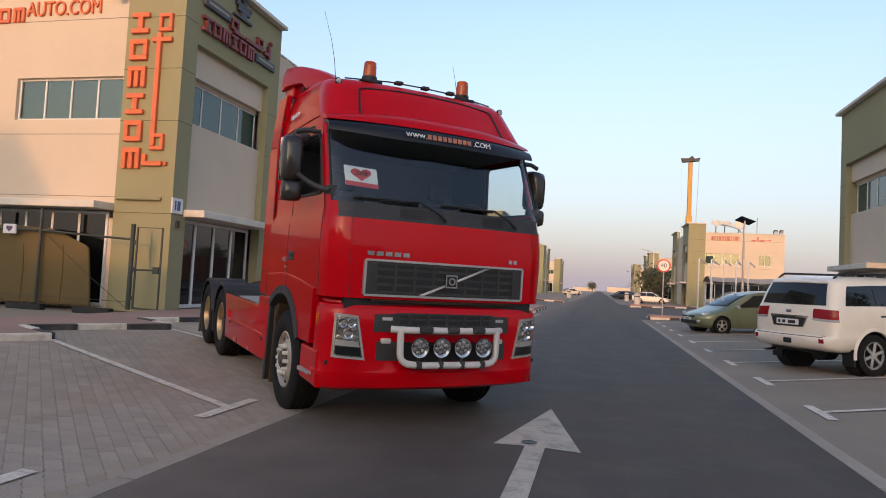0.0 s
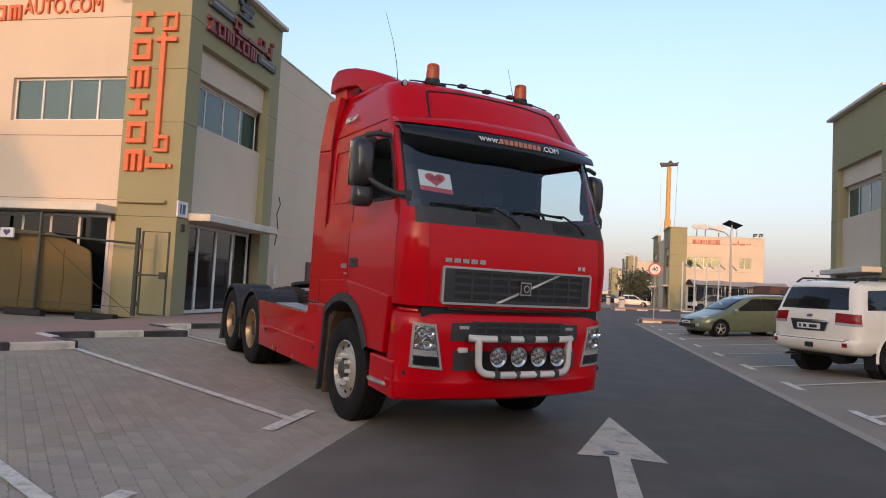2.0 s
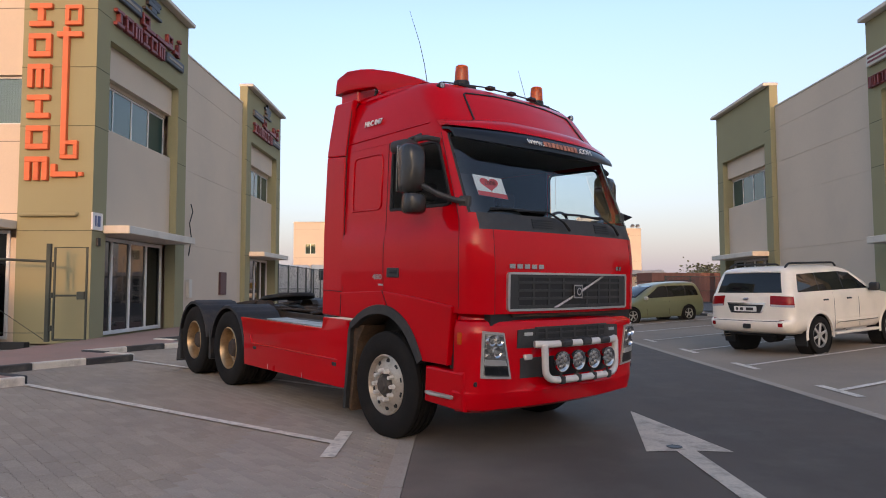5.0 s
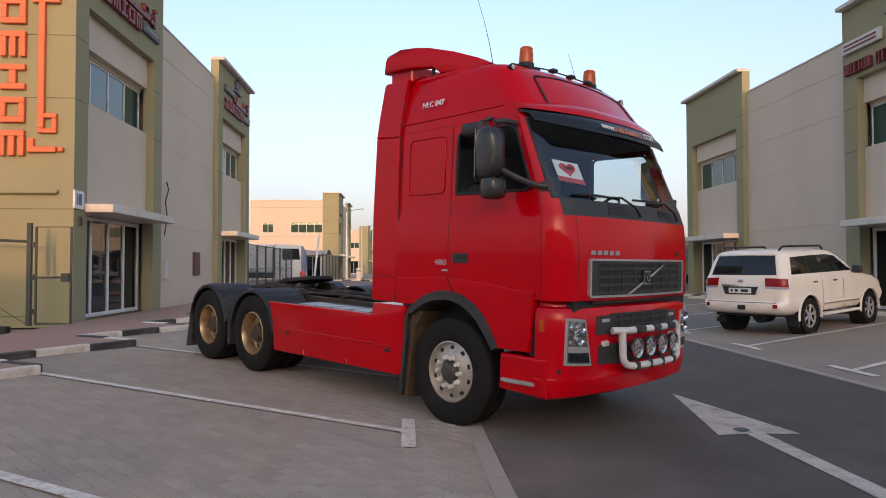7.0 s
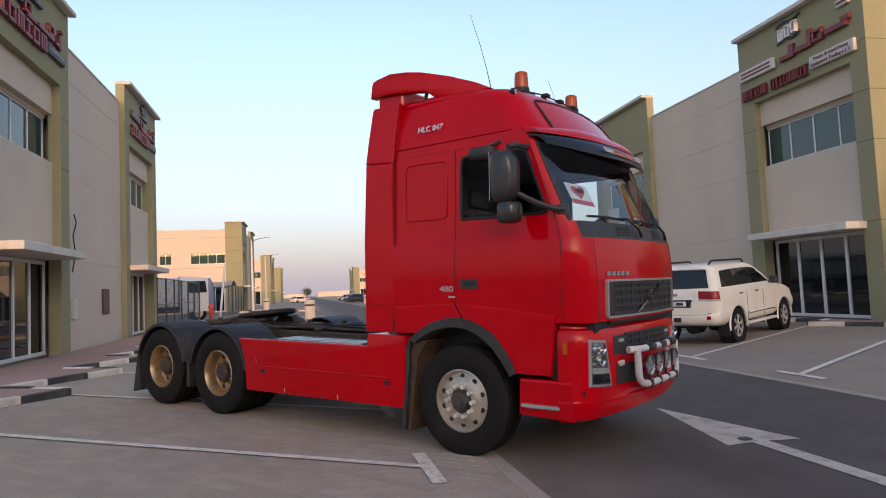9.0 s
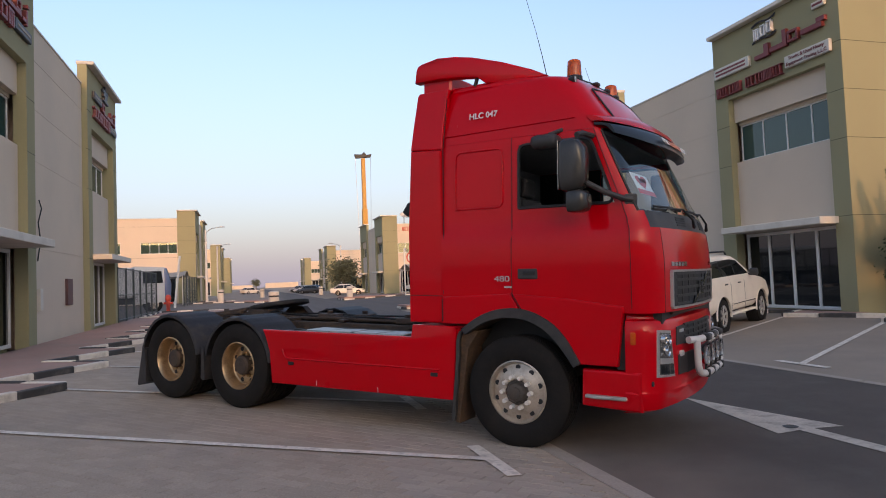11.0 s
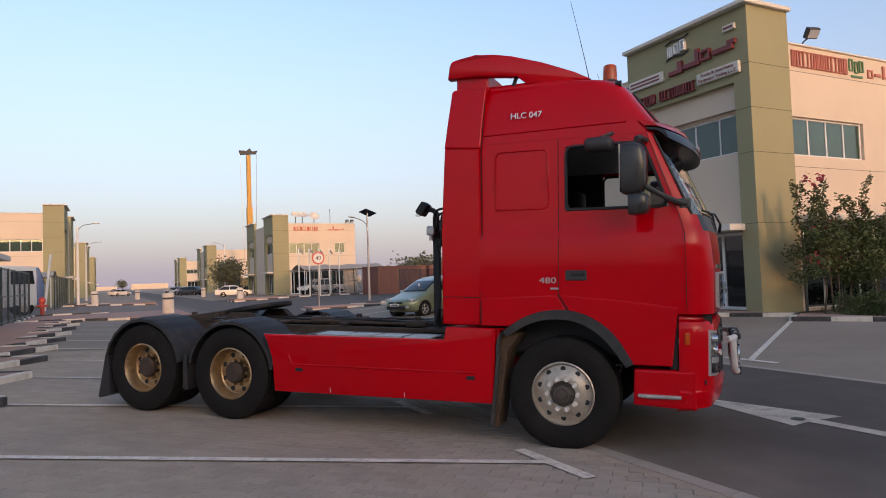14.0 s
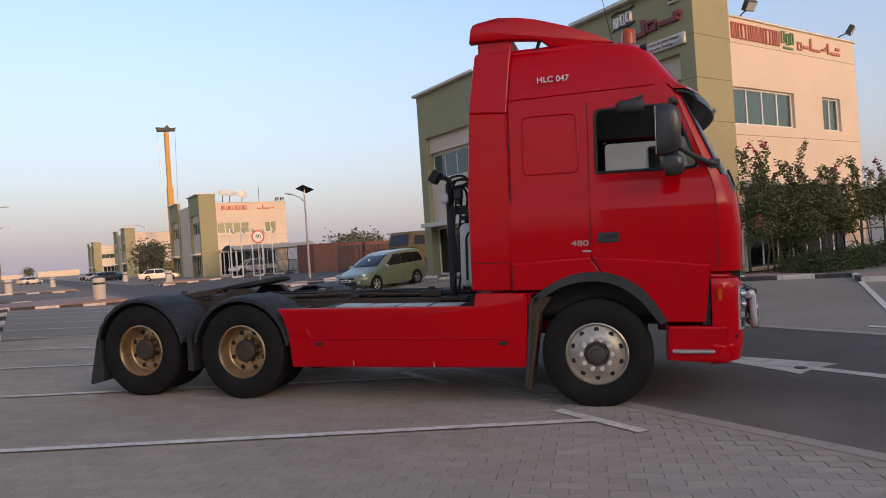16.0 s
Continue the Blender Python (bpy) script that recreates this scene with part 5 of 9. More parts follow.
# ---- wheels and chassis ----
def tyre_bm(x, y0, y1, z, r):
    """A tyre between y0 and y1 with grooved tread."""
    w = y1 - y0
    prof = [(r * 0.56, 0.02), (r * 0.60, 0.0), (r * 0.72, -0.012), (r * 0.86, -0.012), (r * 0.95, 0.004), (r * 0.988, 0.02)]
    for k in range(1, 5):
        c = w * k / 5
        prof += [(r, c - 0.010), (r - 0.014, c - 0.008), (r - 0.014, c + 0.008), (r, c + 0.010)]
    prof += [(r * 0.988, w - 0.02), (r * 0.95, w - 0.004), (r * 0.86, w + 0.012), (r * 0.72, w + 0.012), (r * 0.60, w), (r * 0.56, w - 0.02)]
    bm = bm_new()
    lathe(bm, [(a, y0 + b) for a, b in prof], "y", (x, 0, z), 56, True)
    return bm


def wheel(x, s, front):
    """One wheel, or a pair on a driven axle; s is -1 on the right."""
    r, zc = 0.538, (0.515 if front else 0.495)
    wh = thing("wheel", "steered wheel with silver steel rim" if front else "twin driven wheel with bronze dusty rim", "")
    wh.parent = truck
    part("tyre", tyre_bm(x, *sorted((s * 0.92, s * 1.215)), zc, r), M_RUBBER, wh, "worn black truck tyre", 35)
    if not front:
        part("tyre", tyre_bm(x, *sorted((s * 0.58, s * 0.875)), zc, r), M_RUBBER, wh, "", 35)
    mt = M_RIM if front else M_GOLD
    o = lambda a: s * a
    bm = bm_new()
    if front:
        prof = [(0.300, o(1.19)), (0.305, o(1.205)), (0.292, o(1.212)), (0.280, o(1.19)), (0.268, o(1.165)), (0.235, o(1.175)), (0.19, o(1.195)), (0.165, o(1.205)), (0.125, o(1.205)), (0.11, o(1.19)), (0.0, o(1.19))]
    else:
        prof = [(0.300, o(1.19)), (0.305, o(1.205)), (0.292, o(1.212)), (0.278, o(1.19)), (0.268, o(1.13)), (0.262, o(1.06)), (0.245, o(1.045)), (0.20, o(1.06)), (0.165, o(1.05)), (0.12, o(1.045)), (0.0, o(1.045))]
    lathe(bm, prof, "y", (x, 0, zc), 48, False, False)
    rim = part("rim", bm, mt, wh, "", 40)
    n = 10 if front else 8
    base = 1.172 if front else 1.054
    for k in range(n):
        a = 2 * math.pi * (k + 0.5) / n
        rr_, hr = (0.236, 0.025) if front else (0.213, 0.029)
        bm = bm_new()
        cyl(bm, (x + rr_ * math.cos(a), s * (base - 0.02), zc + rr_ * math.sin(a)), (x + rr_ * math.cos(a), s * (base + (0.008 if front else 0.006)), zc + rr_ * math.sin(a)), hr, seg=12)
        part("rim_hole", bm, M_BLACK, rim)
    for k in range(10):
        a = 2 * math.pi * k / 10
        yb = 1.200 if front else 1.045
        bm = bm_new()
        cyl(bm, (x + (0.146 if front else 0.155) * math.cos(a), s * yb, zc + 0.146 * math.sin(a)), (x + 0.146 * math.cos(a), s * (yb + 0.06), zc + 0.146 * math.sin(a)), 0.025, 0.019, 8)
        part("wheel_nut", bm, M_NUT if front else M_GOLD, rim)
    bm = bm_new()
    if front:
        lathe(bm, [(0.128, o(1.18)), (0.126, o(1.2075)), (0.108, o(1.2085)), (0.104, o(1.225)), (0.088, o(1.245)), (0.06, o(1.25)), (0.055, o(1.262)), (0.0, o(1.264))], "y", (x, 0, zc), 8)
    else:
        lathe(bm, [(0.128, o(1.03)), (0.125, o(1.14)), (0.10, o(1.165)), (0.0, o(1.17))], "y", (x, 0, zc), 20)
    part("hub", bm, M_HUB if front else M_RUST, wh, "dusty grey hub" if front else "dark greasy hub", 30)


for s in (-1, 1):
    wheel(0.0, s, True)
    wheel(-3.95, s, False)
    wheel(-5.32, s, False)

chassis = thing("chassis", "dirty dark steel ladder chassis", "")
chassis.parent = truck
for s in (-1, 1):
    bm = bm_new()
    prism(bm, [(-6.05, 0.78), (-6.05, 1.02), (-0.9, 1.02), (0.9, 0.95), (0.9, 0.70), (-0.9, 0.75)], "y", s * 0.36, s * 0.44, 0.008)
    part("frame_rail", bm, M_RUST, chassis)
for x in (-6.0, -5.0, -3.2, -2.4, -1.6):
    bm = bm_new()
    box(bm, (x - 0.06, -0.36, 0.80), (x + 0.06, 0.36, 0.98), 0.01)
    part("cross_member", bm, M_RUST, chassis)
for x in (0.0, -3.95, -5.32):
    bm = bm_new()
    cyl(bm, (x, -0.95, 0.515), (x, 0.95, 0.515), 0.075)
    if x < 0:
        lathe(bm, [(0.0, -0.26), (0.16, -0.2), (0.24, 0.0), (0.16, 0.2), (0.0, 0.26)], "x", (x, 0, 0.53), 16)
    part("axle", bm, M_RUST, chassis, "", 40)
for s in (-1, 1):
    bm = bm_new()
    tube(bm, [(-5.5, s * 0.52, 0.66), (-4.63, s * 0.52, 0.80), (-3.75, s * 0.52, 0.66)], 0.05, 8)
    part("leaf_spring", bm, M_RUST, chassis)
    # tank and battery boxes behind the skirts
    bm = bm_new()
    box(bm, (-3.05, s * 0.85 - 0.32, 0.40), (-1.3, s * 0.85 + 0.32, 0.98), 0.05, 2)
    part("fuel_tank", bm, M_RUST, chassis)
    # side skirt
    bm = bm_new()
    prism(bm, [(-3.45, 0.985), (-3.40, 0.90), (-3.33, 0.72), (-3.29, 0.34), (-0.69, 0.375), (-0.655, 1.03), (-0.655, 1.10), (-0.52, 1.125), (-1.19, 1.125), (-1.215, 0.995)], "y", s * 1.20, s * 1.25, 0.018, 3)
    sk = part("side_skirt", bm, M_RED, truck, "flat red side skirt with crease and scuffs", 22)
    bm = bm_new()
    tube(bm, rounded([(-3.10, s * 1.251, 0.76), (-3.05, s * 1.251, 0.655), (-0.85, s * 1.251, 0.672)], 0.05), 0.010, 6)
    part("skirt_crease", bm, M_RED, sk, "", 60)
    for x, z in ((-2.96, 0.60), (-0.92, 0.62)):
        bm = bm_new()
        box(bm, (x - 0.045, s * 1.251 - 0.008, z - 0.02), (x + 0.045, s * 1.251 + 0.004, z + 0.02), 0.008)
        part("skirt_latch", bm, M_BLACK, sk)
    for x in (-2.55, -1.65):
        bm = bm_new()
        tube(bm, [(x, s * 1.252, 0.37), (x - 0.006, s * 1.252, 0.425)], 0.003, 4)
        part("scuff", bm, M_PAPER, sk)
    bm = bm_new()
    box(bm, (-1.2, s * 1.02 - 0.2, 1.0), (-0.62, s * 1.02 + 0.2, 1.118), 0.01)
    part("skirt_shoulder", bm, M_RED, truck)
    # catwalk plates
    for k in range(4):
        bm = bm_new()
        x = -2.62 + k * 0.36
        obox(bm, pose(x, s * 1.02, 0.992, random.uniform(-1.5, 1.5), random.uniform(-1.5, 1.5), 0), (0.33, 0.30, 0.018), 0.004)
        part("tread_plate", bm, M_ALU, truck, "worn pale tread plate")
    # rear mudguards
    for x in (-3.95, -5.32):
        bm = bm_new()
        a0, a1 = (radians(8), radians(170)) if x > -4.5 else (radians(10), radians(178))
        rws = []
        for k in range(34):
            a = a0 + (a1 - a0) * k / 33
            rib = 0.011 * (k % 3 == 1)
            pr = [(0.585, 1.235), (0.615 + rib, 1.235), (0.632 + rib, 1.20), (0.632 + rib, 0.60), (0.612 + rib, 0.60), (0.612 + rib, 1.19)]
            rws.append([(x + rd * math.cos(a), s * y, 0.49 + rd * math.sin(a)) for rd, y in pr])
        loft(bm, rws, True, True)
        part("rear_mudguard", bm, M_GUARD, truck, "ribbed dark plastic mudguard", 40)
    bm = bm_new()
    prism(bm, [(-3.345, 0.62), (-3.31, 0.62), (-3.34, 0.95), (-3.40, 0.95)], "y", s * 0.62, s * 1.235, 0.006)
    part("guard_flap", bm, M_GUARD, truck)
    bm = bm_new()
    prism(bm, [(-4.62, 0.26), (-4.58, 0.27), (-4.60, 0.66), (-4.63, 0.72), (-4.66, 0.66), (-4.66, 0.28)], "y", s * 0.66, s * 1.22, 0.006)
    part("guard_flap", bm, M_GUARD, truck)
    bm = bm_new()
    prism(bm, [(-5.93, 0.62), (-6.04, 0.10), (-6.02, 0.08), (-5.84, 0.14), (-5.88, 0.62)], "y", s * 0.62, s * 1.235, 0.006)
    part("rear_mudflap", bm, M_GUARD, truck, "hanging black rubber mudflap")
# fifth wheel, tipped back
fw = thing("fifth_wheel", "greasy black coupling plate tipped on its mount", "")
fw.parent = truck
bm = bm_new()
pl = []
for i in range(26):
    a = radians(28 + 304 * i / 25)
    pl.append((0.43 * math.cos(a) * 1.02, 0.43 * math.sin(a)))
pl += [(0.12, -0.03), (0.12, 0.03)]
prism(bm, [(-x, y) for x, y in pl], "z", -0.03, 0.03, 0.012)
bm.transform(Matrix.Translation((-4.45, 0, 1.20)) @ Matrix.Rotation(radians(-9), 4, "Y"))
part("coupling_plate", bm, M_BLACK, fw, "", 40)
for s in (-1, 1):
    bm = bm_new()
    prism(bm, [(-4.75, 1.02), (-4.15, 1.02), (-4.32, 1.16), (-4.58, 1.16)], "y", s * 0.34, s * 0.46, 0.01)
    part("pedestal", bm, M_RUST, fw)
    bm = bm_new()
    prism(bm, [(-5.6, 1.03), (-4.8, 1.13), (-4.8, 1.09), (-5.6, 1.0)], "y", s * 0.30, s * 0.42, 0.006)
    part("ramp", bm, M_RUST, fw)
bm = bm_new()
box(bm, (-4.95, -0.42, 1.02), (-3.8, 0.42, 1.05), 0.006)
part("mount_plate", bm, M_RUST, fw)
bm = bm_new()
obox(bm, pose(-2.3, 0.15, 1.05, 0, -3, 0), (1.4, 0.62, 0.02), 0.005)
part("deck_plate", bm, M_RUST, truck, "dusty brown deck plate")
# line stand and work lamp behind the cab
stand = thing("hose_stand", "black stand with coiled air hoses and work lamp", "")
stand.parent = truck
bm = bm_new()
prism(bm, [(-1.70, 1.0), (-1.63, 1.0), (-1.635, 1.9), (-1.65, 2.34), (-1.69, 2.37), (-1.715, 2.33)], "y", -0.34, -0.26, 0.012)
part("stand_post", bm, M_BLACK, stand)
bm = bm_new()
box(bm, (-1.66, -0.36, 1.98), (-0.86, -0.26, 2.08), 0.012)
part("stand_arm", bm, M_BLACK, stand)
bm = bm_new()
box(bm, (-1.80, -0.48, 0.98), (-1.45, -0.12, 1.03), 0.01)
part("stand_foot", bm, M_RUST, stand)
bm = bm_new()
tube(bm, rounded([(-1.66, -0.30, 2.36), (-1.72, -0.31, 2.42), (-1.80, -0.33, 2.42)], 0.03), 0.03, 8)
part("lamp_arm", bm, M_BLACK, stand)
bm = bm_new()
obox(bm, pose(-1.83, -0.33, 2.43, 0, 35, 0), (0.11, 0.16, 0.16), 0.025, 2)
lamp = part("work_lamp", bm, M_BLACK, stand, "square black work lamp")
bm = bm_new()
obox(bm, pose(-1.877, -0.33, 2.397, 0, 35, 0), (0.012, 0.13, 0.13), 0.004, 2)
part("lamp_lens", bm, M_LAMPGL, lamp)
for k in range(5):
    bm = bm_new()
    x0, y0 = -1.60 + 0.055 * k, -0.40 + 0.05 * k
    tube(bm, rounded([(-1.64, -0.31, 2.06 + 0.05 * k), (x0 - 0.03, y0, 2.30 + 0.02 * k), (x0 + 0.03, y0, 2.20), (x0 - 0.02, y0 + 0.02, 1.75), (x0 + 0.02, y0 - 0.02, 1.40), (x0 - 0.06, y0 + 0.02, 1.06)], 0.06), 0.013 + 0.003 * (k % 2), 6)
    part("hanging_hose", bm, M_BLACK, stand)
for x, y, zt, n, ph in ((-1.50, -0.36, 1.96, 70, 1.0), (-1.42, -0.22, 1.92, 60, 2.0)):
    bm = bm_new()
    tube(bm, [(x + 0.042 * math.cos(k * 0.8 + ph), y + 0.042 * math.sin(k * 0.8 + ph), zt - k * 0.0095) for k in range(n)], 0.010, 5)
    part("coil_hose", bm, M_BLACK, stand)
for y0, x1, z0, z1 in ((-0.42, -1.34, 2.40, 2.02), (-0.34, -1.26, 2.36, 2.06), (-0.27, -1.40, 2.30, 1.80), (-0.20, -1.18, 2.38, 2.10), (-0.30, -1.46, 2.26, 1.62)):
    bm = bm_new()
    tube(bm, rounded([(-1.66, y0, 2.12), (-1.64, y0 - 0.03, z0), (-1.48, y0, z0 + 0.03), (x1, y0 + 0.03, z0 - 0.10), (x1 - 0.03, y0 + 0.04, z1), (x1 - 0.20, y0 + 0.03, z1 - 0.12)], 0.07), 0.015, 6)
    part("air_hose", bm, M_BLACK, stand)
for x, z in ((-1.70, 2.16), (-1.54, 2.2), (-1.30, 1.92)):
    bm = bm_new()
    box(bm, (x - 0.05, -0.45, z - 0.05), (x + 0.05, -0.36, z + 0.06), 0.02, 2)
    cyl(bm, (x, -0.41, z - 0.11), (x, -0.41, z - 0.04), 0.024)
    part("coupling", bm, M_CLAD if x > -1.6 else M_SILVER, stand, "air line coupling head")
bm = bm_new()
box(bm, (-1.53, -0.52, 1.14), (-0.98, -0.06, 1.87), 0.07, 3)
air = part("air_cleaner", bm, M_TUBE, truck, "pale grey upright air cleaner box", 40)
bm = bm_new()
tube(bm, rounded([(-1.44, -0.524, 1.22), (-1.44, -0.524, 1.72), (-1.38, -0.524, 1.78), (-1.05, -0.524, 1.78)], 0.05), 0.014, 6)
part("box_seal", bm, M_BLACK, air)
bm = bm_new()
box(bm, (-1.1, -0.9, 1.0), (-0.87, 0.9, 1.35), 0.02)
part("engine_block", bm, M_RUST, truck)
bm = bm_new()
box(bm, (-0.85, -0.9, 0.85), (0.85, 0.9, 1.22), 0.02)
part("underbody", bm, M_BLACK, truck)
# lines, valves and clutter along the chassis
for k, (y, z) in enumerate(((-0.30, 1.06), (-0.18, 1.08), (-0.05, 1.055), (0.22, 1.07))):
    bm = bm_new()
    tube(bm, [(-1.45 - 0.55 * i, y + 0.05 * math.sin(1.7 * i + k), z + 0.015 * math.cos(2.3 * i + k)) for i in range(6)], 0.014 if k % 2 else 0.02, 6)
    part("air_line", bm, M_BLACK if k % 2 else M_RUST, chassis)
for x, y, a, b, c in ((-3.35, -0.12, 0.30, 0.20, 0.09), (-3.0, 0.2, 0.20, 0.30, 0.07), (-5.55, -0.05, 0.24, 0.36, 0.06), (-1.95, -0.25, 0.26, 0.18, 0.08)):
    bm = bm_new()
    obox(bm, pose(x, y, 1.02 + c / 2, 0, 0, 12), (a, b, c), 0.02, 2)
    cyl(bm, (x, y, 1.0 + c), (x, y, 1.06 + c), 0.04)
    part("valve_block", bm, M_RUST, chassis, "grease-caked valve block")
for x, r_ in ((-5.0, 8), (-3.75, -5), (-2.9, 4)):
    bm = bm_new()
    obox(bm, pose(x, 0, 1.045, 0, 2, r_), (0.10, 0.92, 0.035), 0.008)
    part("cross_bar", bm, M_RUST, chassis)
bm = bm_new()
obox(bm, pose(-5.15, -0.32, 1.10, 3, -8, 9), (0.75, 0.12, 0.05), 0.01)
part("loose_bar", bm, M_RUST, fw)


# ---- signs on the buildings ----
M_ORANGE = paint("orange_sign", (0.72, 0.16, 0.055), 0.5, var=0.08, bump=0.05)
M_MAROON = paint("maroon_sign", (0.20, 0.035, 0.035), 0.5, var=0.1, bump=0.05)
M_SIGNRED = paint("red_sign", (0.60, 0.10, 0.07), 0.5, var=0.1, bump=0.05)
M_FADED = paint("faded_red_sign", (0.50, 0.17, 0.12), 0.6, var=0.14, bump=0.05)
M_PANELW = paint("sign_panel_cream", (0.62, 0.58, 0.50), 0.5, var=0.06, bump=0.02)
M_PANELD = paint("sign_panel_dark", (0.05, 0.052, 0.06), 0.5, var=0.1, bump=0.02)
M_BLUE = paint("number_blue", (0.05, 0.09, 0.22), 0.5, var=0.05, bump=0.0)
M_GREENLOGO = paint("green_sign", (0.10, 0.22, 0.09), 0.5, var=0.08, bump=0.02)


def sign_shapes(kind, w, h):
    """Plain shapes of about a letter's weight, as boxes (u0, v0, u1, v1) in a cell of w by h."""
    t = min(w, h) * 0.24
    if kind == 0:
        return [(0, 0, w, t), (0, h - t, w, h), (0, t, t, h - t), (w - t, t, w, h - t)]
    if kind == 1:
        return [(0, h - t, w, h), (0, 0, t, h - t), (w / 2 - t / 2, 0, w / 2 + t / 2, h - t), (w - t, 0, w, h - t)]
    if kind == 2:
        return [(0, 0, w, t), (0, h - t, w, h), (w * 0.36, t, w * 0.64, h - t)]
    if kind == 3:
        return [(0, h * 0.3, w, h * 0.3 + t), (w - t, h * 0.3, w, h * 0.8)]
    return [(0, 0, w, h)]


def sign_row(name, label, at, cells, depth, material, group=""):
    """A row of raised plain shapes; at(u, n, v) gives the place; cells: (u, v, w, h, kind)."""
    ob = thing(name, label, "sign", group=group)
    for n_, (u, v, w, h, kind) in enumerate(cells):
        bm = bm_new()
        dd = depth + 0.004 * (n_ % 3)
        for u0, v0, u1, v1 in sign_shapes(kind, w, h):
            a, b = at(u + u0, 0.0, v + v0), at(u + u1, dd, v + v1)
            box(bm, [min(p, q) for p, q in zip(a, b)], [max(p, q) for p, q in zip(a, b)], 0.01)
        bmesh.ops.remove_doubles(bm, verts=bm.verts, dist=0.0001)
        part("sign_shape", bm, material, ob)
    return ob


def panel_sign(name, label, at, w, h, depth, material, bars, bar_material):
    ob = thing(name, label, "sign")
    bm = bm_new()
    a, b = at(0, 0, 0), at(w, depth, h)
    box(bm, [min(p, q) for p, q in zip(a, b)], [max(p, q) for p, q in zip(a, b)], 0.03, 2)
    part("sign_panel", bm, material, ob)
    for u0, v0, u1, v1 in bars:
        bm = bm_new()
        a, b = at(u0, depth - 0.002, v0), at(u1, depth + 0.012, v1)
        box(bm, [min(p, q) for p, q in zip(a, b)], [max(p, q) for p, q in zip(a, b)])
        part("lettering_bar", bm, bar_material, ob)
    return ob


# tall orange sign on the sunlit pillar
at = lambda u, n, v: (-13.24 + u, YBL - n, v - 0.1)
sign_row("pillar_sign", "tall orange raised sign shapes on the olive pillar", at,
         [(0.10 - 0.0 * k, 8.02 - 0.76 * k, 0.56, 0.58, kind) for k, kind in enumerate((2, 0, 1, 2, 0, 1))] +
         [(0.98, 8.05, 0.42, 0.5, 0), (0.95, 4.85, 0.14, 3.15, 4), (0.80, 7.75, 0.62, 0.13, 4), (0.95, 4.74, 0.42, 0.45, 0), (0.74, 4.30, 0.62, 0.13, 4), (0.74, 4.42, 0.13, 0.2, 4), (1.42, 4.32, 0.1, 0.1, 4)], 0.10, M_ORANGE)
bm = bm_new()
tube(bm, rounded([(-13.22, YBL + 0.02, 3.29), (-13.22, YBL - 0.07, 3.29), (-11.87, YBL - 0.07, 3.29), (-11.87, YBL + 0.02, 3.34)], 0.03), 0.045, 8)
solid("wall_lamp", bm, M_OLIVE, "slim olive tube lamp on the pillar", "lamp")
# roof-edge lettering on the end wall
at = lambda u, n, v: (-21.0 + u, YBL + 0.06 - n, v)
sign_row("roof_sign", "row of orange raised sign shapes under the parapet", at, [(1.1 + 0.52 * k, 8.43, 0.40, 0.44, (0, 1, 0, 2)[k % 4]) for k in range(6)], 0.07, M_ORANGE)
sign = thing("roof_sign", "orange raised web lettering under the parapet", "sign")
word = text_part("lettering", "AUTO.COM", 0.60, M_ORANGE, sign, Matrix.Identity(4), 0.03)
xs = [v.co.x for v in word.data.vertices]
ys = [v.co.y for v in word.data.vertices]
word.matrix_basis = Matrix.Translation((-15.55, YBL + 0.026, 8.80)) @ Matrix.Rotation(radians(90), 4, "X") @ Matrix.Diagonal((2.55 / (max(xs) - min(xs)), 0.43 / (max(ys) - min(ys)), 1, 1)) @ Matrix.Translation((-(max(xs) + min(xs)) / 2, -(max(ys) + min(ys)) / 2, 0))
flood = thing("flood_lamp", "black flood lamp bracketed to the parapet", "lamp")
bm = bm_new()
obox(bm, pose(-13.52, YBL - 0.34, 9.06, 35, 0, 20), (0.22, 0.10, 0.34), 0.025, 2)
part("lamp_case", bm, M_BLACK, flood)
bm = bm_new()
tube(bm, [(-13.55, YBL + 0.07, 9.16), (-13.54, YBL - 0.18, 9.20), (-13.52, YBL - 0.32, 9.08)], 0.02, 6)
part("lamp_bracket", bm, M_BLACK, flood)
cam_ = thing("wall_camera", "small dark camera under the parapet", "camera")
bm = bm_new()
obox(bm, pose(-14.02, YBL - 0.06, 9.14, 20, 0, -30), (0.09, 0.20, 0.09), 0.02, 2)
tube(bm, [(-14.06, YBL + 0.07, 9.18), (-14.04, YBL - 0.04, 9.18)], 0.02, 6)
part("camera_case", bm, M_CLAD, cam_)
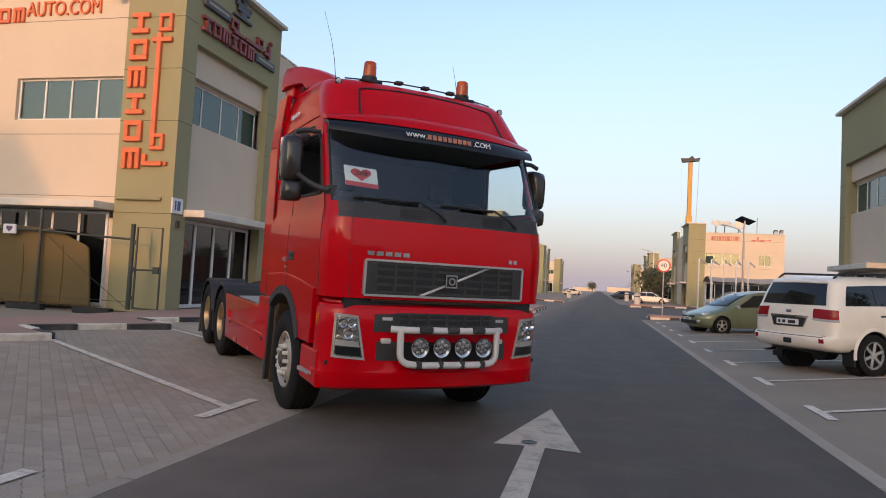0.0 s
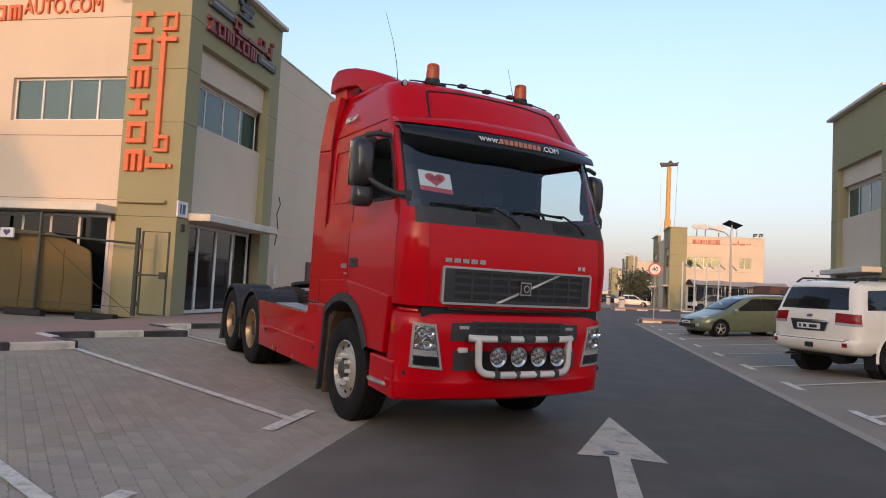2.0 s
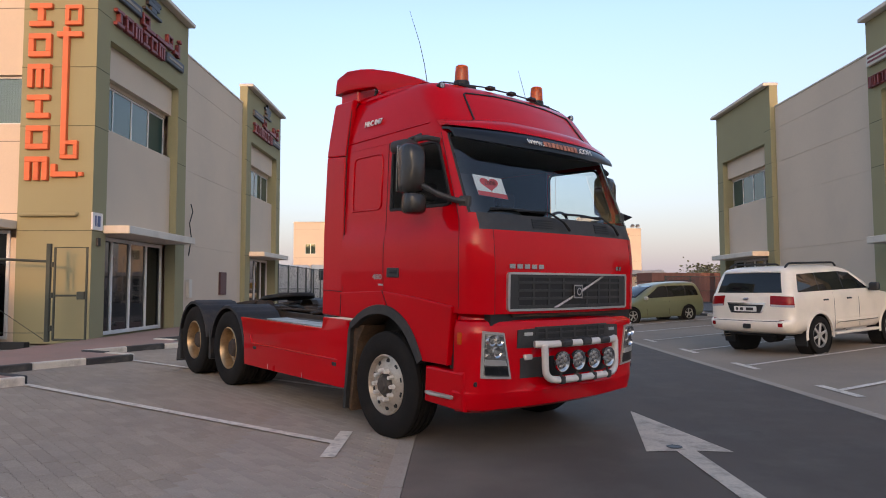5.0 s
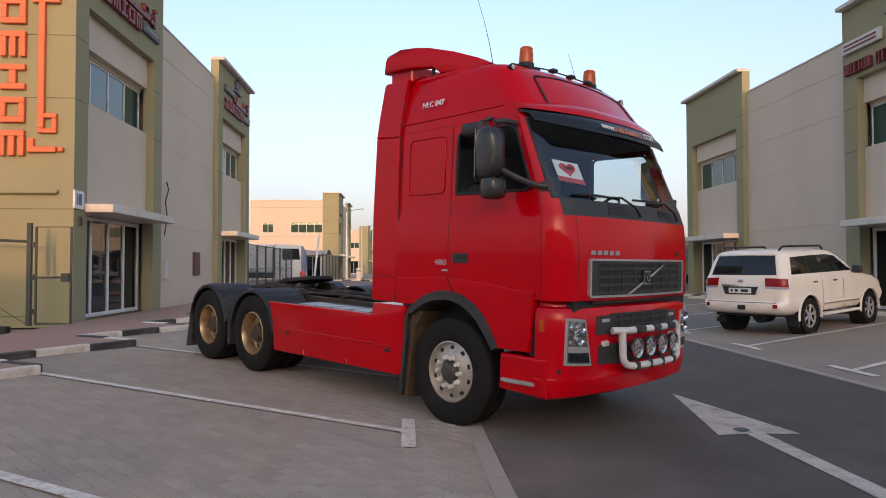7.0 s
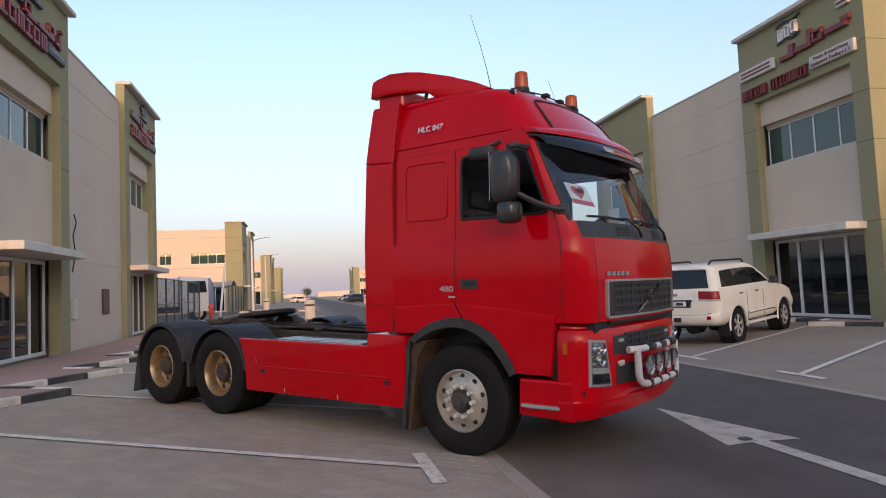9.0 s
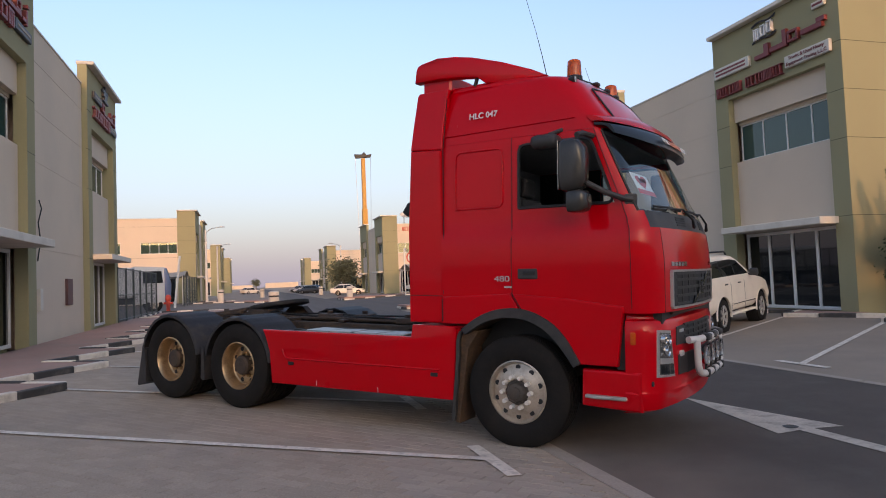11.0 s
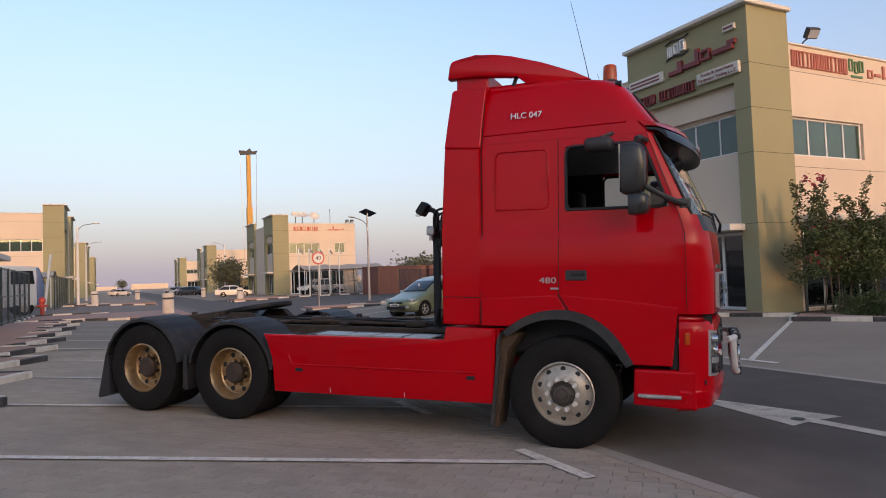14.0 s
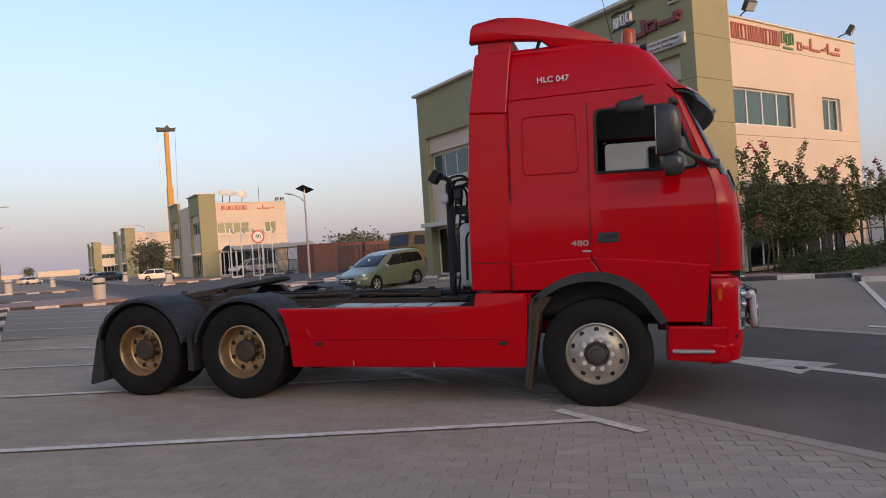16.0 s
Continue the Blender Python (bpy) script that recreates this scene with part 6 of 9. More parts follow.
# fascia signs of the left row
for yb in (YBL, YBL + 11.75):
    at = lambda u, n, v, yb=yb: (XL + n, yb + u, v)
    sign_row("fascia_sign", "row of dark maroon raised sign shapes", at, [(0.72 + 0.48 * k, 8.28, 0.39, 0.44, (2, 0, 1)[k % 3]) for k in range(6)], 0.12, M_MAROON)
    sign_row("fascia_sign", "dark raised sign shapes above the row", at, [(2.12, 8.86, 0.42, 0.34, 0), (2.3, 8.78, 0.6, 0.1, 4), (2.95, 8.78, 1.1, 0.12, 4), (3.72, 8.90, 0.35, 0.3, 0), (4.45, 8.72, 0.13, 0.42, 4), (4.55, 9.22, 0.14, 0.1, 4), (4.2, 8.78, 0.3, 0.11, 4)], 0.12, M_MAROON)
    sign_row("fascia_logo", "dark anvil-shaped emblem high on the fascia", at, [(2.45, 9.58, 0.7, 0.16, 4), (2.62, 9.44, 0.34, 0.14, 4), (2.25, 9.36, 1.05, 0.08, 4), (2.35, 9.74, 0.9, 0.12, 4), (2.7, 9.86, 0.2, 0.16, 4)], 0.1, M_PANELD)
    panel_sign("panel_sign", "dark blue-grey sign panel with a pale line", lambda u, n, v, at=at: at(3.68 + u, n, 8.38 + v), 1.28, 0.28, 0.10, M_PANELD, [(0.15, 0.11, 1.13, 0.18)], M_CONC)
    panel_sign("panel_sign", "dark blue-grey sign panel with a pale line", lambda u, n, v, at=at: at(0.74 + u, n, 9.0 + v), 1.35, 0.30, 0.10, M_PANELD, [(0.15, 0.11, 1.2, 0.19)], M_CONC)
# house number plate, as bars
panel_sign("number_plate", "white plate with two dark blue bars on the corner", lambda u, n, v: (XL + n, YBL - 0.02 + u, 2.93 + v), 0.46, 0.43, 0.02, M_PAPER, [(0.12, 0.09, 0.17, 0.35), (0.23, 0.09, 0.35, 0.35)], M_BLUE)
bm = bm_new()
box(bm, (XL - 0.01, YBL + 0.2, 2.55), (XL + 0.05, YBL + 0.34, 2.75), 0.015, 2)
solid("switch_box", bm, M_CLAD, "small dark switch box below the number plate", "switch")

# the right row: emblem, maroon sign shapes, cream panels
at = lambda u, n, v: (XR - n, YBR + 5.12 - u, v)
sign_row("fascia_sign", "row of maroon raised sign shapes along the fascia", at, [(0.20 + 0.197 * k, 7.42, 0.155, 0.34, (1, 0, 2, 2, 0, 1)[k % 6]) for k in range(15) if k != 6], 0.12, M_MAROON)
sign_row("fascia_sign", "maroon flowing sign shapes above the row", at, [(2.05, 8.15, 0.45, 0.14, 4), (2.45, 8.15, 0.2, 0.4, 4), (2.7, 8.2, 0.55, 0.15, 4), (3.2, 8.2, 0.16, 0.52, 4), (3.4, 8.25, 0.4, 0.35, 0), (3.9, 8.3, 0.75, 0.15, 4), (4.45, 8.45, 0.3, 0.14, 4)], 0.12, M_MAROON)
sign_row("fascia_logo", "black and white emblem with curved bars", at, [(2.05, 8.78, 0.22, 0.36, 1), (2.34, 8.82, 0.2, 0.36, 0), (2.60, 8.86, 0.2, 0.36, 0)], 0.12, M_PAPER)
bm = bm_new()
for z in (8.72, 9.25):
    tube(bm, [at(1.95 + 0.11 * k, 0.06, z + 0.05 * math.sin(k * 0.7) + 0.012 * k) for k in range(10)], 0.03, 6)
solid("emblem_stripes", bm, M_PANELD, "two black wavy stripes round the emblem", "sign")
pan = panel_sign("panel_sign", "cream sign panel with small red lettering lines", lambda u, n, v: at(0.14 + u, n, 8.08 + v), 1.65, 0.36, 0.12, M_PANELW, [(0.1, 0.21, 1.5, 0.27), (0.1, 0.09, 1.5, 0.15)], M_MAROON)
pan = panel_sign("panel_sign", "cream sign panel with dark red lettering", lambda u, n, v: at(3.24 + u, n, 7.52 + v), 1.61, 0.36, 0.12, M_PANELW, [], M_MAROON)
for txt, z in (("Trucks & Used Heavy", 7.775), ("Equipment Trading L.L.C", 7.615)):
    text_part("lettering", txt, 0.145, M_MAROON, pan, Matrix.Translation(at(3.24 + 0.805, 0.13, z)) @ Matrix.Rotation(radians(-90), 4, "Z") @ Matrix.Rotation(radians(90), 4, "X"), 0.006)
panel_sign("panel_sign", "small cream sign panel near the roof edge", lambda u, n, v: at(4.3 + u, n, 8.88 + v), 0.45, 0.2, 0.1, M_PANELW, [(0.05, 0.07, 0.4, 0.13)], M_MAROON)
at = lambda u, n, v: (XR + 1.95 + u, YBR + 0.06 - n, v)
sign_row("roof_sign", "row of red raised sign shapes under the parapet", at, [(0.05 + 0.235 * k, 7.85, 0.18, 0.52, (1, 0, 2, 2, 0, 1)[k % 6]) for k in range(12)], 0.06, M_FADED)
sign_row("roof_logo", "green and brown emblem under the parapet", at, [(2.95, 8.0, 0.22, 0.42, 0), (3.24, 7.95, 0.2, 0.4, 0), (3.5, 8.0, 0.22, 0.4, 0), (3.05, 7.8, 0.6, 0.08, 4)], 0.05, M_GREENLOGO)
sign_row("roof_sign", "flowing red sign shapes under the parapet", at, [(3.95, 7.85, 0.3, 0.3, 0), (4.35, 7.95, 0.35, 0.1, 4), (4.8, 7.9, 0.12, 0.45, 4), (5.0, 7.9, 0.5, 0.1, 4), (5.6, 7.9, 0.3, 0.3, 3), (6.0, 7.9, 0.1, 0.4, 4), (6.2, 7.9, 0.7, 0.11, 4), (6.6, 8.1, 0.3, 0.1, 4)], 0.05, M_FADED)


def flood_lamp(p, rot):
    ob = thing("flood_lamp", "grey square floodlight on the parapet", "lamp", pose(*p, 0, 0, rot), "parapet floodlights")
    bm = bm_new()
    obox(bm, pose(0, -0.35, 0.28, 35, 0, 0), (0.42, 0.18, 0.34), 0.03, 2)
    part("lamp_housing", bm, M_GREYFR, ob)
    bm = bm_new()
    obox(bm, pose(0, -0.438, 0.335 - 0.12, 35, 0, 0), (0.34, 0.012, 0.26), 0.004)
    part("lamp_glass", bm, M_CLEAR, ob)
    bm = bm_new()
    tube(bm, rounded([(0, 0.1, 0.0), (0, 0.05, 0.12), (0, -0.28, 0.2)], 0.06), 0.025, 6)
    part("lamp_arm", bm, M_GREYFR, ob)


flood_lamp((XR + 2.75, YBR + 0.1, 8.6), -15)
flood_lamp((XR + 9.1, YBR + 0.1, 8.6), 20)
# far right building: sign shapes and dishes
at = lambda u, n, v: (XR + 1.85 + u, 79.05 - n, v)
sign_row("roof_sign", "distant row of red sign shapes under the parapet", at, [(0.25 + 0.27 * k, 7.7, 0.2, 0.5, (1, 0, 2)[k % 3]) for k in range(11)] + [(4.4, 7.75, 0.5, 0.12, 4), (5.0, 7.75, 0.12, 0.5, 4), (5.2, 7.75, 0.6, 0.14, 4), (5.9, 7.75, 0.5, 0.3, 3)], 0.06, M_SIGNRED)
for dx, dy, r, tilt in ((3.2, 2.0, 0.55, 40), (4.3, 3.0, 0.75, 30), (5.9, 3.5, 0.6, 55)):
    ob = thing("satellite_dish", "pale satellite dish on the flat roof", "satellite dish", pose(XR - 0.35 + dx, 79.0 + dy, 8.6))
    bm = bm_new()
    prof = [(0.0, 0.0), (r * 0.5, r * 0.09), (r * 0.85, r * 0.26), (r, r * 0.36), (r * 0.98, r * 0.39), (r * 0.5, r * 0.12), (0.0, 0.03)]
    lathe(bm, prof, "z", (0, 0, 0), 20, False, False)
    bm.transform(Matrix.Translation((0, 0, 1.1)) @ Matrix.Rotation(radians(tilt), 4, "X"))
    part("dish", bm, M_CAP, ob, "", 40)
    bm = bm_new()
    cyl(bm, (0, 0.1, 0), (0, 0.02, 1.1), 0.05)
    part("dish_mast", bm, M_GREYFR, ob)
bm = bm_new()
cyl(bm, (XR + 7.3, 81.5, 8.5), (XR + 7.3, 81.5, 10.6), 0.03)
solid("roof_mast", bm, M_GREYFR, "thin grey mast on the flat roof", "mast")
for dx in (8.9, 9.5):
    flood_lamp((XR - 0.35 + dx, 79.15, 8.58), 10)

# fittings on the plain side wall of the left row
M_CABINET = paint("cabinet_paint", (0.12, 0.05, 0.045), 0.6, var=0.2, bump=0.05)
bm = bm_new()
box(bm, (XL - 0.22, YBL + 9.2, 1.28), (XL - 0.12, YBL + 9.86, 2.14), 0.015)
solid("meter_cabinet", bm, M_CABINET, "flat dull maroon-brown cabinet on the wall", "cabinet")
bm = bm_new()
box(bm, (XL - 0.22, YBL + 6.15, 1.2), (XL - 0.08, YBL + 6.4, 1.82), 0.015)
solid("meter_box", bm, M_CAP, "slim pale meter box on the wall", "cabinet")
bm = bm_new()
tube(bm, [(XL - 0.19, YBL + 6.3, 2.6), (XL - 0.12, YBL + 6.34, 3.2), (XL - 0.15, YBL + 6.24, 3.7), (XL - 0.09, YBL + 6.35, 4.1), (XL - 0.14, YBL + 6.3, 4.35)], 0.018, 5)
solid("loose_cable", bm, M_BLACK, "loose dark cable hanging up the wall", "cable")

# ---- front yard of the left building ----
M_GATE = paint("dark_green_steel", (0.05, 0.062, 0.052), 0.5, metal=0.3, var=0.15, bump=0.08, dirt=(0.12, 0.09, 0.06), dirt_amt=0.3)
M_OCHRE = paint("ochre_canvas", (0.125, 0.088, 0.032), 0.9, var=0.1, scale=0.8, fine=60, bump=0.2, dirt=(0.17, 0.12, 0.05), dirt_amt=0.4)
gate = thing("yard_gate", "narrow dark green steel yard gate, shut", "gate", pose(-12.05, YBL - 0.75, 0.3))
bm = bm_new()
tube(bm, [(0.14, 0, 0.05), (0.14, 0, 2.15), (0.88, 0, 2.15), (0.88, 0, 0.05), (0.14, 0, 0.05)], 0.028, 8)
tube(bm, [(0.14, 0, 1.05), (0.88, 0, 1.05)], 0.022, 8)
part("gate_frame", bm, M_GATE, gate)
bm = bm_new()
box(bm, (-0.05, -0.04, 0.0), (0.05, 0.04, 2.24), 0.008)
part("gate_post", bm, M_GATE, gate)
bm = bm_new()
box(bm, (0.68, -0.05, 0.96), (0.86, 0.05, 1.14), 0.01)
part("latch_box", bm, M_GATE, gate)
for z in (0.25, 1.0, 1.7):
    bm = bm_new()
    cyl(bm, (0.08, -0.01, z), (0.08, -0.01, z + 0.12), 0.03)
    part("hinge", bm, M_GATE, gate)
fence = thing("yard_fence", "dark green tube fence with top rail and wire", "fence")
for x in (-14.95, -17.4, -19.9):
    bm = bm_new()
    cyl(bm, (x, YBL - 0.75, 0.28), (x, YBL - 0.75, 2.87), 0.045)
    part("fence_post", bm, M_GATE, fence)
bm = bm_new()
tube(bm, [(-12.05, YBL - 0.75, 2.13), (-14.95, YBL - 0.75, 2.28), (-19.9, YBL - 0.75, 2.34)], 0.03, 8)
part("top_rail", bm, M_GATE, fence)
bm = bm_new()
tube(bm, [(-14.95, YBL - 0.75, 2.3), (-13.5, YBL - 0.75, 1.25), (-12.05, YBL - 0.75, 0.3)], 0.008, 5)
tube(bm, [(-19.9, YBL - 0.75, 0.55), (-12.05, YBL - 0.75, 0.5)], 0.008, 5)
part("fence_wire", bm, M_GATE, fence)
bm = bm_new()
prism(bm, [(-20.5, 0.3), (-13.36, 0.3), (-13.42, 1.1), (-13.52, 1.86), (-13.62, 1.94), (-14.2, 2.16), (-14.75, 2.35), (-15.9, 2.4), (-20.5, 2.4)], "y", YBL - 0.62, YBL - 0.55, 0.02)
screen = thing("yard_screen", "ochre canvas screen hung behind the fence", "screen")
part("canvas", bm, M_OCHRE, screen)
for x in (-19.2, -17.4, -15.6, -14.3):
    bm = bm_new()
    tube(bm, [(x, YBL - 0.628, 0.32), (x + 0.04, YBL - 0.63, 1.2), (x, YBL - 0.628, 1.9)], 0.012, 6)
    part("canvas_seam", bm, M_OCHRE, screen)
bm = bm_new()
tube(bm, [(-20.4, YBL - 0.632, 0.36), (-13.42, YBL - 0.632, 0.36)], 0.016, 6)
part("canvas_hem", bm, M_OCHRE, screen)
bm = bm_new()
box(bm, (-0.21, -0.02, -0.13), (0.21, 0.02, 0.13), 0.004)
card = thing("notice_card", "white notice card with purple heart on the fence", "notice", pose(-15.92, YBL - 0.80, 2.29))
part("card_face", bm, M_PAPER, card)
bm = bm_new()
prism(bm, [(0.011 * 16 * math.sin(t) ** 3 * 0.62, 0.006 * (13 * math.cos(t) - 5 * math.cos(2 * t) - 2 * math.cos(3 * t) - math.cos(4 * t)) + 0.01) for t in [2 * math.pi * i / 24 for i in range(24)]], "y", -0.026, -0.019)
part("heart", bm, paint("faded_purple", (0.14, 0.07, 0.16), 0.7, var=0.1, bump=0.0), card, "faded purple heart")
for x0 in (-15.5, -13.4):
    bm = bm_new()
    box(bm, (x0, YBL - 1.15, 0.16), (x0 + 1.1, YBL - 0.95, 0.32), 0.02, 2)
    solid("wheel_stop", bm, M_BLACK, "black rubber wheel stop on the paving", "wheel stop", group="wheel stops")


# ---- parked vehicles ----
M_PEARL = paint("pearl_white_paint", (0.86, 0.765, 0.645), 0.3, var=0.03, scale=1, bump=0.005, coat=0.5, dirt=(0.5, 0.44, 0.36), dirt_amt=0.25)
M_CARGREEN = paint("sage_green_metallic", (0.20, 0.225, 0.135), 0.35, metal=0.35, var=0.04, bump=0.004, coat=0.5)
M_CARBLACK = paint("black_car_paint", (0.02, 0.02, 0.022), 0.3, var=0.04, bump=0.004, coat=0.5)
M_CARSILV = paint("silver_car_paint", (0.45, 0.44, 0.42), 0.35, metal=0.3, var=0.04, bump=0.004, coat=0.4)
M_CARGL = glass("dark_car_glass", body=(0.010, 0.012, 0.013), rough=0.02)
M_TAIL = paint("red_tail_lens", (0.26, 0.0015, 0.003), 0.2, var=0.2, scale=20, fine=80, bump=0.03, coat=0.15, spec=0.2)
M_ALLOY = paint("alloy_wheel", (0.62, 0.60, 0.56), 0.35, metal=0.6, var=0.06, bump=0.02)


def plate3(pts, out, name, material, parent, label=""):
    """A thin plate over a flat outline of 3D points, standing out by the vector out."""
    bm = bm_new()
    o = Vector(out)
    lo, hi = [bm.verts.new(Vector(p) - o) for p in pts], [bm.verts.new(Vector(p) + o) for p in pts]
    n = len(pts)
    bm.faces.new(hi)
    bm.faces.new(lo[::-1])
    for i in range(n):
        bm.faces.new((lo[i], lo[(i + 1) % n], hi[(i + 1) % n], hi[i]))
    bmesh.ops.recalc_face_normals(bm, faces=bm.faces)
    return part(name, bm, material, parent, label)


def car_wheel(parent, x, s, w, r, spokes=5, track=0.03, low=0.26, lip=None):
    wh = thing("wheel", "", "")
    wh.parent = parent
    y0, y1 = sorted((s * (w - 0.235 + track), s * (w - 0.01 + track)))
    bm = bm_new()
    prof = [(r * 0.66, y0 + 0.01), (r * 0.85, y0 - 0.005), (r * 0.97, y0 + 0.01), (r, y0 + 0.04), (r, y1 - 0.04), (r * 0.97, y1 - 0.01), (r * 0.85, y1 + 0.005), (r * 0.66, y1 - 0.01)]
    lathe(bm, prof, "y", (x, 0, r), 32, True)
    part("tyre", bm, M_RUBBER, wh, "", 40)
    bm = bm_new()
    yo = s * (w - 0.03 + track)
    lathe(bm, [(r * 0.68, yo), (r * 0.63, yo + s * 0.008), (r * 0.60, yo - s * 0.02), (r * 0.58, yo - s * 0.09), (0.0, yo - s * 0.09)], "y", (x, 0, r), 32, False, False)
    part("rim", bm, M_BLACK, wh, "", 40)
    bm = bm_new()
    lathe(bm, [(r * 0.69, yo - s * 0.01), (r * 0.68, yo + s * 0.006), (r * 0.60, yo + s * 0.006), (r * 0.59, yo - s * 0.03)], "y", (x, 0, r), 32, False, False)
    for k in range(spokes):
        a = 2 * math.pi * k / spokes + 0.3
        c, q = math.cos(a), math.sin(a)
        t = r * 0.13
        m = Matrix.Translation((x + c * r * 0.33, yo - s * 0.012, r + q * r * 0.33)) @ Matrix.Rotation(-a, 4, "Y")
        obox(bm, m, (r * 0.58, 0.03, t), 0.006)
    lathe(bm, [(r * 0.17, yo - s * 0.03), (r * 0.16, yo + s * 0.008), (0.0, yo + s * 0.012)], "y", (x, 0, r), 16)
    part("spokes", bm, M_ALLOY, wh, "", 40)
    rr2, n = r * 1.16, 22
    bm = bm_new()
    if lip:
        lathe(bm, [(rr2 - 0.004, s * (w - 0.012)), (rr2 - 0.004, s * (w - 0.30)), (0.0, s * (w - 0.30))], "y", (x, 0, r), 32, False, False)
        part("wheel_arch", bm, M_BLACK, parent)
        if low > 0.4:
            bm = bm_new()
            arc = [math.radians(-8 + 196 * i / 28) for i in range(29)]
            loft(bm, [[(x + q * math.cos(a), s * y, r + q * math.sin(a)) for q, y in ((rr2 - 0.006, w - 0.03), (rr2 - 0.004, w + 0.018), (rr2 + 0.03, w + 0.024), (rr2 + 0.065, w + 0.004))] for a in arc])
            part("arch_flare", bm, M_PEARL, parent, "", 50)
        return
    a0 = math.asin(max(-0.9, min(0.9, (low - r) / rr2)))
    arc = [(x + rr2 * math.cos(a0 + (math.pi - 2 * a0) * i / n), r + rr2 * math.sin(a0 + (math.pi - 2 * a0) * i / n)) for i in range(n + 1)]
    prism(bm, arc, "y", s * (w - 0.30), s * (w + 0.006))
    part("wheel_arch", bm, M_BLACK, parent)


def cut_arches(body, xs, w, r):
    """Opens the wheel arches in a closed body shell."""
    bm = bm_new()
    for x in xs:
        for s in (-1, 1):
            cyl(bm, (x, s * (w - 0.31), r), (x, s * (w + 0.3), r), r * 1.16, seg=40)
    bmesh.ops.recalc_face_normals(bm, faces=bm.faces)
    tool = bpy.data.objects.new("arch_tool", finish(bm, "arch_tool", M_BLACK))
    scene.collection.objects.link(tool)
    bpy.context.view_layer.update()
    tool.matrix_world = body.matrix_world.copy()
    mod = body.modifiers.new("arches", "BOOLEAN")
    mod.operation, mod.solver, mod.object = "DIFFERENCE", "EXACT", tool
    bpy.context.view_layer.update()
    me = bpy.data.meshes.new_from_object(body.evaluated_get(bpy.context.evaluated_depsgraph_get()))
    body.modifiers.clear()
    body.data = me
    bpy.data.objects.remove(tool)
    me.set_sharp_from_angle(angle=radians(42))


def car_shell(parent, stations, material, name="body", label=""):
    """The lower body, skinned over stations (x, low z, shoulder z, half width low, half width at shoulder)."""
    bm = bm_new()
    rws = []
    for x, zb, zs, wl, ws in stations:
        h = zs - zb
        half = [(0.0, zb), (wl * 0.80, zb), (wl * 0.97, zb + h * 0.08), (wl, zb + h * 0.25), (wl * 1.0 + (ws - wl) * 0.3, zb + h * 0.55), (ws, zb + h * 0.80), (ws * 0.985, zb + h * 0.93), (ws * 0.93, zs), (ws * 0.5, zs + 0.015), (0.0, zs + 0.02)]
        rws.append([(x, y, z) for y, z in half] + [(x, -y, z) for y, z in half[-2:0:-1]])
    loft(bm, rws, True, True)
    return part(name, bm, material, parent, label, 38)


def cabin(parent, belt, roof, xs, wb, wr, material, splits, pillar=0.05, name="cabin"):
    """The glasshouse. xs: front foot, front top, rear top, rear foot; splits: where the side glass is parted."""
    x0, x1, x2, x3 = xs
    bm = bm_new()
    rws = []
    for x, z, w in ((x0, belt, wb), (x0 + (x1 - x0) * 0.5, belt + (roof - belt) * 0.56, wb + (wr - wb) * 0.5), (x1 + (x0 - x1) * 0.12, roof - 0.05, wr), (x1 + (x2 - x1) * 0.15, roof - 0.005, wr), ((x1 + x2) / 2, roof + 0.01, wr), (x2 + (x1 - x2) * 0.1, roof - 0.005, wr), (x2, roof - 0.03, wr), (x2 + (x3 - x2) * 0.5, belt + (roof - belt) * 0.52, wb + (wr - wb) * 0.5), (x3, belt, wb)):
        half = [(wb, belt - 0.03), (wb + (w - wb) * 0.5, belt + (z - belt) * 0.5), (w, max(belt, z - 0.04)), (w * 0.90, z), (w * 0.45, z + 0.025), (0, z + 0.03)]
        rws.append([(x, y, zz) for y, zz in half] + [(x, -y, zz) for y, zz in half[-2::-1]])
    loft(bm, rws, False, False)
    ob = part(name, bm, material, parent, "", 35)
    zt, zl = roof - 0.10, belt + 0.02
    ft, fl = (zt - belt) / (roof - belt), (zl - belt) / (roof - belt)
    yw = lambda f: wb + (wr - wb) * f
    xf = lambda f: x0 + (x1 - x0) * f
    xr = lambda f: x3 + (x2 - x3) * f
    for s in (-1, 1):
        n = (0, s * 0.012, 0.003)
        cuts = [None] + list(splits) + [None]
        for a, b in zip(cuts, cuts[1:]):
            fa = lambda f: xf(f) - pillar * 1.7 if a is None else a - pillar / 2
            fb = lambda f: xr(f) + pillar * 1.7 if b is None else b + pillar / 2
            pts = [(fa(fl), s * yw(fl), zl), (fa(ft), s * yw(ft), zt), (fb(ft), s * yw(ft), zt), (fb(fl), s * yw(fl), zl)]
            plate3(pts, n, "side_glass", M_CARGL, ob)
    f0, f1 = 0.06, 0.92
    for fun, sgn, nm in ((xf, 1, "windscreen"), (xr, -1, "rear_window")):
        xa, xb = fun(f0), fun(f1)
        za, zb2 = belt + (roof - belt) * f0, belt + (roof - belt) * f1
        nn = Vector((zb2 - za, 0, xa - xb)).normalized() * (0.03 * 1)
        if sgn < 0:
            nn = Vector((-(zb2 - za), 0, xb - xa)).normalized() * 0.03
        plate3([(xa, yw(f0) * 0.90, za), (xa, -yw(f0) * 0.90, za), (xb, -yw(f1) * 0.86, zb2), (xb, yw(f1) * 0.86, zb2)], nn, nm, M_CARGL, ob)
    return ob


def small(parent, name, lo, hi, material, bev=0.012, label="", seg=2):
    bm = bm_new()
    box(bm, lo, hi, bev, seg)
    return part(name, bm, material, parent, label)


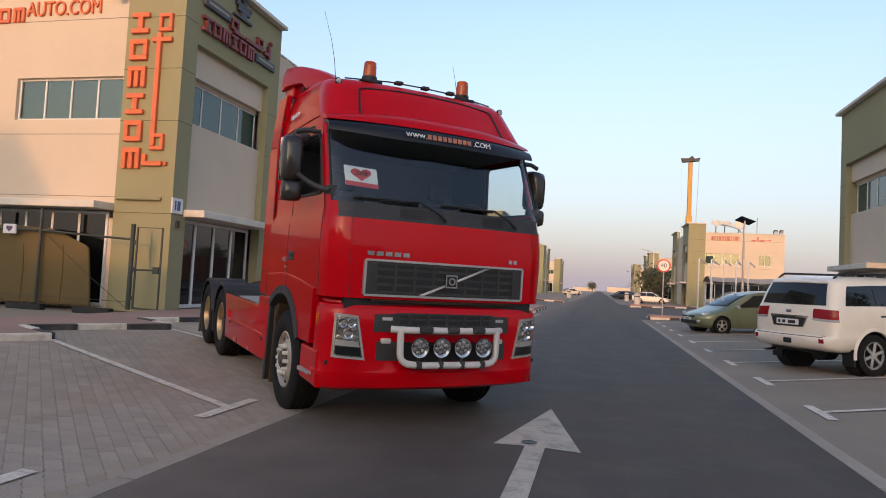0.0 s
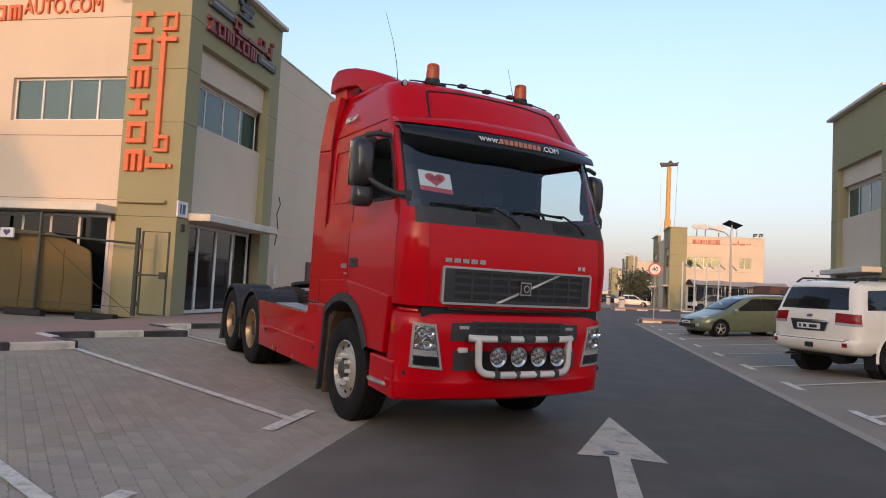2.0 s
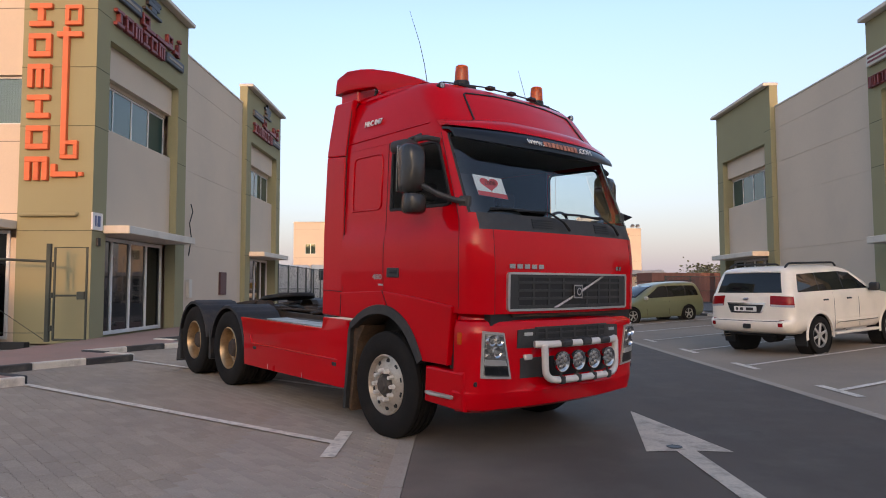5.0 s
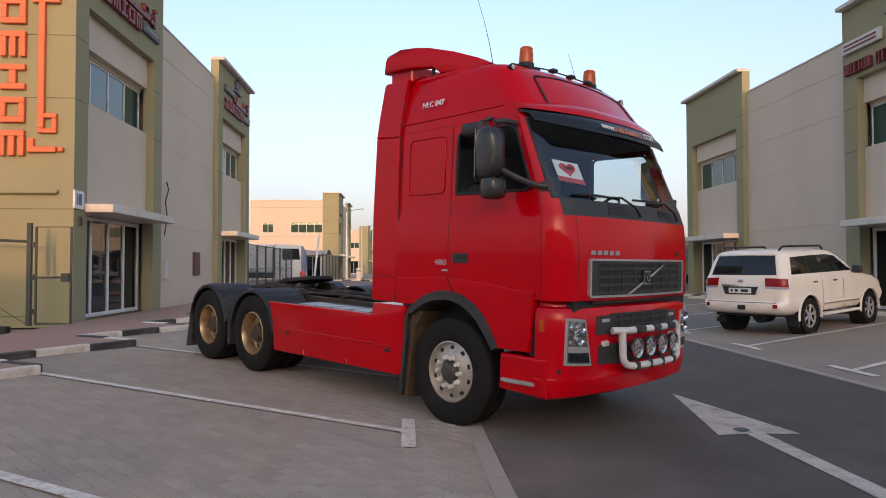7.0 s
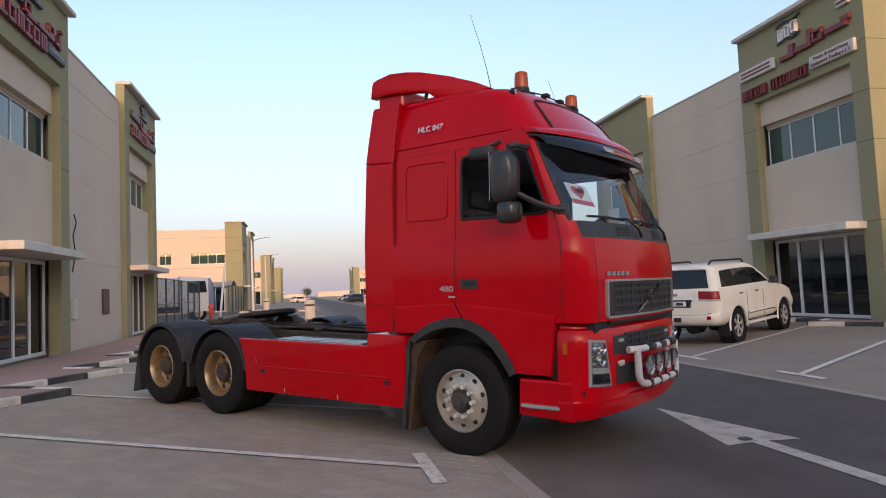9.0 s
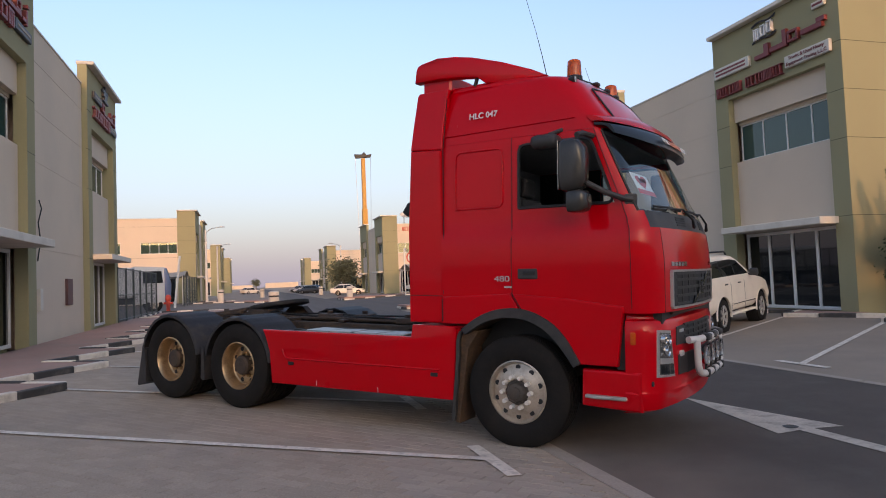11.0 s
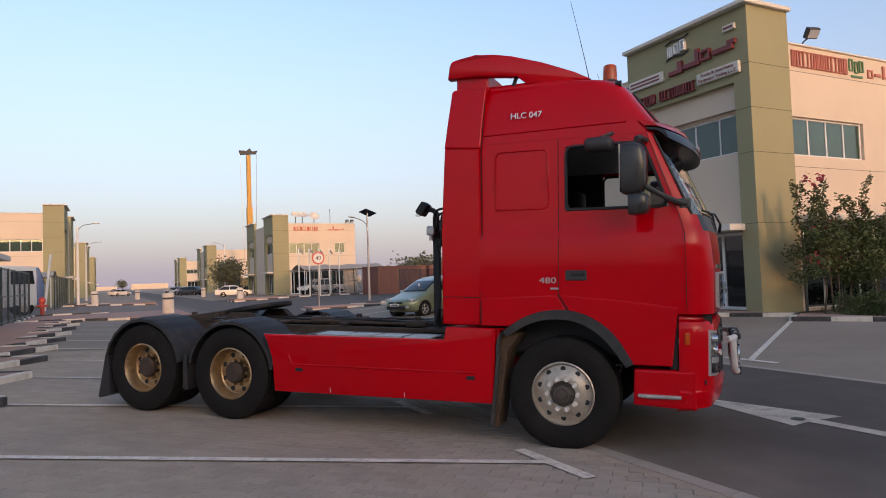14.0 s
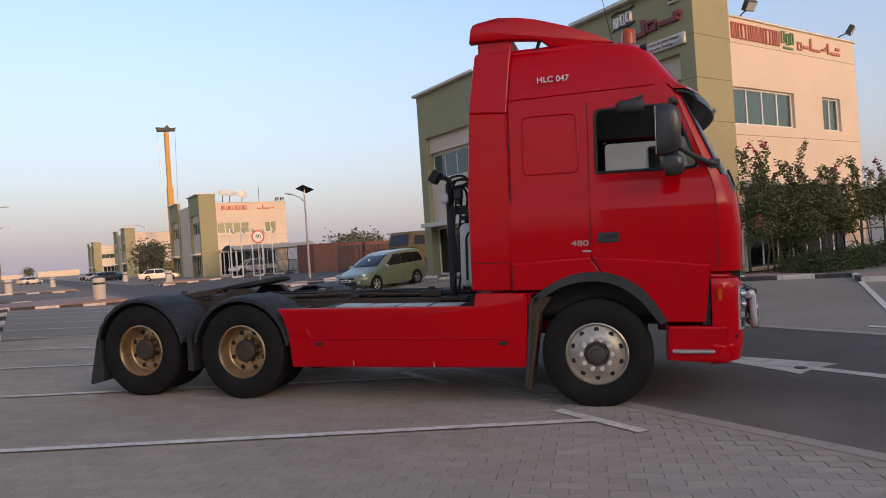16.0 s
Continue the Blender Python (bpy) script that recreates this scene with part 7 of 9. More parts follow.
# large white off-roader, tail to the road
suv = thing("off_road_car", "large pearl white off-road car parked nose-in", "car", pose(4.45, 15.0, 0.08, 0, -2.0, 31.5))
R = 0.40
# z, tail, nose, half width, tail corner, nose corner, tail bow
SUV = [(0.46, -0.90, 3.50, 0.86, 0.20, 0.30, 0.08), (0.52, -1.11, 3.70, 0.93, 0.24, 0.34, 0.10), (0.60, -1.16, 3.78, 0.965, 0.26, 0.36, 0.10), (0.71, -1.165, 3.80, 0.985, 0.26, 0.36, 0.10), (0.75, -1.13, 3.80, 0.985, 0.25, 0.36, 0.09), (0.77, -1.085, 3.79, 0.982, 0.24, 0.36, 0.08),
       (1.05, -1.07, 3.70, 0.985, 0.24, 0.50, 0.08), (1.15, -1.055, 3.42, 0.980, 0.23, 0.50, 0.08), (1.22, -1.04, 2.90, 0.968, 0.22, 0.36, 0.08), (1.28, -1.02, 2.45, 0.950, 0.20, 0.22, 0.08), (1.32, -1.00, 2.36, 0.930, 0.19, 0.20, 0.08),
       (1.53, -0.93, 1.98, 0.880, 0.18, 0.20, 0.08), (1.70, -0.86, 1.68, 0.825, 0.18, 0.22, 0.08), (1.79, -0.82, 1.50, 0.785, 0.18, 0.26, 0.08), (1.84, -0.76, 1.30, 0.72, 0.20, 0.30, 0.08), (1.875, -0.60, 1.00, 0.60, 0.22, 0.30, 0.06), (1.89, -0.30, 0.70, 0.42, 0.20, 0.25, 0.04)]


def rim_point(levels, u, z, o=0.0):
    """A point of the body at the height z, u along the skin from the middle of the tail, o outside it."""
    xr, xf, w, rr_, rf, bow = lerp_levels(levels, z)
    a, b = w - rr_, rr_ * math.pi / 2
    k = bow * (a / w) ** 2
    xc = xr + k + rr_
    if u < a:
        return (xr + bow * (u / w) ** 2 - o, u, z)
    if u < a + b:
        t = (u - a) / rr_
        return (xc - (rr_ + o) * math.cos(t), a + (rr_ + o) * math.sin(t), z)
    return (xc + u - a - b, w + o, z)


def along(levels, x, z):
    """How far along the skin the flank's place x lies."""
    xr, xf, w, rr_, rf, bow = lerp_levels(levels, z)
    a = w - rr_
    return a + rr_ * math.pi / 2 + x - (xr + bow * (a / w) ** 2 + rr_)


def ring_body(parent, levels, zs, material, label, arches):
    bm = bm_new()
    rws = []
    for z in zs:
        xr, xf, w, rr_, rf, bow = lerp_levels(levels, z)
        a = w - rr_
        half = [rim_point(levels, a * k, z) for k in (0, 0.35, 0.7)] + [rim_point(levels, a + rr_ * math.pi / 2 * k / 6, z) for k in range(7)]
        xs0, xs1 = half[-1][0], xf - rf
        half += [(xs0 + (xs1 - xs0) * k / 10, w, z) for k in range(1, 10)]
        for k in range(7):
            t = math.pi / 2 * k / 6
            half.append((xs1 + rf * math.sin(t), w - rf + rf * math.cos(t), z))
        half += [(xf + 0.04 * (1 - q * q), (w - rf) * q, z) for q in (0.6, 0.3, 0)]
        rws.append(half + [(x, -y, z2) for x, y, z2 in half[-2:0:-1]])
    loft(bm, rws, True, True)
    body = part("body", bm, material, parent, label, 42)
    cut_arches(body, *arches)
    return body


def patch(levels, quad, o, name, material, parent, label="", s=1, mirror=False, nu=10, nv=6, thick=0.03):
    """A panel on the skin: quad holds (u, z) from low rear round to high rear; mirror carries it over the middle of the tail."""
    bm = bm_new()
    (ua, za), (ub, zb), (uc, zc), (ud, zd) = quad
    us = [k / nu for k in range(nu + 1)]
    if mirror:
        us = [-k / nu for k in range(nu, 0, -1)] + us

    def pt(k, v, off):
        f = abs(k)
        u = (ua + (ub - ua) * f) * (1 - v) + (ud + (uc - ud) * f) * v
        z = (za + (zb - za) * f) * (1 - v) + (zd + (zc - zd) * f) * v
        x, y, z = rim_point(levels, u, z, off)
        return (x, y * (-1 if k < 0 else 1) * s, z)
    rws = [[pt(k, 0, o - thick) for k in us]] + [[pt(k, i / nv, o) for k in us] for i in range(nv + 1)] + [[pt(k, 1, o - thick) for k in us]]
    rws = [[pt(us[0], min(max(i - 1, 0), nv) / nv, o - thick)] + r + [pt(us[-1], min(max(i - 1, 0), nv) / nv, o - thick)] for i, r in enumerate(rws)]
    vs = [[bm.verts.new(p) for p in r] for r in rws]
    for p, q in zip(vs, vs[1:]):
        for k in range(len(p) - 1):
            bm.faces.new((p[k], p[k + 1], q[k + 1], q[k]))
    bmesh.ops.recalc_face_normals(bm, faces=bm.faces)
    return part(name, bm, material, parent, label, 50)


body = ring_body(suv, SUV, [0.46, 0.49, 0.52, 0.56, 0.60, 0.65, 0.71, 0.74, 0.75, 0.77, 0.91, 1.05, 1.10, 1.15, 1.18, 1.22, 1.25, 1.28, 1.32, 1.42, 1.53, 1.61, 1.70, 1.75, 1.79, 1.82, 1.84, 1.86, 1.875, 1.89], M_PEARL, "pearl white rounded body", ((0.0, 2.85), 0.975, R))
patch(SUV, [(0.0, 1.33), (0.76, 1.33), (0.66, 1.74), (0.0, 1.75)], 0.004, "rear_window", M_CARGL, body, "", 1, True)
patch(SUV, [(0.0, 1.765), (0.68, 1.755), (0.64, 1.80), (0.0, 1.81)], 0.035, "roof_lip", M_PEARL, body, "", 1, True, 10, 3, 0.05)
for s in (-1, 1):
    side = lambda x, z: (along(SUV, x, z), z)
    for q in ([(-0.66, 1.33), (0.10, 1.33), (0.10, 1.72), (-0.52, 1.70)], [(0.13, 1.33), (1.03, 1.33), (1.01, 1.73), (0.13, 1.72)], [(1.06, 1.33), (2.02, 1.33), (1.42, 1.69), (1.04, 1.73)]):
        patch(SUV, [side(x, z) for x, z in q], 0.004, "side_window", M_CARGL, body, "", s)
    for q in ([(0.095, 1.33), (0.135, 1.33), (0.135, 1.72), (0.095, 1.72)], [(1.025, 1.33), (1.065, 1.33), (1.045, 1.73), (1.005, 1.73)]):
        patch(SUV, [side(x, z) for x, z in q], 0.003, "window_pillar", M_BLACK, body, "", s, False, 2)
    lamp = patch(SUV, [(0.56, 1.05), (1.04, 1.03), (1.00, 1.25), (0.54, 1.27)], 0.012, "tail_lamp", M_TAIL, suv, "red wrap-round tail lamp", s, False, 14, 4)
    patch(SUV, [(0.57, 1.045), (1.02, 1.025), (1.03, 1.07), (0.565, 1.09)], 0.016, "lamp_foot", M_CLEAR, lamp, "clear lower strip", s, False, 14, 2)
    patch(SUV, [(0.74, 0.63), (0.83, 0.63), (0.83, 0.77), (0.74, 0.77)], 0.008, "reflector", M_TAIL, suv, "", s, False, 4, 2)
    for x in (0.0, 2.85):
        car_wheel(suv, x, s, 0.975, R, 6, 0.015, 0.45, True)
    bm = bm_new()
    tube(bm, rounded([(1.25, s * 0.66, 1.85), (1.15, s * 0.66, 1.93), (-0.5, s * 0.66, 1.94), (-0.64, s * 0.66, 1.85)], 0.06), 0.022, 8)
    part("roof_rail", bm, M_BLACK, suv)
    bm = bm_new()
    obox(bm, pose(2.02, s * 1.08, 1.36, 0, 0, 0), (0.12, 0.22, 0.19), 0.05, 3)
    obox(bm, pose(2.06, s * 0.98, 1.30, 0, 0, 0), (0.08, 0.14, 0.05), 0.015, 2)
    part("door_mirror", bm, M_CLAD, suv, "", 50)
    for x in (1.15, 0.25):
        small(suv, "door_handle", (x - 0.09, s * 0.985 - 0.016, 1.12), (x + 0.09, s * 0.99 + 0.016, 1.155), M_CLAD, 0.012)
    small(suv, "side_moulding", (0.62, s * 0.978 - 0.02, 0.60), (2.25, s * 0.978 + 0.02, 0.69), M_PEARL, 0.012)
    small(suv, "moulding_trim", (0.62, s * 1.0 - 0.004, 0.625), (2.25, s * 1.0 + 0.004, 0.645), M_CHROME, 0.003)
    small(suv, "side_step", (0.55, s * 0.93 - 0.08, 0.37), (2.35, s * 0.93 + 0.08, 0.43), M_PEARL, 0.025)
    small(suv, "mud_flap", (-0.50, s * 0.84 - 0.13, 0.20), (-0.46, s * 0.84 + 0.13, 0.52), M_BLACK, 0.008)
    for x in (1.53, 0.56):
        bm = bm_new()
        tube(bm, [(x, s * 0.977, 0.52), (x, s * 0.987, 0.8), (x, s * 0.987, 1.0), (x, s * 0.985, 1.12), (x, s * 0.95, 1.28)], 0.004, 4)
        part("door_seam", bm, M_CLAD, suv)
    small(suv, "headlight", (3.45, s * 0.72 - 0.14, 0.86), (3.76, s * 0.72 + 0.12, 1.02), M_CLEAR, 0.05)
patch(SUV, [(0.0, 0.735), (0.80, 0.735), (0.80, 0.747), (0.0, 0.747)], 0.004, "bumper_line", M_CLAD, suv, "", 1, True, 8, 1)
small(suv, "under_tray", (-0.90, -0.50, 0.41), (-0.45, 0.50, 0.48), M_BLACK, 0.03)
small(suv, "tow_hitch", (-1.19, -0.16, 0.58), (-1.14, 0.02, 0.68), M_BLACK, 0.02)
patch(SUV, [(0.0, 0.90), (0.36, 0.90), (0.46, 1.12), (0.0, 1.12)], 0.010, "plate_recess", M_CHROME, suv, "chrome number plate surround", 1, True, 8, 2)
patch(SUV, [(0.0, 0.91), (0.34, 0.91), (0.41, 1.08), (0.0, 1.08)], 0.014, "recess_field", M_BLACK, suv, "", 1, True, 8, 2)
np_ = small(suv, "number_plate", (-1.105, -0.26, 0.935), (-1.08, 0.26, 1.045), M_PAPER, 0.004, "white plate with dark bars")
for k, (y0, y1) in enumerate(((-0.20, -0.03), (0.04, 0.11), (0.16, 0.21))):
    small(suv, "plate_bar", (-1.111, y0, 0.96), (-1.10, y1, 1.02), M_CLAD, 0)
small(suv, "emblem", (-1.075, -0.06, 1.17), (-1.02, 0.06, 1.23), M_CHROME, 0.02)
bm = bm_new()
tube(bm, [(-0.99, -0.05, 1.345), (-0.99, 0.2, 1.36), (-0.965, 0.5, 1.35)], 0.010, 6)
part("rear_wiper", bm, M_BLACK, suv)
small(suv, "exhaust", (-1.1, 0.55, 0.36), (-0.8, 0.62, 0.42), M_CHROME, 0.02)
bm = bm_new()
cyl(bm, (-0.3, 0, 0.40), (0.02, 0, 0.40), 0.2)
cyl(bm, (0, -0.75, 0.40), (0, 0.75, 0.40), 0.06)
part("rear_axle", bm, M_CLAD, suv)

# green people carrier, nose to the road
mpv = thing("people_carrier", "sage green people carrier backed into its bay", "car", pose(6.66, 28.7, 0.115, 0, 0, 203) @ pose(0, 0, 0, 0, 1.6, 0))
R = 0.325
MPV = [(0.22, -0.80, 3.42, 0.80, 0.25, 0.50, 0.06), (0.34, -0.95, 3.64, 0.87, 0.28, 0.56, 0.08), (0.55, -0.98, 3.72, 0.895, 0.28, 0.60, 0.08), (0.66, -0.97, 3.68, 0.90, 0.28, 0.60, 0.08), (0.74, -0.96, 3.55, 0.90, 0.28, 0.58, 0.08), (0.82, -0.95, 3.28, 0.895, 0.26, 0.55, 0.08), (0.90, -0.93, 2.98, 0.885, 0.25, 0.48, 0.08),
       (0.97, -0.91, 2.75, 0.87, 0.24, 0.42, 0.08), (1.02, -0.89, 2.62, 0.855, 0.22, 0.38, 0.08), (1.30, -0.80, 2.12, 0.79, 0.20, 0.34, 0.08), (1.50, -0.70, 1.68, 0.72, 0.20, 0.34, 0.08), (1.58, -0.60, 1.38, 0.66, 0.20, 0.32, 0.08), (1.63, -0.40, 0.90, 0.52, 0.20, 0.30, 0.06), (1.65, -0.10, 0.50, 0.35, 0.15, 0.20, 0.04)]
body = ring_body(mpv, MPV, [0.22, 0.28, 0.34, 0.44, 0.55, 0.61, 0.66, 0.70, 0.74, 0.78, 0.82, 0.86, 0.90, 0.97, 1.02, 1.15, 1.30, 1.40, 1.50, 1.54, 1.58, 1.61, 1.63, 1.65], M_CARGREEN, "smooth sage green metallic body", ((0.0, 2.83), 0.885, R))
for s in (-1, 1):
    side = lambda x, z: (along(MPV, x, z), z)
    patch(MPV, [side(-0.53, 1.06), side(2.18, 1.02), side(1.46, 1.45), side(-0.40, 1.45)], 0.002, "window_band", M_BLACK, body, "", s, False, 16)
    for q in ([(-0.56, 1.06), (0.10, 1.05), (0.10, 1.48), (-0.40, 1.46)], [(0.15, 1.05), (1.02, 1.03), (1.00, 1.49), (0.15, 1.48)], [(1.07, 1.03), (2.22, 1.01), (1.45, 1.46), (1.05, 1.49)]):
        patch(MPV, [side(x, z) for x, z in q], 0.004, "side_window", M_CARGL, body, "", s)
patch(MPV, [(0.0, 1.06), (0.66, 1.06), (0.56, 1.46), (0.0, 1.48)], 0.004, "rear_window", M_CARGL, body, "", 1, True)
bm = bm_new()
rws = []
for k in range(9):
    z = 1.045 + 0.465 * k / 8
    xr, xf, w, rr_, rf, bow = lerp_levels(MPV, z)
    a, yw = w - rf, 0.80 * w
    ys = [yw * q / 8 for q in range(-8, 9)]
    rws.append([((xf + 0.04 * (1 - (y / a) ** 2) if abs(y) < a else xf - rf + math.sqrt(max(0.0, rf * rf - (abs(y) - a) ** 2))) + 0.007, y, z + 0.004) for y in ys])
loft(bm, rws)
screen_ = part("windscreen", bm, M_CARGL, body, "", 60)
screen_.modifiers.new("thickness", "SOLIDIFY").thickness = 0.02
for s in (-1, 1):
    for x in (0.0, 2.83):
        car_wheel(mpv, x, s, 0.885, R, 5, 0.02, 0.25, True)
    small(mpv, "headlight", (3.10, s * 0.64 - 0.16, 0.66), (3.53, s * 0.64 + 0.12, 0.80), M_CLEAR, 0.06, "clear swept headlight", 3)
    small(mpv, "fog_lamp", (3.60, s * 0.60 - 0.08, 0.40), (3.70, s * 0.60 + 0.08, 0.52), M_CLEAR, 0.03)
    bm = bm_new()
    obox(bm, pose(2.25, s * 0.98, 1.02, 0, 0, 0), (0.12, 0.20, 0.14), 0.045, 3)
    part("door_mirror", bm, M_SILVER, mpv, "", 50)
    for x in (1.25, 0.30):
        small(mpv, "door_handle", (x - 0.08, s * 0.885 - 0.015, 0.86), (x + 0.08, s * 0.885 + 0.015, 0.89), M_CARGREEN, 0.01)
    for x in (2.15, 1.02, 0.02):
        bm = bm_new()
        tube(bm, [(x, s * 0.897, 0.33), (x, s * 0.889, 0.90)], 0.005, 4)
        part("door_seam", bm, M_BLACK, mpv)
    bm = bm_new()
    tube(bm, [(1.5, s * 0.62, 1.66), (0.5, s * 0.63, 1.69), (-0.5, s * 0.62, 1.66)], 0.014, 6)
    part("roof_rail", bm, M_BLACK, mpv)
small(mpv, "grille", (3.60, -0.40, 0.60), (3.735, -0.05, 0.67), M_BLACK, 0.03)
small(mpv, "grille", (3.60, 0.05, 0.60), (3.735, 0.40, 0.67), M_BLACK, 0.03)
small(mpv, "lower_grille", (3.66, -0.50, 0.36), (3.745, 0.50, 0.50), M_BLACK, 0.02)
small(mpv, "number_plate", (3.74, -0.26, 0.50), (3.755, 0.26, 0.60), M_PAPER, 0.003, "white plate with dark bar")
small(mpv, "plate_bar", (3.753, -0.18, 0.53), (3.76, 0.18, 0.57), M_CLAD, 0)
small(mpv, "seat_card", (2.35, 0.1, 1.25), (2.36, 0.2, 1.36), M_PAPER, 0)


def saloon(m, paint_m, label, name="saloon_car"):
    """A plain four-door saloon for the middle distance."""
    c = thing(name, label, "car", m, "distant parked cars")
    car_shell(c, [(-1.0, 0.5, 0.85, 0.70, 0.72), (-0.95, 0.34, 0.93, 0.80, 0.80), (-0.5, 0.28, 0.95, 0.85, 0.83), (0.8, 0.24, 0.90, 0.86, 0.84), (2.0, 0.24, 0.89, 0.86, 0.83), (3.0, 0.28, 0.80, 0.85, 0.76), (3.4, 0.34, 0.68, 0.78, 0.66)], paint_m)
    cabin(c, 0.90, 1.43, (2.25, 1.45, 0.1, -0.65), 0.82, 0.62, paint_m, (0.75,), 0.05)
    for s in (-1, 1):
        for x in (0.0, 2.6):
            car_wheel(c, x, s, 0.845, 0.31, 5)
        small(c, "tail_lamp", (-0.99, s * 0.62 - 0.12, 0.70), (-0.85, s * 0.62 + 0.12, 0.84), M_TAIL, 0.03)
        small(c, "headlight", (3.1, s * 0.62 - 0.14, 0.58), (3.38, s * 0.62 + 0.08, 0.70), M_CLEAR, 0.04)
        bm = bm_new()
        obox(bm, pose(1.75, s * 0.93, 0.95, 0, 0, 0), (0.1, 0.18, 0.12), 0.04, 2)
        part("door_mirror", bm, paint_m, c)
    return c


wc = saloon(pose(5.0, 87.5, 0.1, 0, 0, -12), M_PEARL, "white saloon car parked across the side road")
for x, y, r, mt, lb in ((5.2, 118, 140, M_CARBLACK, "black car parked in the far bays"), (5.6, 132, 150, M_CARSILV, "silver car parked in the far bays")):
    first = saloon(pose(x, y, 0.12, 0, 0, r), mt, lb)
    for dy in (5.5, 22.0):
        copy_thing(first, pose(x, y + dy, 0.12, 0, 0, r + 3))
copy_thing(wc, pose(-7.0, 150, 0.12, 0, 0, 40))
# pick-up behind the mesh fence
pk = thing("pickup_truck", "white double-cab pickup behind a mesh fence", "car", pose(14.3, 71.8, 0.22, 0, 0, 188))
car_shell(pk, [(-1.15, 0.6, 1.02, 0.80, 0.82), (-1.1, 0.5, 1.05, 0.88, 0.88), (0.0, 0.5, 1.06, 0.90, 0.89), (0.6, 0.48, 1.07, 0.90, 0.89), (2.3, 0.46, 1.06, 0.90, 0.87), (3.3, 0.5, 1.0, 0.88, 0.82), (3.9, 0.56, 0.88, 0.8, 0.7)], M_PEARL)
cabin(pk, 1.05, 1.72, (2.75, 2.05, 0.75, 0.55), 0.86, 0.68, M_PEARL, (1.45,), 0.06)
small(pk, "bed_well", (-1.05, -0.72, 0.98), (0.5, 0.72, 1.095), M_CLAD, 0.01)
for s in (-1, 1):
    for x in (0.0, 3.05):
        car_wheel(pk, x, s, 0.88, 0.38, 6)
    small(pk, "headlight", (3.6, s * 0.62 - 0.14, 0.78), (3.86, s * 0.62 + 0.1, 0.92), M_CLEAR, 0.03)


# ---- street furniture ----
M_GALV = paint("galvanised_steel", (0.42, 0.41, 0.40), 0.45, metal=0.6, var=0.1, bump=0.04)
M_WPOST = paint("white_post_paint", (0.66, 0.64, 0.60), 0.6, var=0.06, bump=0.03)
M_BOLL = paint("bollard_concrete", (0.60, 0.55, 0.48), 0.8, var=0.1, scale=3, bump=0.15, dirt=(0.35, 0.28, 0.2), dirt_amt=0.4)
M_SOLAR = glass("solar_cells", body=(0.015, 0.018, 0.035), rough=0.08)
M_HYD = paint("hydrant_red", (0.42, 0.05, 0.03), 0.5, var=0.15, bump=0.08)
M_MESH = paint("dark_mesh_screen", (0.035, 0.042, 0.048), 0.8, var=0.2, bump=0.1)
M_YELLOW = paint("crane_yellow", (0.55, 0.27, 0.035), 0.5, var=0.12, bump=0.05, dirt=(0.3, 0.17, 0.05), dirt_amt=0.4)
M_CONTAIN = paint("rust_red_steel", (0.19, 0.075, 0.052), 0.7, var=0.15, scale=1, bump=0.1, dirt=(0.15, 0.08, 0.05), dirt_amt=0.4)
M_BARK = paint("bark", (0.11, 0.075, 0.05), 0.9, var=0.25, fine=30, bump=0.4)
M_LEAF = paint("bush_leaf", (0.062, 0.085, 0.030), 0.6, var=0.15, scale=3, bump=0.0, island=0.4, spec=0.3)
M_FLOWER = paint("magenta_bract", (0.36, 0.022, 0.06), 0.7, var=0.1, bump=0.0, island=0.3)
# leaf for far trees, paler and greyer: the haze is mixed into its colour
M_FARLEAF = paint("haze_tinted_leaf", (0.105, 0.12, 0.075), 0.8, var=0.15, bump=0.0, island=0.35)
M_SHADE = paint("grey_shade_cloth", (0.34, 0.31, 0.27), 0.9, var=0.08, bump=0.1)

# speed limit sign
sg = thing("speed_sign", "round white speed limit sign with red rim", "road sign", pose(3.3, 38.9, gz(3.3) + 0.09))
bm = bm_new()
cyl(bm, (0, 0, 0), (0, 0, 3.25), 0.035)
part("sign_post", bm, M_GALV, sg)
bm = bm_new()
lathe(bm, [(0.0, -0.05), (0.37, -0.05), (0.375, -0.04), (0.37, -0.03), (0.0, -0.03)], "y", (0, 0, 2.88), 32)
part("rim_disc", bm, M_SIGNRED, sg, "", 40)
bm = bm_new()
lathe(bm, [(0.0, -0.060), (0.285, -0.060), (0.29, -0.050)], "y", (0, 0, 2.88), 32)
part("face_disc", bm, M_PAPER, sg, "", 40)
text_part("limit_number", "40", 0.34, M_BLACK, sg, Matrix.Translation((0, -0.064, 2.88)) @ Matrix.Rotation(radians(90), 4, "X"), 0.003)


def solar_lamp(m, label):
    ob = thing("street_lamp", label, "street lamp", m)
    bm = bm_new()
    tube(bm, [(0, 0, 0), (0, 0, 5.7)], [0.09, 0.06], 10)
    part("pole", bm, M_GALV, ob)
    bm = bm_new()
    tube(bm, rounded([(0, 0, 5.2), (-0.35, 0, 5.55), (-1.0, -0.1, 5.75)], 0.15), 0.03, 6)
    obox(bm, pose(-1.15, -0.1, 5.77, 0, 8, 5), (0.5, 0.18, 0.08), 0.03, 2)
    part("lamp_arm", bm, M_GALV, ob)
    bm = bm_new()
    obox(bm, pose(0.05, 0, 6.1, -14, 16, 20), (1.0, 0.75, 0.05), 0.01)
    part("solar_panel", bm, M_SOLAR, ob, "dark blue solar panel")
    bm = bm_new()
    cyl(bm, (0, 0, 5.7), (0.03, 0, 6.08), 0.05)
    part("panel_mount", bm, M_GALV, ob)
    return ob


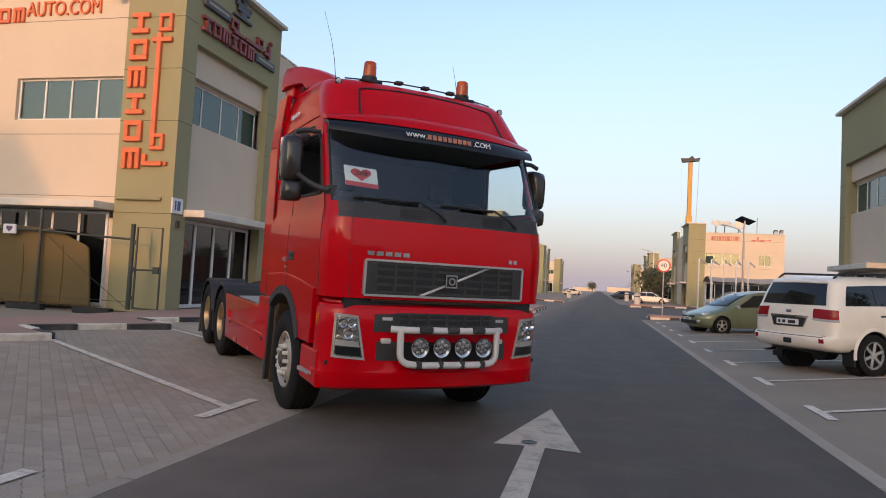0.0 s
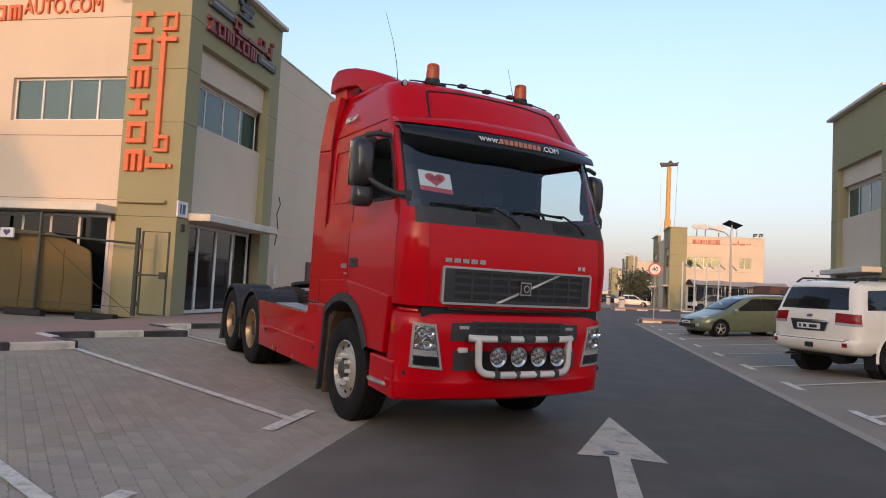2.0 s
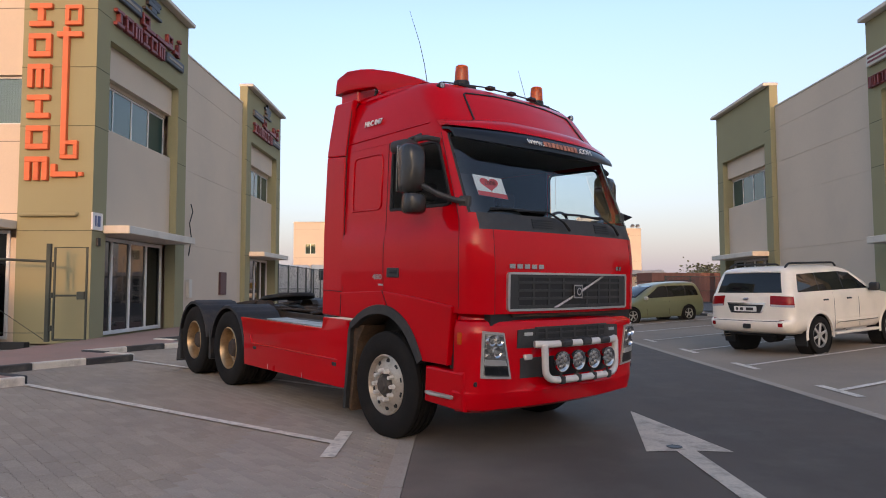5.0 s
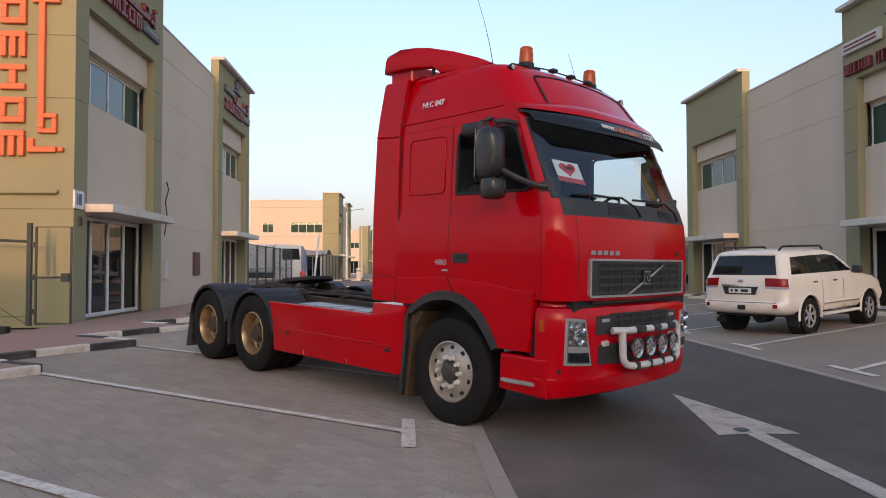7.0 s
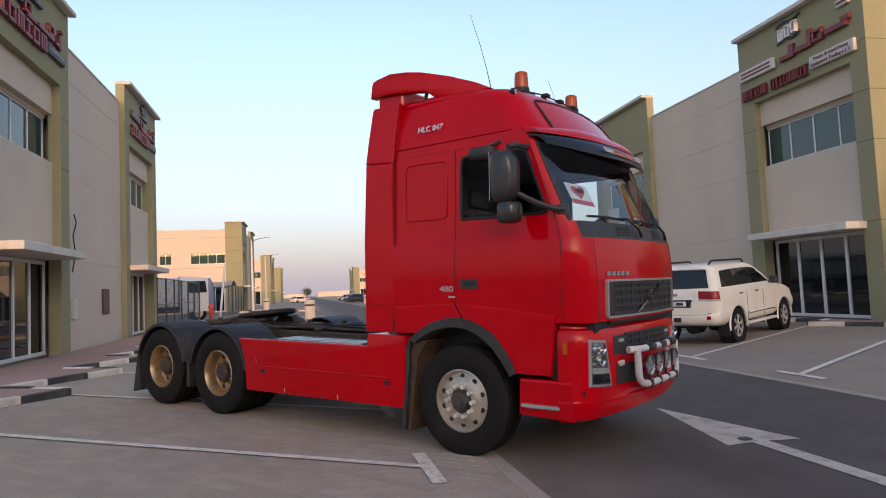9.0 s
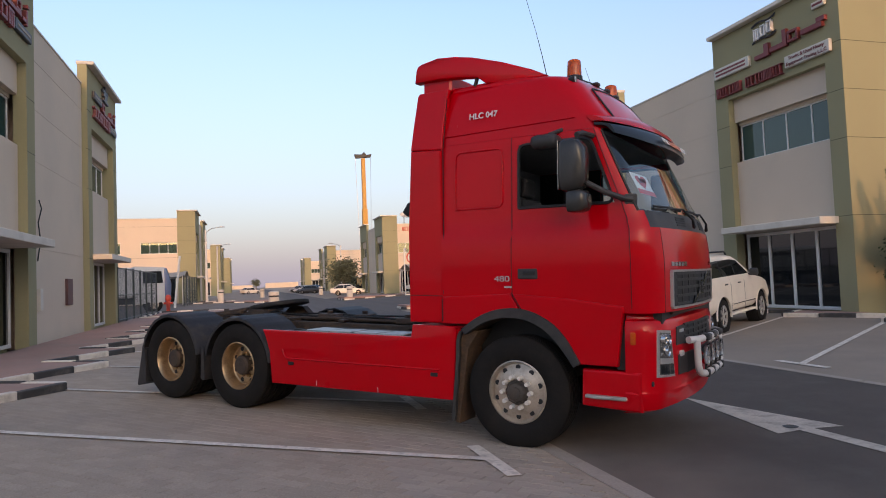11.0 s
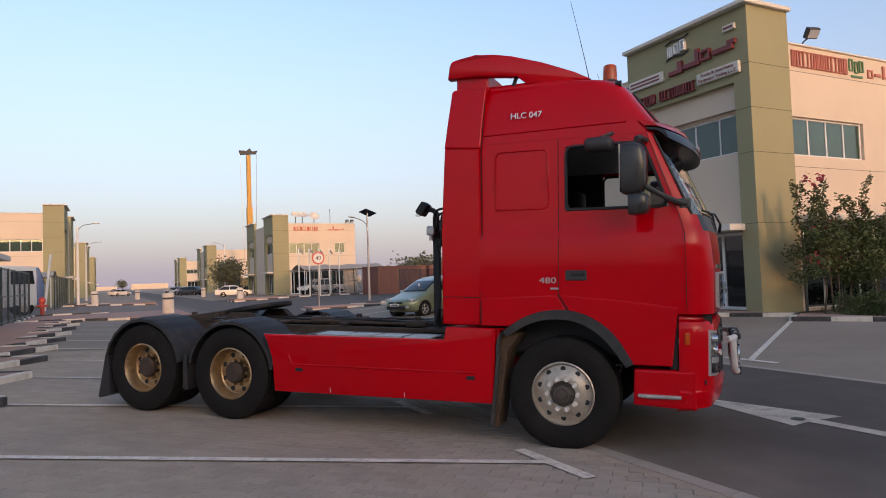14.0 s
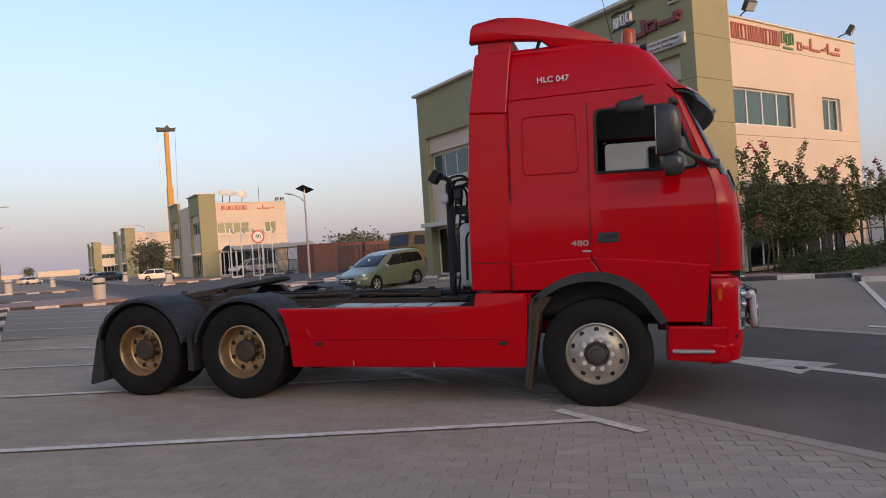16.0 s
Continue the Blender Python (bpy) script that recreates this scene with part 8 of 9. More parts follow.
solar_lamp(pose(8.6, 45.0, 0.22), "solar street lamp on a grey steel pole")
for x, y in ((-10.2, 72.0), (-10.4, 100.0), (7.6, 104.0)):
    ob = thing("street_lamp", "slim pale street lamp with one arm", "street lamp", pose(x, y, 0.2), "distant street lamps")
    bm = bm_new()
    tube(bm, [(0, 0, 0), (0, 0, 7.4)], [0.14, 0.08], 10)
    part("pole", bm, M_WPOST, ob)
    bm = bm_new()
    s = 1 if x < 0 else -1
    tube(bm, rounded([(0, 0, 7.0), (s * 0.4, 0, 7.5), (s * 1.4, 0, 7.7)], 0.2), 0.04, 6)
    obox(bm, pose(s * 1.6, 0, 7.7), (0.5, 0.2, 0.09), 0.03, 2)
    part("lamp_head", bm, M_GALV, ob)

# round bollards
bo = thing("bollard", "stout cream bollard with dark band and domed cap", "bollard", pose(-4.65, 40.2, 0.13), "crossing bollards")
bm = bm_new()
lathe(bm, [(0.30, 0.0), (0.30, 0.85), (0.27, 0.87)], "z", (0, 0, 0), 24)
part("shaft", bm, M_BOLL, bo, "", 40)
bm = bm_new()
lathe(bm, [(0.27, 0.86), (0.27, 0.98)], "z", (0, 0, 0), 24)
part("dark_band", bm, M_CLAD, bo)
bm = bm_new()
lathe(bm, [(0.30, 0.97), (0.31, 1.13), (0.29, 1.18), (0.15, 1.21), (0.0, 1.215)], "z", (0, 0, 0), 24)
part("cap", bm, M_BOLL, bo, "", 40)
for x, y in ((-8.8, 70.5), (3.4, 66.0), (3.6, 96.0), (-4.4, 98.0)):
    copy_thing(bo, pose(x, y, gz(x) + 0.09))

# hydrant
hy = thing("fire_hydrant", "rusty red fire hydrant on the pavement", "hydrant", pose(-11.0, 46.5, 0.22))
bm = bm_new()
lathe(bm, [(0.2, 0.0), (0.2, 0.08), (0.12, 0.1), (0.12, 0.75), (0.17, 0.8), (0.19, 0.95), (0.12, 1.1), (0.0, 1.15)], "z", (0, 0, 0), 16)
part("hydrant_body", bm, M_HYD, hy, "", 40)
for s in (-1, 1):
    bm = bm_new()
    cyl(bm, (s * 0.1, 0, 0.6), (s * 0.26, 0, 0.6), 0.07)
    part("outlet", bm, M_HYD, hy)


def mesh_fence(name, label, p0, p1, h, z, n, mat=None, infill=True):
    """Posts, rails and a dark mesh of thin upright bars from p0 to p1."""
    ob = thing(name, label, "fence")
    p0, p1 = Vector((*p0, z)), Vector((*p1, z))
    for k in range(n + 1):
        c = p0.lerp(p1, k / n)
        bm = bm_new()
        cyl(bm, c, c + Vector((0, 0, h)), 0.045, seg=8)
        part("fence_post", bm, mat or M_GATE, ob)
    for zz in (0.15, h * 0.5, h - 0.05):
        bm = bm_new()
        tube(bm, [p0 + Vector((0, 0, zz)), p1 + Vector((0, 0, zz))], 0.03, 6)
        part("rail", bm, mat or M_GATE, ob)
    if infill:
        ln = (p1 - p0).length
        d = (p1 - p0).normalized()
        bm = bm_new()
        for k in range(int(ln / 0.09)):
            c = p0 + d * (0.045 + 0.09 * k)
            v = [bm.verts.new(c + d * a + Vector((0, 0, b))) for a, b in ((-0.022, 0.1), (0.022, 0.1), (0.022, h - 0.08), (-0.022, h - 0.08))]
            bm.faces.new(v)
        tagged(part("mesh_infill", bm, M_MESH, ob), kind="stuff")
    return ob


mesh_fence("mesh_fence", "dark mesh yard fence beside the pavement", (-11.5, 32.6), (-11.5, 45.0), 2.5, 0.25, 6)
mesh_fence("mesh_fence", "dark mesh yard fence beside the pavement", (-11.3, 60.0), (-11.3, 74.0), 2.6, 0.25, 5)
mesh_fence("mesh_fence", "dark mesh yard fence across the side street", (10.5, 67.0), (24.0, 67.0), 2.6, 0.28, 6)
mesh_fence("mesh_fence", "dark mesh yard fence across the side street", (13.0, 50.0), (32.0, 56.0), 2.2, 0.2, 9)
# tall white goal-like gate posts
for k in range(5):
    x = 8.6 + k * 1.15
    ob = thing("canopy_post", "tall white bent steel canopy post", "post", pose(x, 64.2 + 0.5 * k, 0.25), "canopy posts")
    bm = bm_new()
    tube(bm, rounded([(0, 0, 0), (0, 0, 4.6), (1.0, 2.2, 4.2)], 0.3), 0.07, 8)
    part("post_tube", bm, M_WPOST, ob)
# shade canopies in front of the far end walls
for x0, x1, y in ((10.5, 19.5, 72.5), (-20.0, -12.0, 71.5)):
    ob = thing("shade_canopy", "grey tensioned shade canopy on posts", "canopy", pose(0, 0, 0.25))
    bm = bm_new()
    rws = []
    for i in range(7):
        yy = y - 2.4 + 4.8 * i / 6
        rws.append([(x0 + (x1 - x0) * k / 12, yy, 2.75 + 0.5 * math.sin(math.pi * i / 6) - 0.12 * abs(math.sin(3 * math.pi * k / 12))) for k in range(13)])
    loft(bm, rws)
    bmesh.ops.solidify(bm, geom=bm.faces[:], thickness=0.03)
    part("shade_cloth", bm, M_SHADE, ob, "", 60)
    for k in range(4):
        for yy in (y - 2.3, y + 2.3):
            bm = bm_new()
            xx = x0 + 0.2 + (x1 - x0 - 0.4) * k / 3
            cyl(bm, (xx, yy, -0.05), (xx, yy, 2.72), 0.06, seg=8)
            part("post", bm, M_WPOST, ob)
ob = thing("leaning_post", "white steel post leaning by the yard", "post", pose(-11.8, 58.0, 0.2, 0, 6, 0))
bm = bm_new()
cyl(bm, (0, 0, 0), (0, 0, 4.2), 0.09)
part("post_tube", bm, M_WPOST, ob)

# tanker parked behind the left fence
tk = thing("parked_lorry", "white and blue lorry parked behind the mesh fence", "lorry", pose(-13.3, 50.0, 0.2, 0, 0, 14))
bm = bm_new()
box(bm, (-8.5, -1.2, 1.0), (-0.4, 1.2, 3.05), 0.22, 3)
part("load_body", bm, M_WPOST, tk, "white load body")
bm = bm_new()
prism(bm, [(-0.3, 0.6), (1.9, 0.6), (1.95, 1.9), (1.65, 3.0), (-0.3, 3.1)], "y", -1.2, 1.2, 0.08, 2)
part("lorry_cab", bm, M_WPOST, tk, "white cab", 40)
bm = bm_new()
prism(bm, [(1.55, 0.62), (1.93, 0.62), (1.98, 1.9), (1.70, 2.95), (1.50, 2.95)], "y", -1.215, 1.215, 0.05, 2)
part("cab_nose", bm, paint("lorry_blue", (0.05, 0.10, 0.22), 0.4, coat=0.3), tk, "blue cab front", 40)
plate3([(2.01, -1.0, 1.95), (2.01, 1.0, 1.95), (1.76, 1.0, 2.8), (1.76, -1.0, 2.8)], (0.02, 0, 0.005), "lorry_screen", M_CARGL, tk)
for s in (-1, 1):
    plate3([(0.2, s * 1.205, 1.95), (1.45, s * 1.205, 1.95), (1.35, s * 1.205, 2.75), (0.2, s * 1.205, 2.75)], (0, s * 0.01, 0), "cab_glass", M_CARGL, tk)
    for x in (0.9, -4.6, -6.0):
        bm = bm_new()
        lathe(bm, [(0.28, s * 0.92), (0.48, s * 0.9), (0.51, s * 0.95), (0.51, s * 1.15), (0.48, s * 1.2), (0.28, s * 1.18)], "y", (x, 0, 0.51), 24, True)
        part("tyre", bm, M_RUBBER, tk, "", 40)
        bm = bm_new()
        lathe(bm, [(0.29, s * 1.17), (0.27, s * 1.1), (0.0, s * 1.1)], "y", (x, 0, 0.51), 20, False, False)
        part("rim", bm, M_RIM, tk)
    bm = bm_new()
    box(bm, (-6.5, s * 1.2 - 0.01, 2.35), (-3.0, s * 1.2 + 0.012, 2.6), 0.004)
    part("lettering_bar", bm, M_PANELD, tk)
bm = bm_new()
box(bm, (-8.3, -0.5, 0.6), (1.5, 0.5, 1.0), 0.02)
part("lorry_frame", bm, M_CLAD, tk)

# crane boom rising behind the far building
cr = thing("mobile_crane", "yellow crane boom with dark head and hoist ropes", "crane", pose(14.3, 120.0, 0.0) @ Matrix.Diagonal((1.05, 1.05, 1.2, 1)))
bm = bm_new()
box(bm, (-0.45, -0.45, 0.5), (0.45, 0.45, 12.5), 0.05)
box(bm, (-0.33, -0.33, 12.0), (0.33, 0.33, 20.2), 0.04)
part("boom", bm, M_YELLOW, cr)
bm = bm_new()
prism(bm, [(-1.3, 20.2), (1.3, 20.4), (1.5, 20.9), (0.6, 20.75), (0.2, 21.2), (-0.3, 20.8), (-1.5, 20.8)], "y", -0.3, 0.3, 0.04)
part("boom_head", bm, M_CLAD, cr)
for x in (-1.35, 1.35):
    bm = bm_new()
    tube(bm, [(x, 0, 20.4), (x * 0.75, 0, 8.0), (x * 0.6, 0, 1.0)], 0.03, 5)
    part("hoist_rope", bm, M_GALV, cr)
bm = bm_new()
box(bm, (-1.2, -4, 0.9), (1.2, 4, 2.2), 0.1)
part("carrier", bm, M_YELLOW, cr)
for y in (-3, -1.5, 1.5, 3):
    bm = bm_new()
    cyl(bm, (-1.25, y, 0.6), (1.25, y, 0.6), 0.6, seg=20)
    part("wheel", bm, M_RUBBER, cr)

# containers, lorry and yard clutter behind the right row
for k in range(5):
    ob = thing("shipping_container", "rust-red corrugated shipping container in a yard", "container", pose(17.5 + 6.3 * k, 62.0 + 2.0 * k, 0.15, 0, 0, 17), "yard containers")
    bm = bm_new()
    w, h, L2 = 1.22, 2.6, 3.03
    pts = []
    n = 22
    for i in range(n):
        x = -L2 + 2 * L2 * i / (n - 1)
        pts.append((x, -w - (0.04 if i % 2 else 0.0)))
    pts += [(L2, w), (-L2, w)]
    prism(bm, pts, "z", 0.02, h)
    part("container_wall", bm, M_CONTAIN, ob)
    bm = bm_new()
    box(bm, (-L2 - 0.02, -w - 0.06, h), (L2 + 0.02, w + 0.02, h + 0.12), 0.02)
    part("top_rail", bm, M_CONTAIN, ob)
yl = thing("yellow_lorry", "old yellow lorry parked in the yard", "lorry", pose(18.4, 47.0, 0.2, 0, 0, 195))
bm = bm_new()
prism(bm, [(0, 0.8), (2.0, 0.8), (2.05, 1.8), (1.7, 2.9), (0, 2.95)], "y", -1.15, 1.15, 0.08, 2)
# yellow darker than the crane's, with shade put into the colour, plus grime
part("lorry_cab", bm, paint("shade_dulled_yellow", (0.26, 0.15, 0.05), 0.6, var=0.15, dirt=(0.16, 0.10, 0.06), dirt_amt=0.5), yl, "", 40)
plate3([(2.09, -0.95, 1.9), (2.09, 0.95, 1.9), (1.80, 0.95, 2.7), (1.80, -0.95, 2.7)], (0.02, 0, 0.005), "lorry_screen", M_CARGL, yl)
bm = bm_new()
box(bm, (-5.0, -1.15, 1.1), (-0.15, 1.15, 1.9), 0.04)
part("load_bed", bm, M_CONTAIN, yl)
for s in (-1, 1):
    plate3([(0.3, s * 1.155, 1.9), (1.5, s * 1.155, 1.9), (1.35, s * 1.155, 2.6), (0.3, s * 1.155, 2.6)], (0, s * 0.01, 0), "cab_glass", M_CARGL, yl)
    for x in (1.0, -3.4):
        bm = bm_new()
        lathe(bm, [(0.0, s * 0.9), (0.48, s * 0.9), (0.5, s * 0.95), (0.5, s * 1.15), (0.3, s * 1.18), (0.0, s * 1.1)], "y", (x, 0, 0.5), 20)
        part("wheel", bm, M_RUBBER, yl, "", 40)
# lattice pylons far off
for x, y, h in ((338, 760, 26), (392, 780, 28)):
    ob = thing("pylon", "faint lattice power pylon on the horizon", "pylon", pose(x, y, 0), "distant pylons")
    bm = bm_new()
    for sx, sy in ((-1, -1), (1, -1), (1, 1), (-1, 1)):
        tube(bm, [(sx * 2.6, sy * 2.6, 0), (sx * 0.6, sy * 0.6, h)], 0.07, 4)
    for k in range(6):
        a, b = 1 - k / 6, 1 - (k + 1) / 6
        ra, rb = 0.6 + 2.0 * a, 0.6 + 2.0 * b
        for s in (-1, 1):
            tube(bm, [(-ra, s * ra, h * k / 6), (rb, s * rb, h * (k + 1) / 6)], 0.045, 4)
            tube(bm, [(ra, s * ra, h * k / 6), (-rb, s * rb, h * (k + 1) / 6)], 0.045, 4)
    for z in (h * 0.7, h * 0.82, h * 0.94):
        tube(bm, [(-4, 0, z), (4, 0, z)], 0.09, 4)
    part("lattice", bm, M_GALV, ob)


# ---- plants ----
def leaf_cloud(points, size, rng, tilt=0.8):
    """Many small folded leaves about the given points, as one mesh's verts and faces."""
    vs, fs = [], []
    for p in points:
        a, b = rng.uniform(0, 2 * math.pi), rng.uniform(-tilt, tilt)
        d = Vector((math.cos(a) * math.cos(b), math.sin(a) * math.cos(b), math.sin(b)))
        n = Vector((rng.uniform(-1, 1), rng.uniform(-1, 1), rng.uniform(-0.3, 1))).cross(d)
        if n.length < 1e-3:
            continue
        n.normalize()
        s = size * rng.uniform(0.6, 1.35)
        up = d.cross(n) * s * 0.12
        q = Vector(p)
        i = len(vs)
        vs += [q, q + d * s * 0.5 + n * s * 0.3 + up, q + d * s, q + d * s * 0.5 - n * s * 0.3 + up]
        fs += [(i, i + 1, i + 2), (i, i + 2, i + 3)]
    return vs, fs


def mesh_part(name, vs, fs, material, parent, label="", kind=""):
    me = bpy.data.meshes.new(name)
    me.from_pydata([tuple(v) for v in vs], [], fs)
    me.materials.append(material)
    ob = new(name, me)
    ob.parent = parent
    return tagged(ob, label, kind=kind)


def grow(bm, path, r0, r1):
    n = len(path)
    tube(bm, path, [r0 + (r1 - r0) * i / (n - 1) for i in range(n)], 5)


def bush(m, label, w, h, clumps, shoots, seed, flowers=0.05, size=0.085, bare=0.46, name="flowering_bush", category="bush"):
    """A rambling bush: a few stems, a ragged crown of leaf clumps, and long leafy shoots that rise above it."""
    rng = random.Random(seed)
    ob = thing(name, label, category, m)
    pts, fl = [], []
    bm = bm_new()
    crown = h * 0.64
    stems = []
    for k in range(max(4, clumps // 6)):
        x = rng.uniform(-w * 0.16, w * 0.16)
        tip = (x * 2.2 + rng.uniform(-0.2, 0.2), rng.uniform(-0.4, 0.4), crown * rng.uniform(0.5, 0.8))
        grow(bm, [(x, rng.uniform(-0.12, 0.12), 0), (x * 1.3 + rng.uniform(-0.1, 0.1), tip[1] * 0.5, tip[2] * 0.5), tip], 0.03, 0.015)
        stems.append(Vector(tip))
    for k in range(clumps):
        u = rng.uniform(-1, 1)
        c = Vector((u * w * 0.5, rng.gauss(0, 0.34), crown * rng.uniform(bare, 1.0) * (1 - 0.22 * u * u)))
        root = min(stems, key=lambda q: (q - c).length)
        grow(bm, [tuple(root), tuple(root.lerp(c, 0.6) + Vector((0, 0, 0.08))), tuple(c)], 0.012, 0.005)
        r = rng.uniform(0.14, 0.30)
        bloom = rng.random() < flowers * 3
        for _ in range(int(1500 * r * rng.uniform(0.6, 1.1))):
            p = c + Vector((rng.gauss(0, r), rng.gauss(0, r * 0.8), rng.gauss(0, r * 0.62)))
            if p.z > 0.03:
                (fl if bloom and rng.random() < 0.30 and (p - c).length > r * 0.8 else pts).append(p)
    for k in range(shoots):
        u = rng.uniform(-0.95, 0.95)
        x0, y0, z0 = u * w * 0.42, rng.uniform(-0.3, 0.3), crown * 0.75
        dx, dz = rng.gauss(u * 0.5, 0.4), (h - z0) * rng.uniform(0.55, 1.12)
        path = [(x0 + dx * t ** 1.4, y0 + 0.25 * rng.uniform(-1, 1) * t, z0 + dz * t - 0.12 * abs(dx) * t ** 3) for t in [i / 6 for i in range(7)]]
        grow(bm, path, 0.012, 0.004)
        for _ in range(int(210 * dz)):
            t = rng.uniform(0.0, 1.0)
            i = min(5, int(t * 6))
            c = Vector(path[i]).lerp(Vector(path[i + 1]), t * 6 - i)
            r = 0.075 * (1.15 - 0.7 * t)
            p = c + Vector((rng.gauss(0, r), rng.gauss(0, r), rng.gauss(0, 0.05)))
            (fl if flowers and t > 0.92 and k % 4 == 0 else pts).append(p)
    part("stem", bm, M_BARK, ob)
    mesh_part("foliage", *leaf_cloud(pts, size, rng), M_LEAF, ob, "", "stuff")
    if fl:
        mesh_part("blossom", *leaf_cloud(fl, size * 1.1, rng), M_FLOWER, ob, "bright magenta flowers", "stuff")
    return ob


bush(pose(11.1, 13.3, 0.28), "tall rambling bougainvillea bush with magenta flowers", 3.6, 3.75, 27, 10, 3, 0.04, 0.085)
bush(pose(13.7, 13.4, 0.28), "tall rambling bougainvillea bush with magenta flowers", 3.3, 3.55, 23, 10, 14, 0.03, 0.085)
bush(pose(16.7, 13.3, 0.28), "tall rambling bush with few flowers", 3.6, 3.75, 24, 10, 5, 0.015, 0.085)
for k, (x, y) in enumerate(((11.2, 12.7), (12.6, 12.6), (14.4, 12.4), (16.2, 12.5), (18.2, 12.3))):
    bush(pose(x, y, 0.19), "low green shrub in the planting strip", 2.0, 0.72, 17, 5, 20 + k, 0.0, 0.07, 0.1, "low_shrub", "shrub")
mesh_fence("garden_fence", "dark slim steel fence in front of the end wall", (XR + 1.0, YBR - 0.7), (XR + 9.8, YBR - 0.7), 2.1, 0.28, 5, None, False)


def tree(m, label, h, r, leaves, seed, size=0.35, name="tree"):
    rng = random.Random(seed)
    ob = thing(name, label, "tree", m)
    bm = bm_new()
    tube(bm, [(0, 0, 0), (0.05, 0.02, h * 0.25), (-0.05, 0.05, h * 0.5)], [0.22, 0.17, 0.1], 8)
    lobes = []
    for k in range(11):
        a, b = rng.uniform(0, 2 * math.pi), rng.uniform(0.35, 0.95)
        c = Vector((math.cos(a) * r * rng.uniform(0.2, 0.75), math.sin(a) * r * rng.uniform(0.2, 0.75), h * b))
        lobes.append((c, r * rng.uniform(0.22, 0.42)))
        tube(bm, [(0, 0, h * 0.3), (c.x * 0.5, c.y * 0.5, h * (0.3 + b) / 2), tuple(c)], [0.08, 0.05, 0.02], 5)
    part("trunk", bm, M_BARK, ob)
    pts = []
    for _ in range(leaves):
        c, q = rng.choice(lobes)
        pts.append(c + Vector((rng.gauss(0, q), rng.gauss(0, q), rng.gauss(0, q * 0.75))))
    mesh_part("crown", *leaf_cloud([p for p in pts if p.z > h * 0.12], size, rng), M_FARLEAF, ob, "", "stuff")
    return ob


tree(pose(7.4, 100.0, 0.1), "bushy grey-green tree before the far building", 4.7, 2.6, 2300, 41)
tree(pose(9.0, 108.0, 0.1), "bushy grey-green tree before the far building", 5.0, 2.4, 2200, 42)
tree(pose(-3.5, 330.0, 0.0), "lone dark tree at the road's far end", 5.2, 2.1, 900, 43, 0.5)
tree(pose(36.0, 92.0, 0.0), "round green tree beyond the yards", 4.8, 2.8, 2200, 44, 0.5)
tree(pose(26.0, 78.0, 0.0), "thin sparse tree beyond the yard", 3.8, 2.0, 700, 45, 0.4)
for k, (x, y, w, h) in enumerate(((-14, 620, 20, 3.5), (22, 640, 30, 5), (-48, 560, 30, 5), (70, 560, 36, 5), (120, 420, 40, 4.5), (-95, 480, 50, 5))):
    bm = bm_new()
    box(bm, (x - w / 2, y, 0), (x + w / 2, y + 14, h), 0.3)
    for i in range(6):
        box(bm, (x - w / 2 + w * (i + 0.3) / 6, y - 0.1, h * 0.45), (x - w / 2 + w * (i + 0.7) / 6, y + 0.1, h * 0.7))
    solid("distant_building", bm, M_BEIGE, "low pale building on the hazy horizon", "building", group="horizon buildings")


# ---- block paving, laid aslant to the road ----
PW, PL, ZIG = 0.122, 0.245, 0.013
ang = radians(135)
du, dv = np.array([math.cos(ang), math.sin(ang)]), np.array([-math.sin(ang), math.cos(ang)])
g = 0.0015
prof = [(0.0, 0.0), (0.125, -ZIG * 0.5), (0.375, ZIG * 0.5), (0.625, -ZIG * 0.5), (0.875, ZIG * 0.5), (1.0, 0.0)]
out2 = np.array([(g + (PL - 2 * g) * u, g + d) for u, d in prof] + [(g + (PL - 2 * g) * u, PW - g + d) for u, d in prof[::-1]])


def paver_rows():
    rng = np.random.RandomState(7)
    for j in range(-200, 260):
        for i in range(-160, 160):
            u, v = i * PL + (j % 2) * PL * 0.5, j * PW
            c = du * (u + PL / 2) + dv * (v + PW / 2) + np.array([-6.0, 8.0])
            if -10.4 < c[0] < -3.335 and 1.35 < c[1] < 20.4:
                yield c, rng.uniform(-0.0035, -0.001), rng.uniform(-0.006, 0.006, 2)


one = bm_new()
rel = out2 - np.array([PL / 2, PW / 2])
rel_w = rel[:, :1] * du + rel[:, 1:] * dv
inner = rel_w * 0.968
lo = [one.verts.new((*p, -0.03)) for p in rel_w]
mi = [one.verts.new((*p, -0.0025)) for p in rel_w]
hi = [one.verts.new((*p, 0.0)) for p in inner]
for k in range(12):
    n = (k + 1) % 12
    one.faces.new((lo[k], lo[n], mi[n], mi[k]))
    one.faces.new((mi[k], mi[n], hi[n], hi[k]))
one.faces.new(hi)
bmesh.ops.recalc_face_normals(one, faces=one.faces)
PAVER = finish(one, "paver", M_PAVER1)
base_v = np.array([v.co for v in PAVER.vertices])
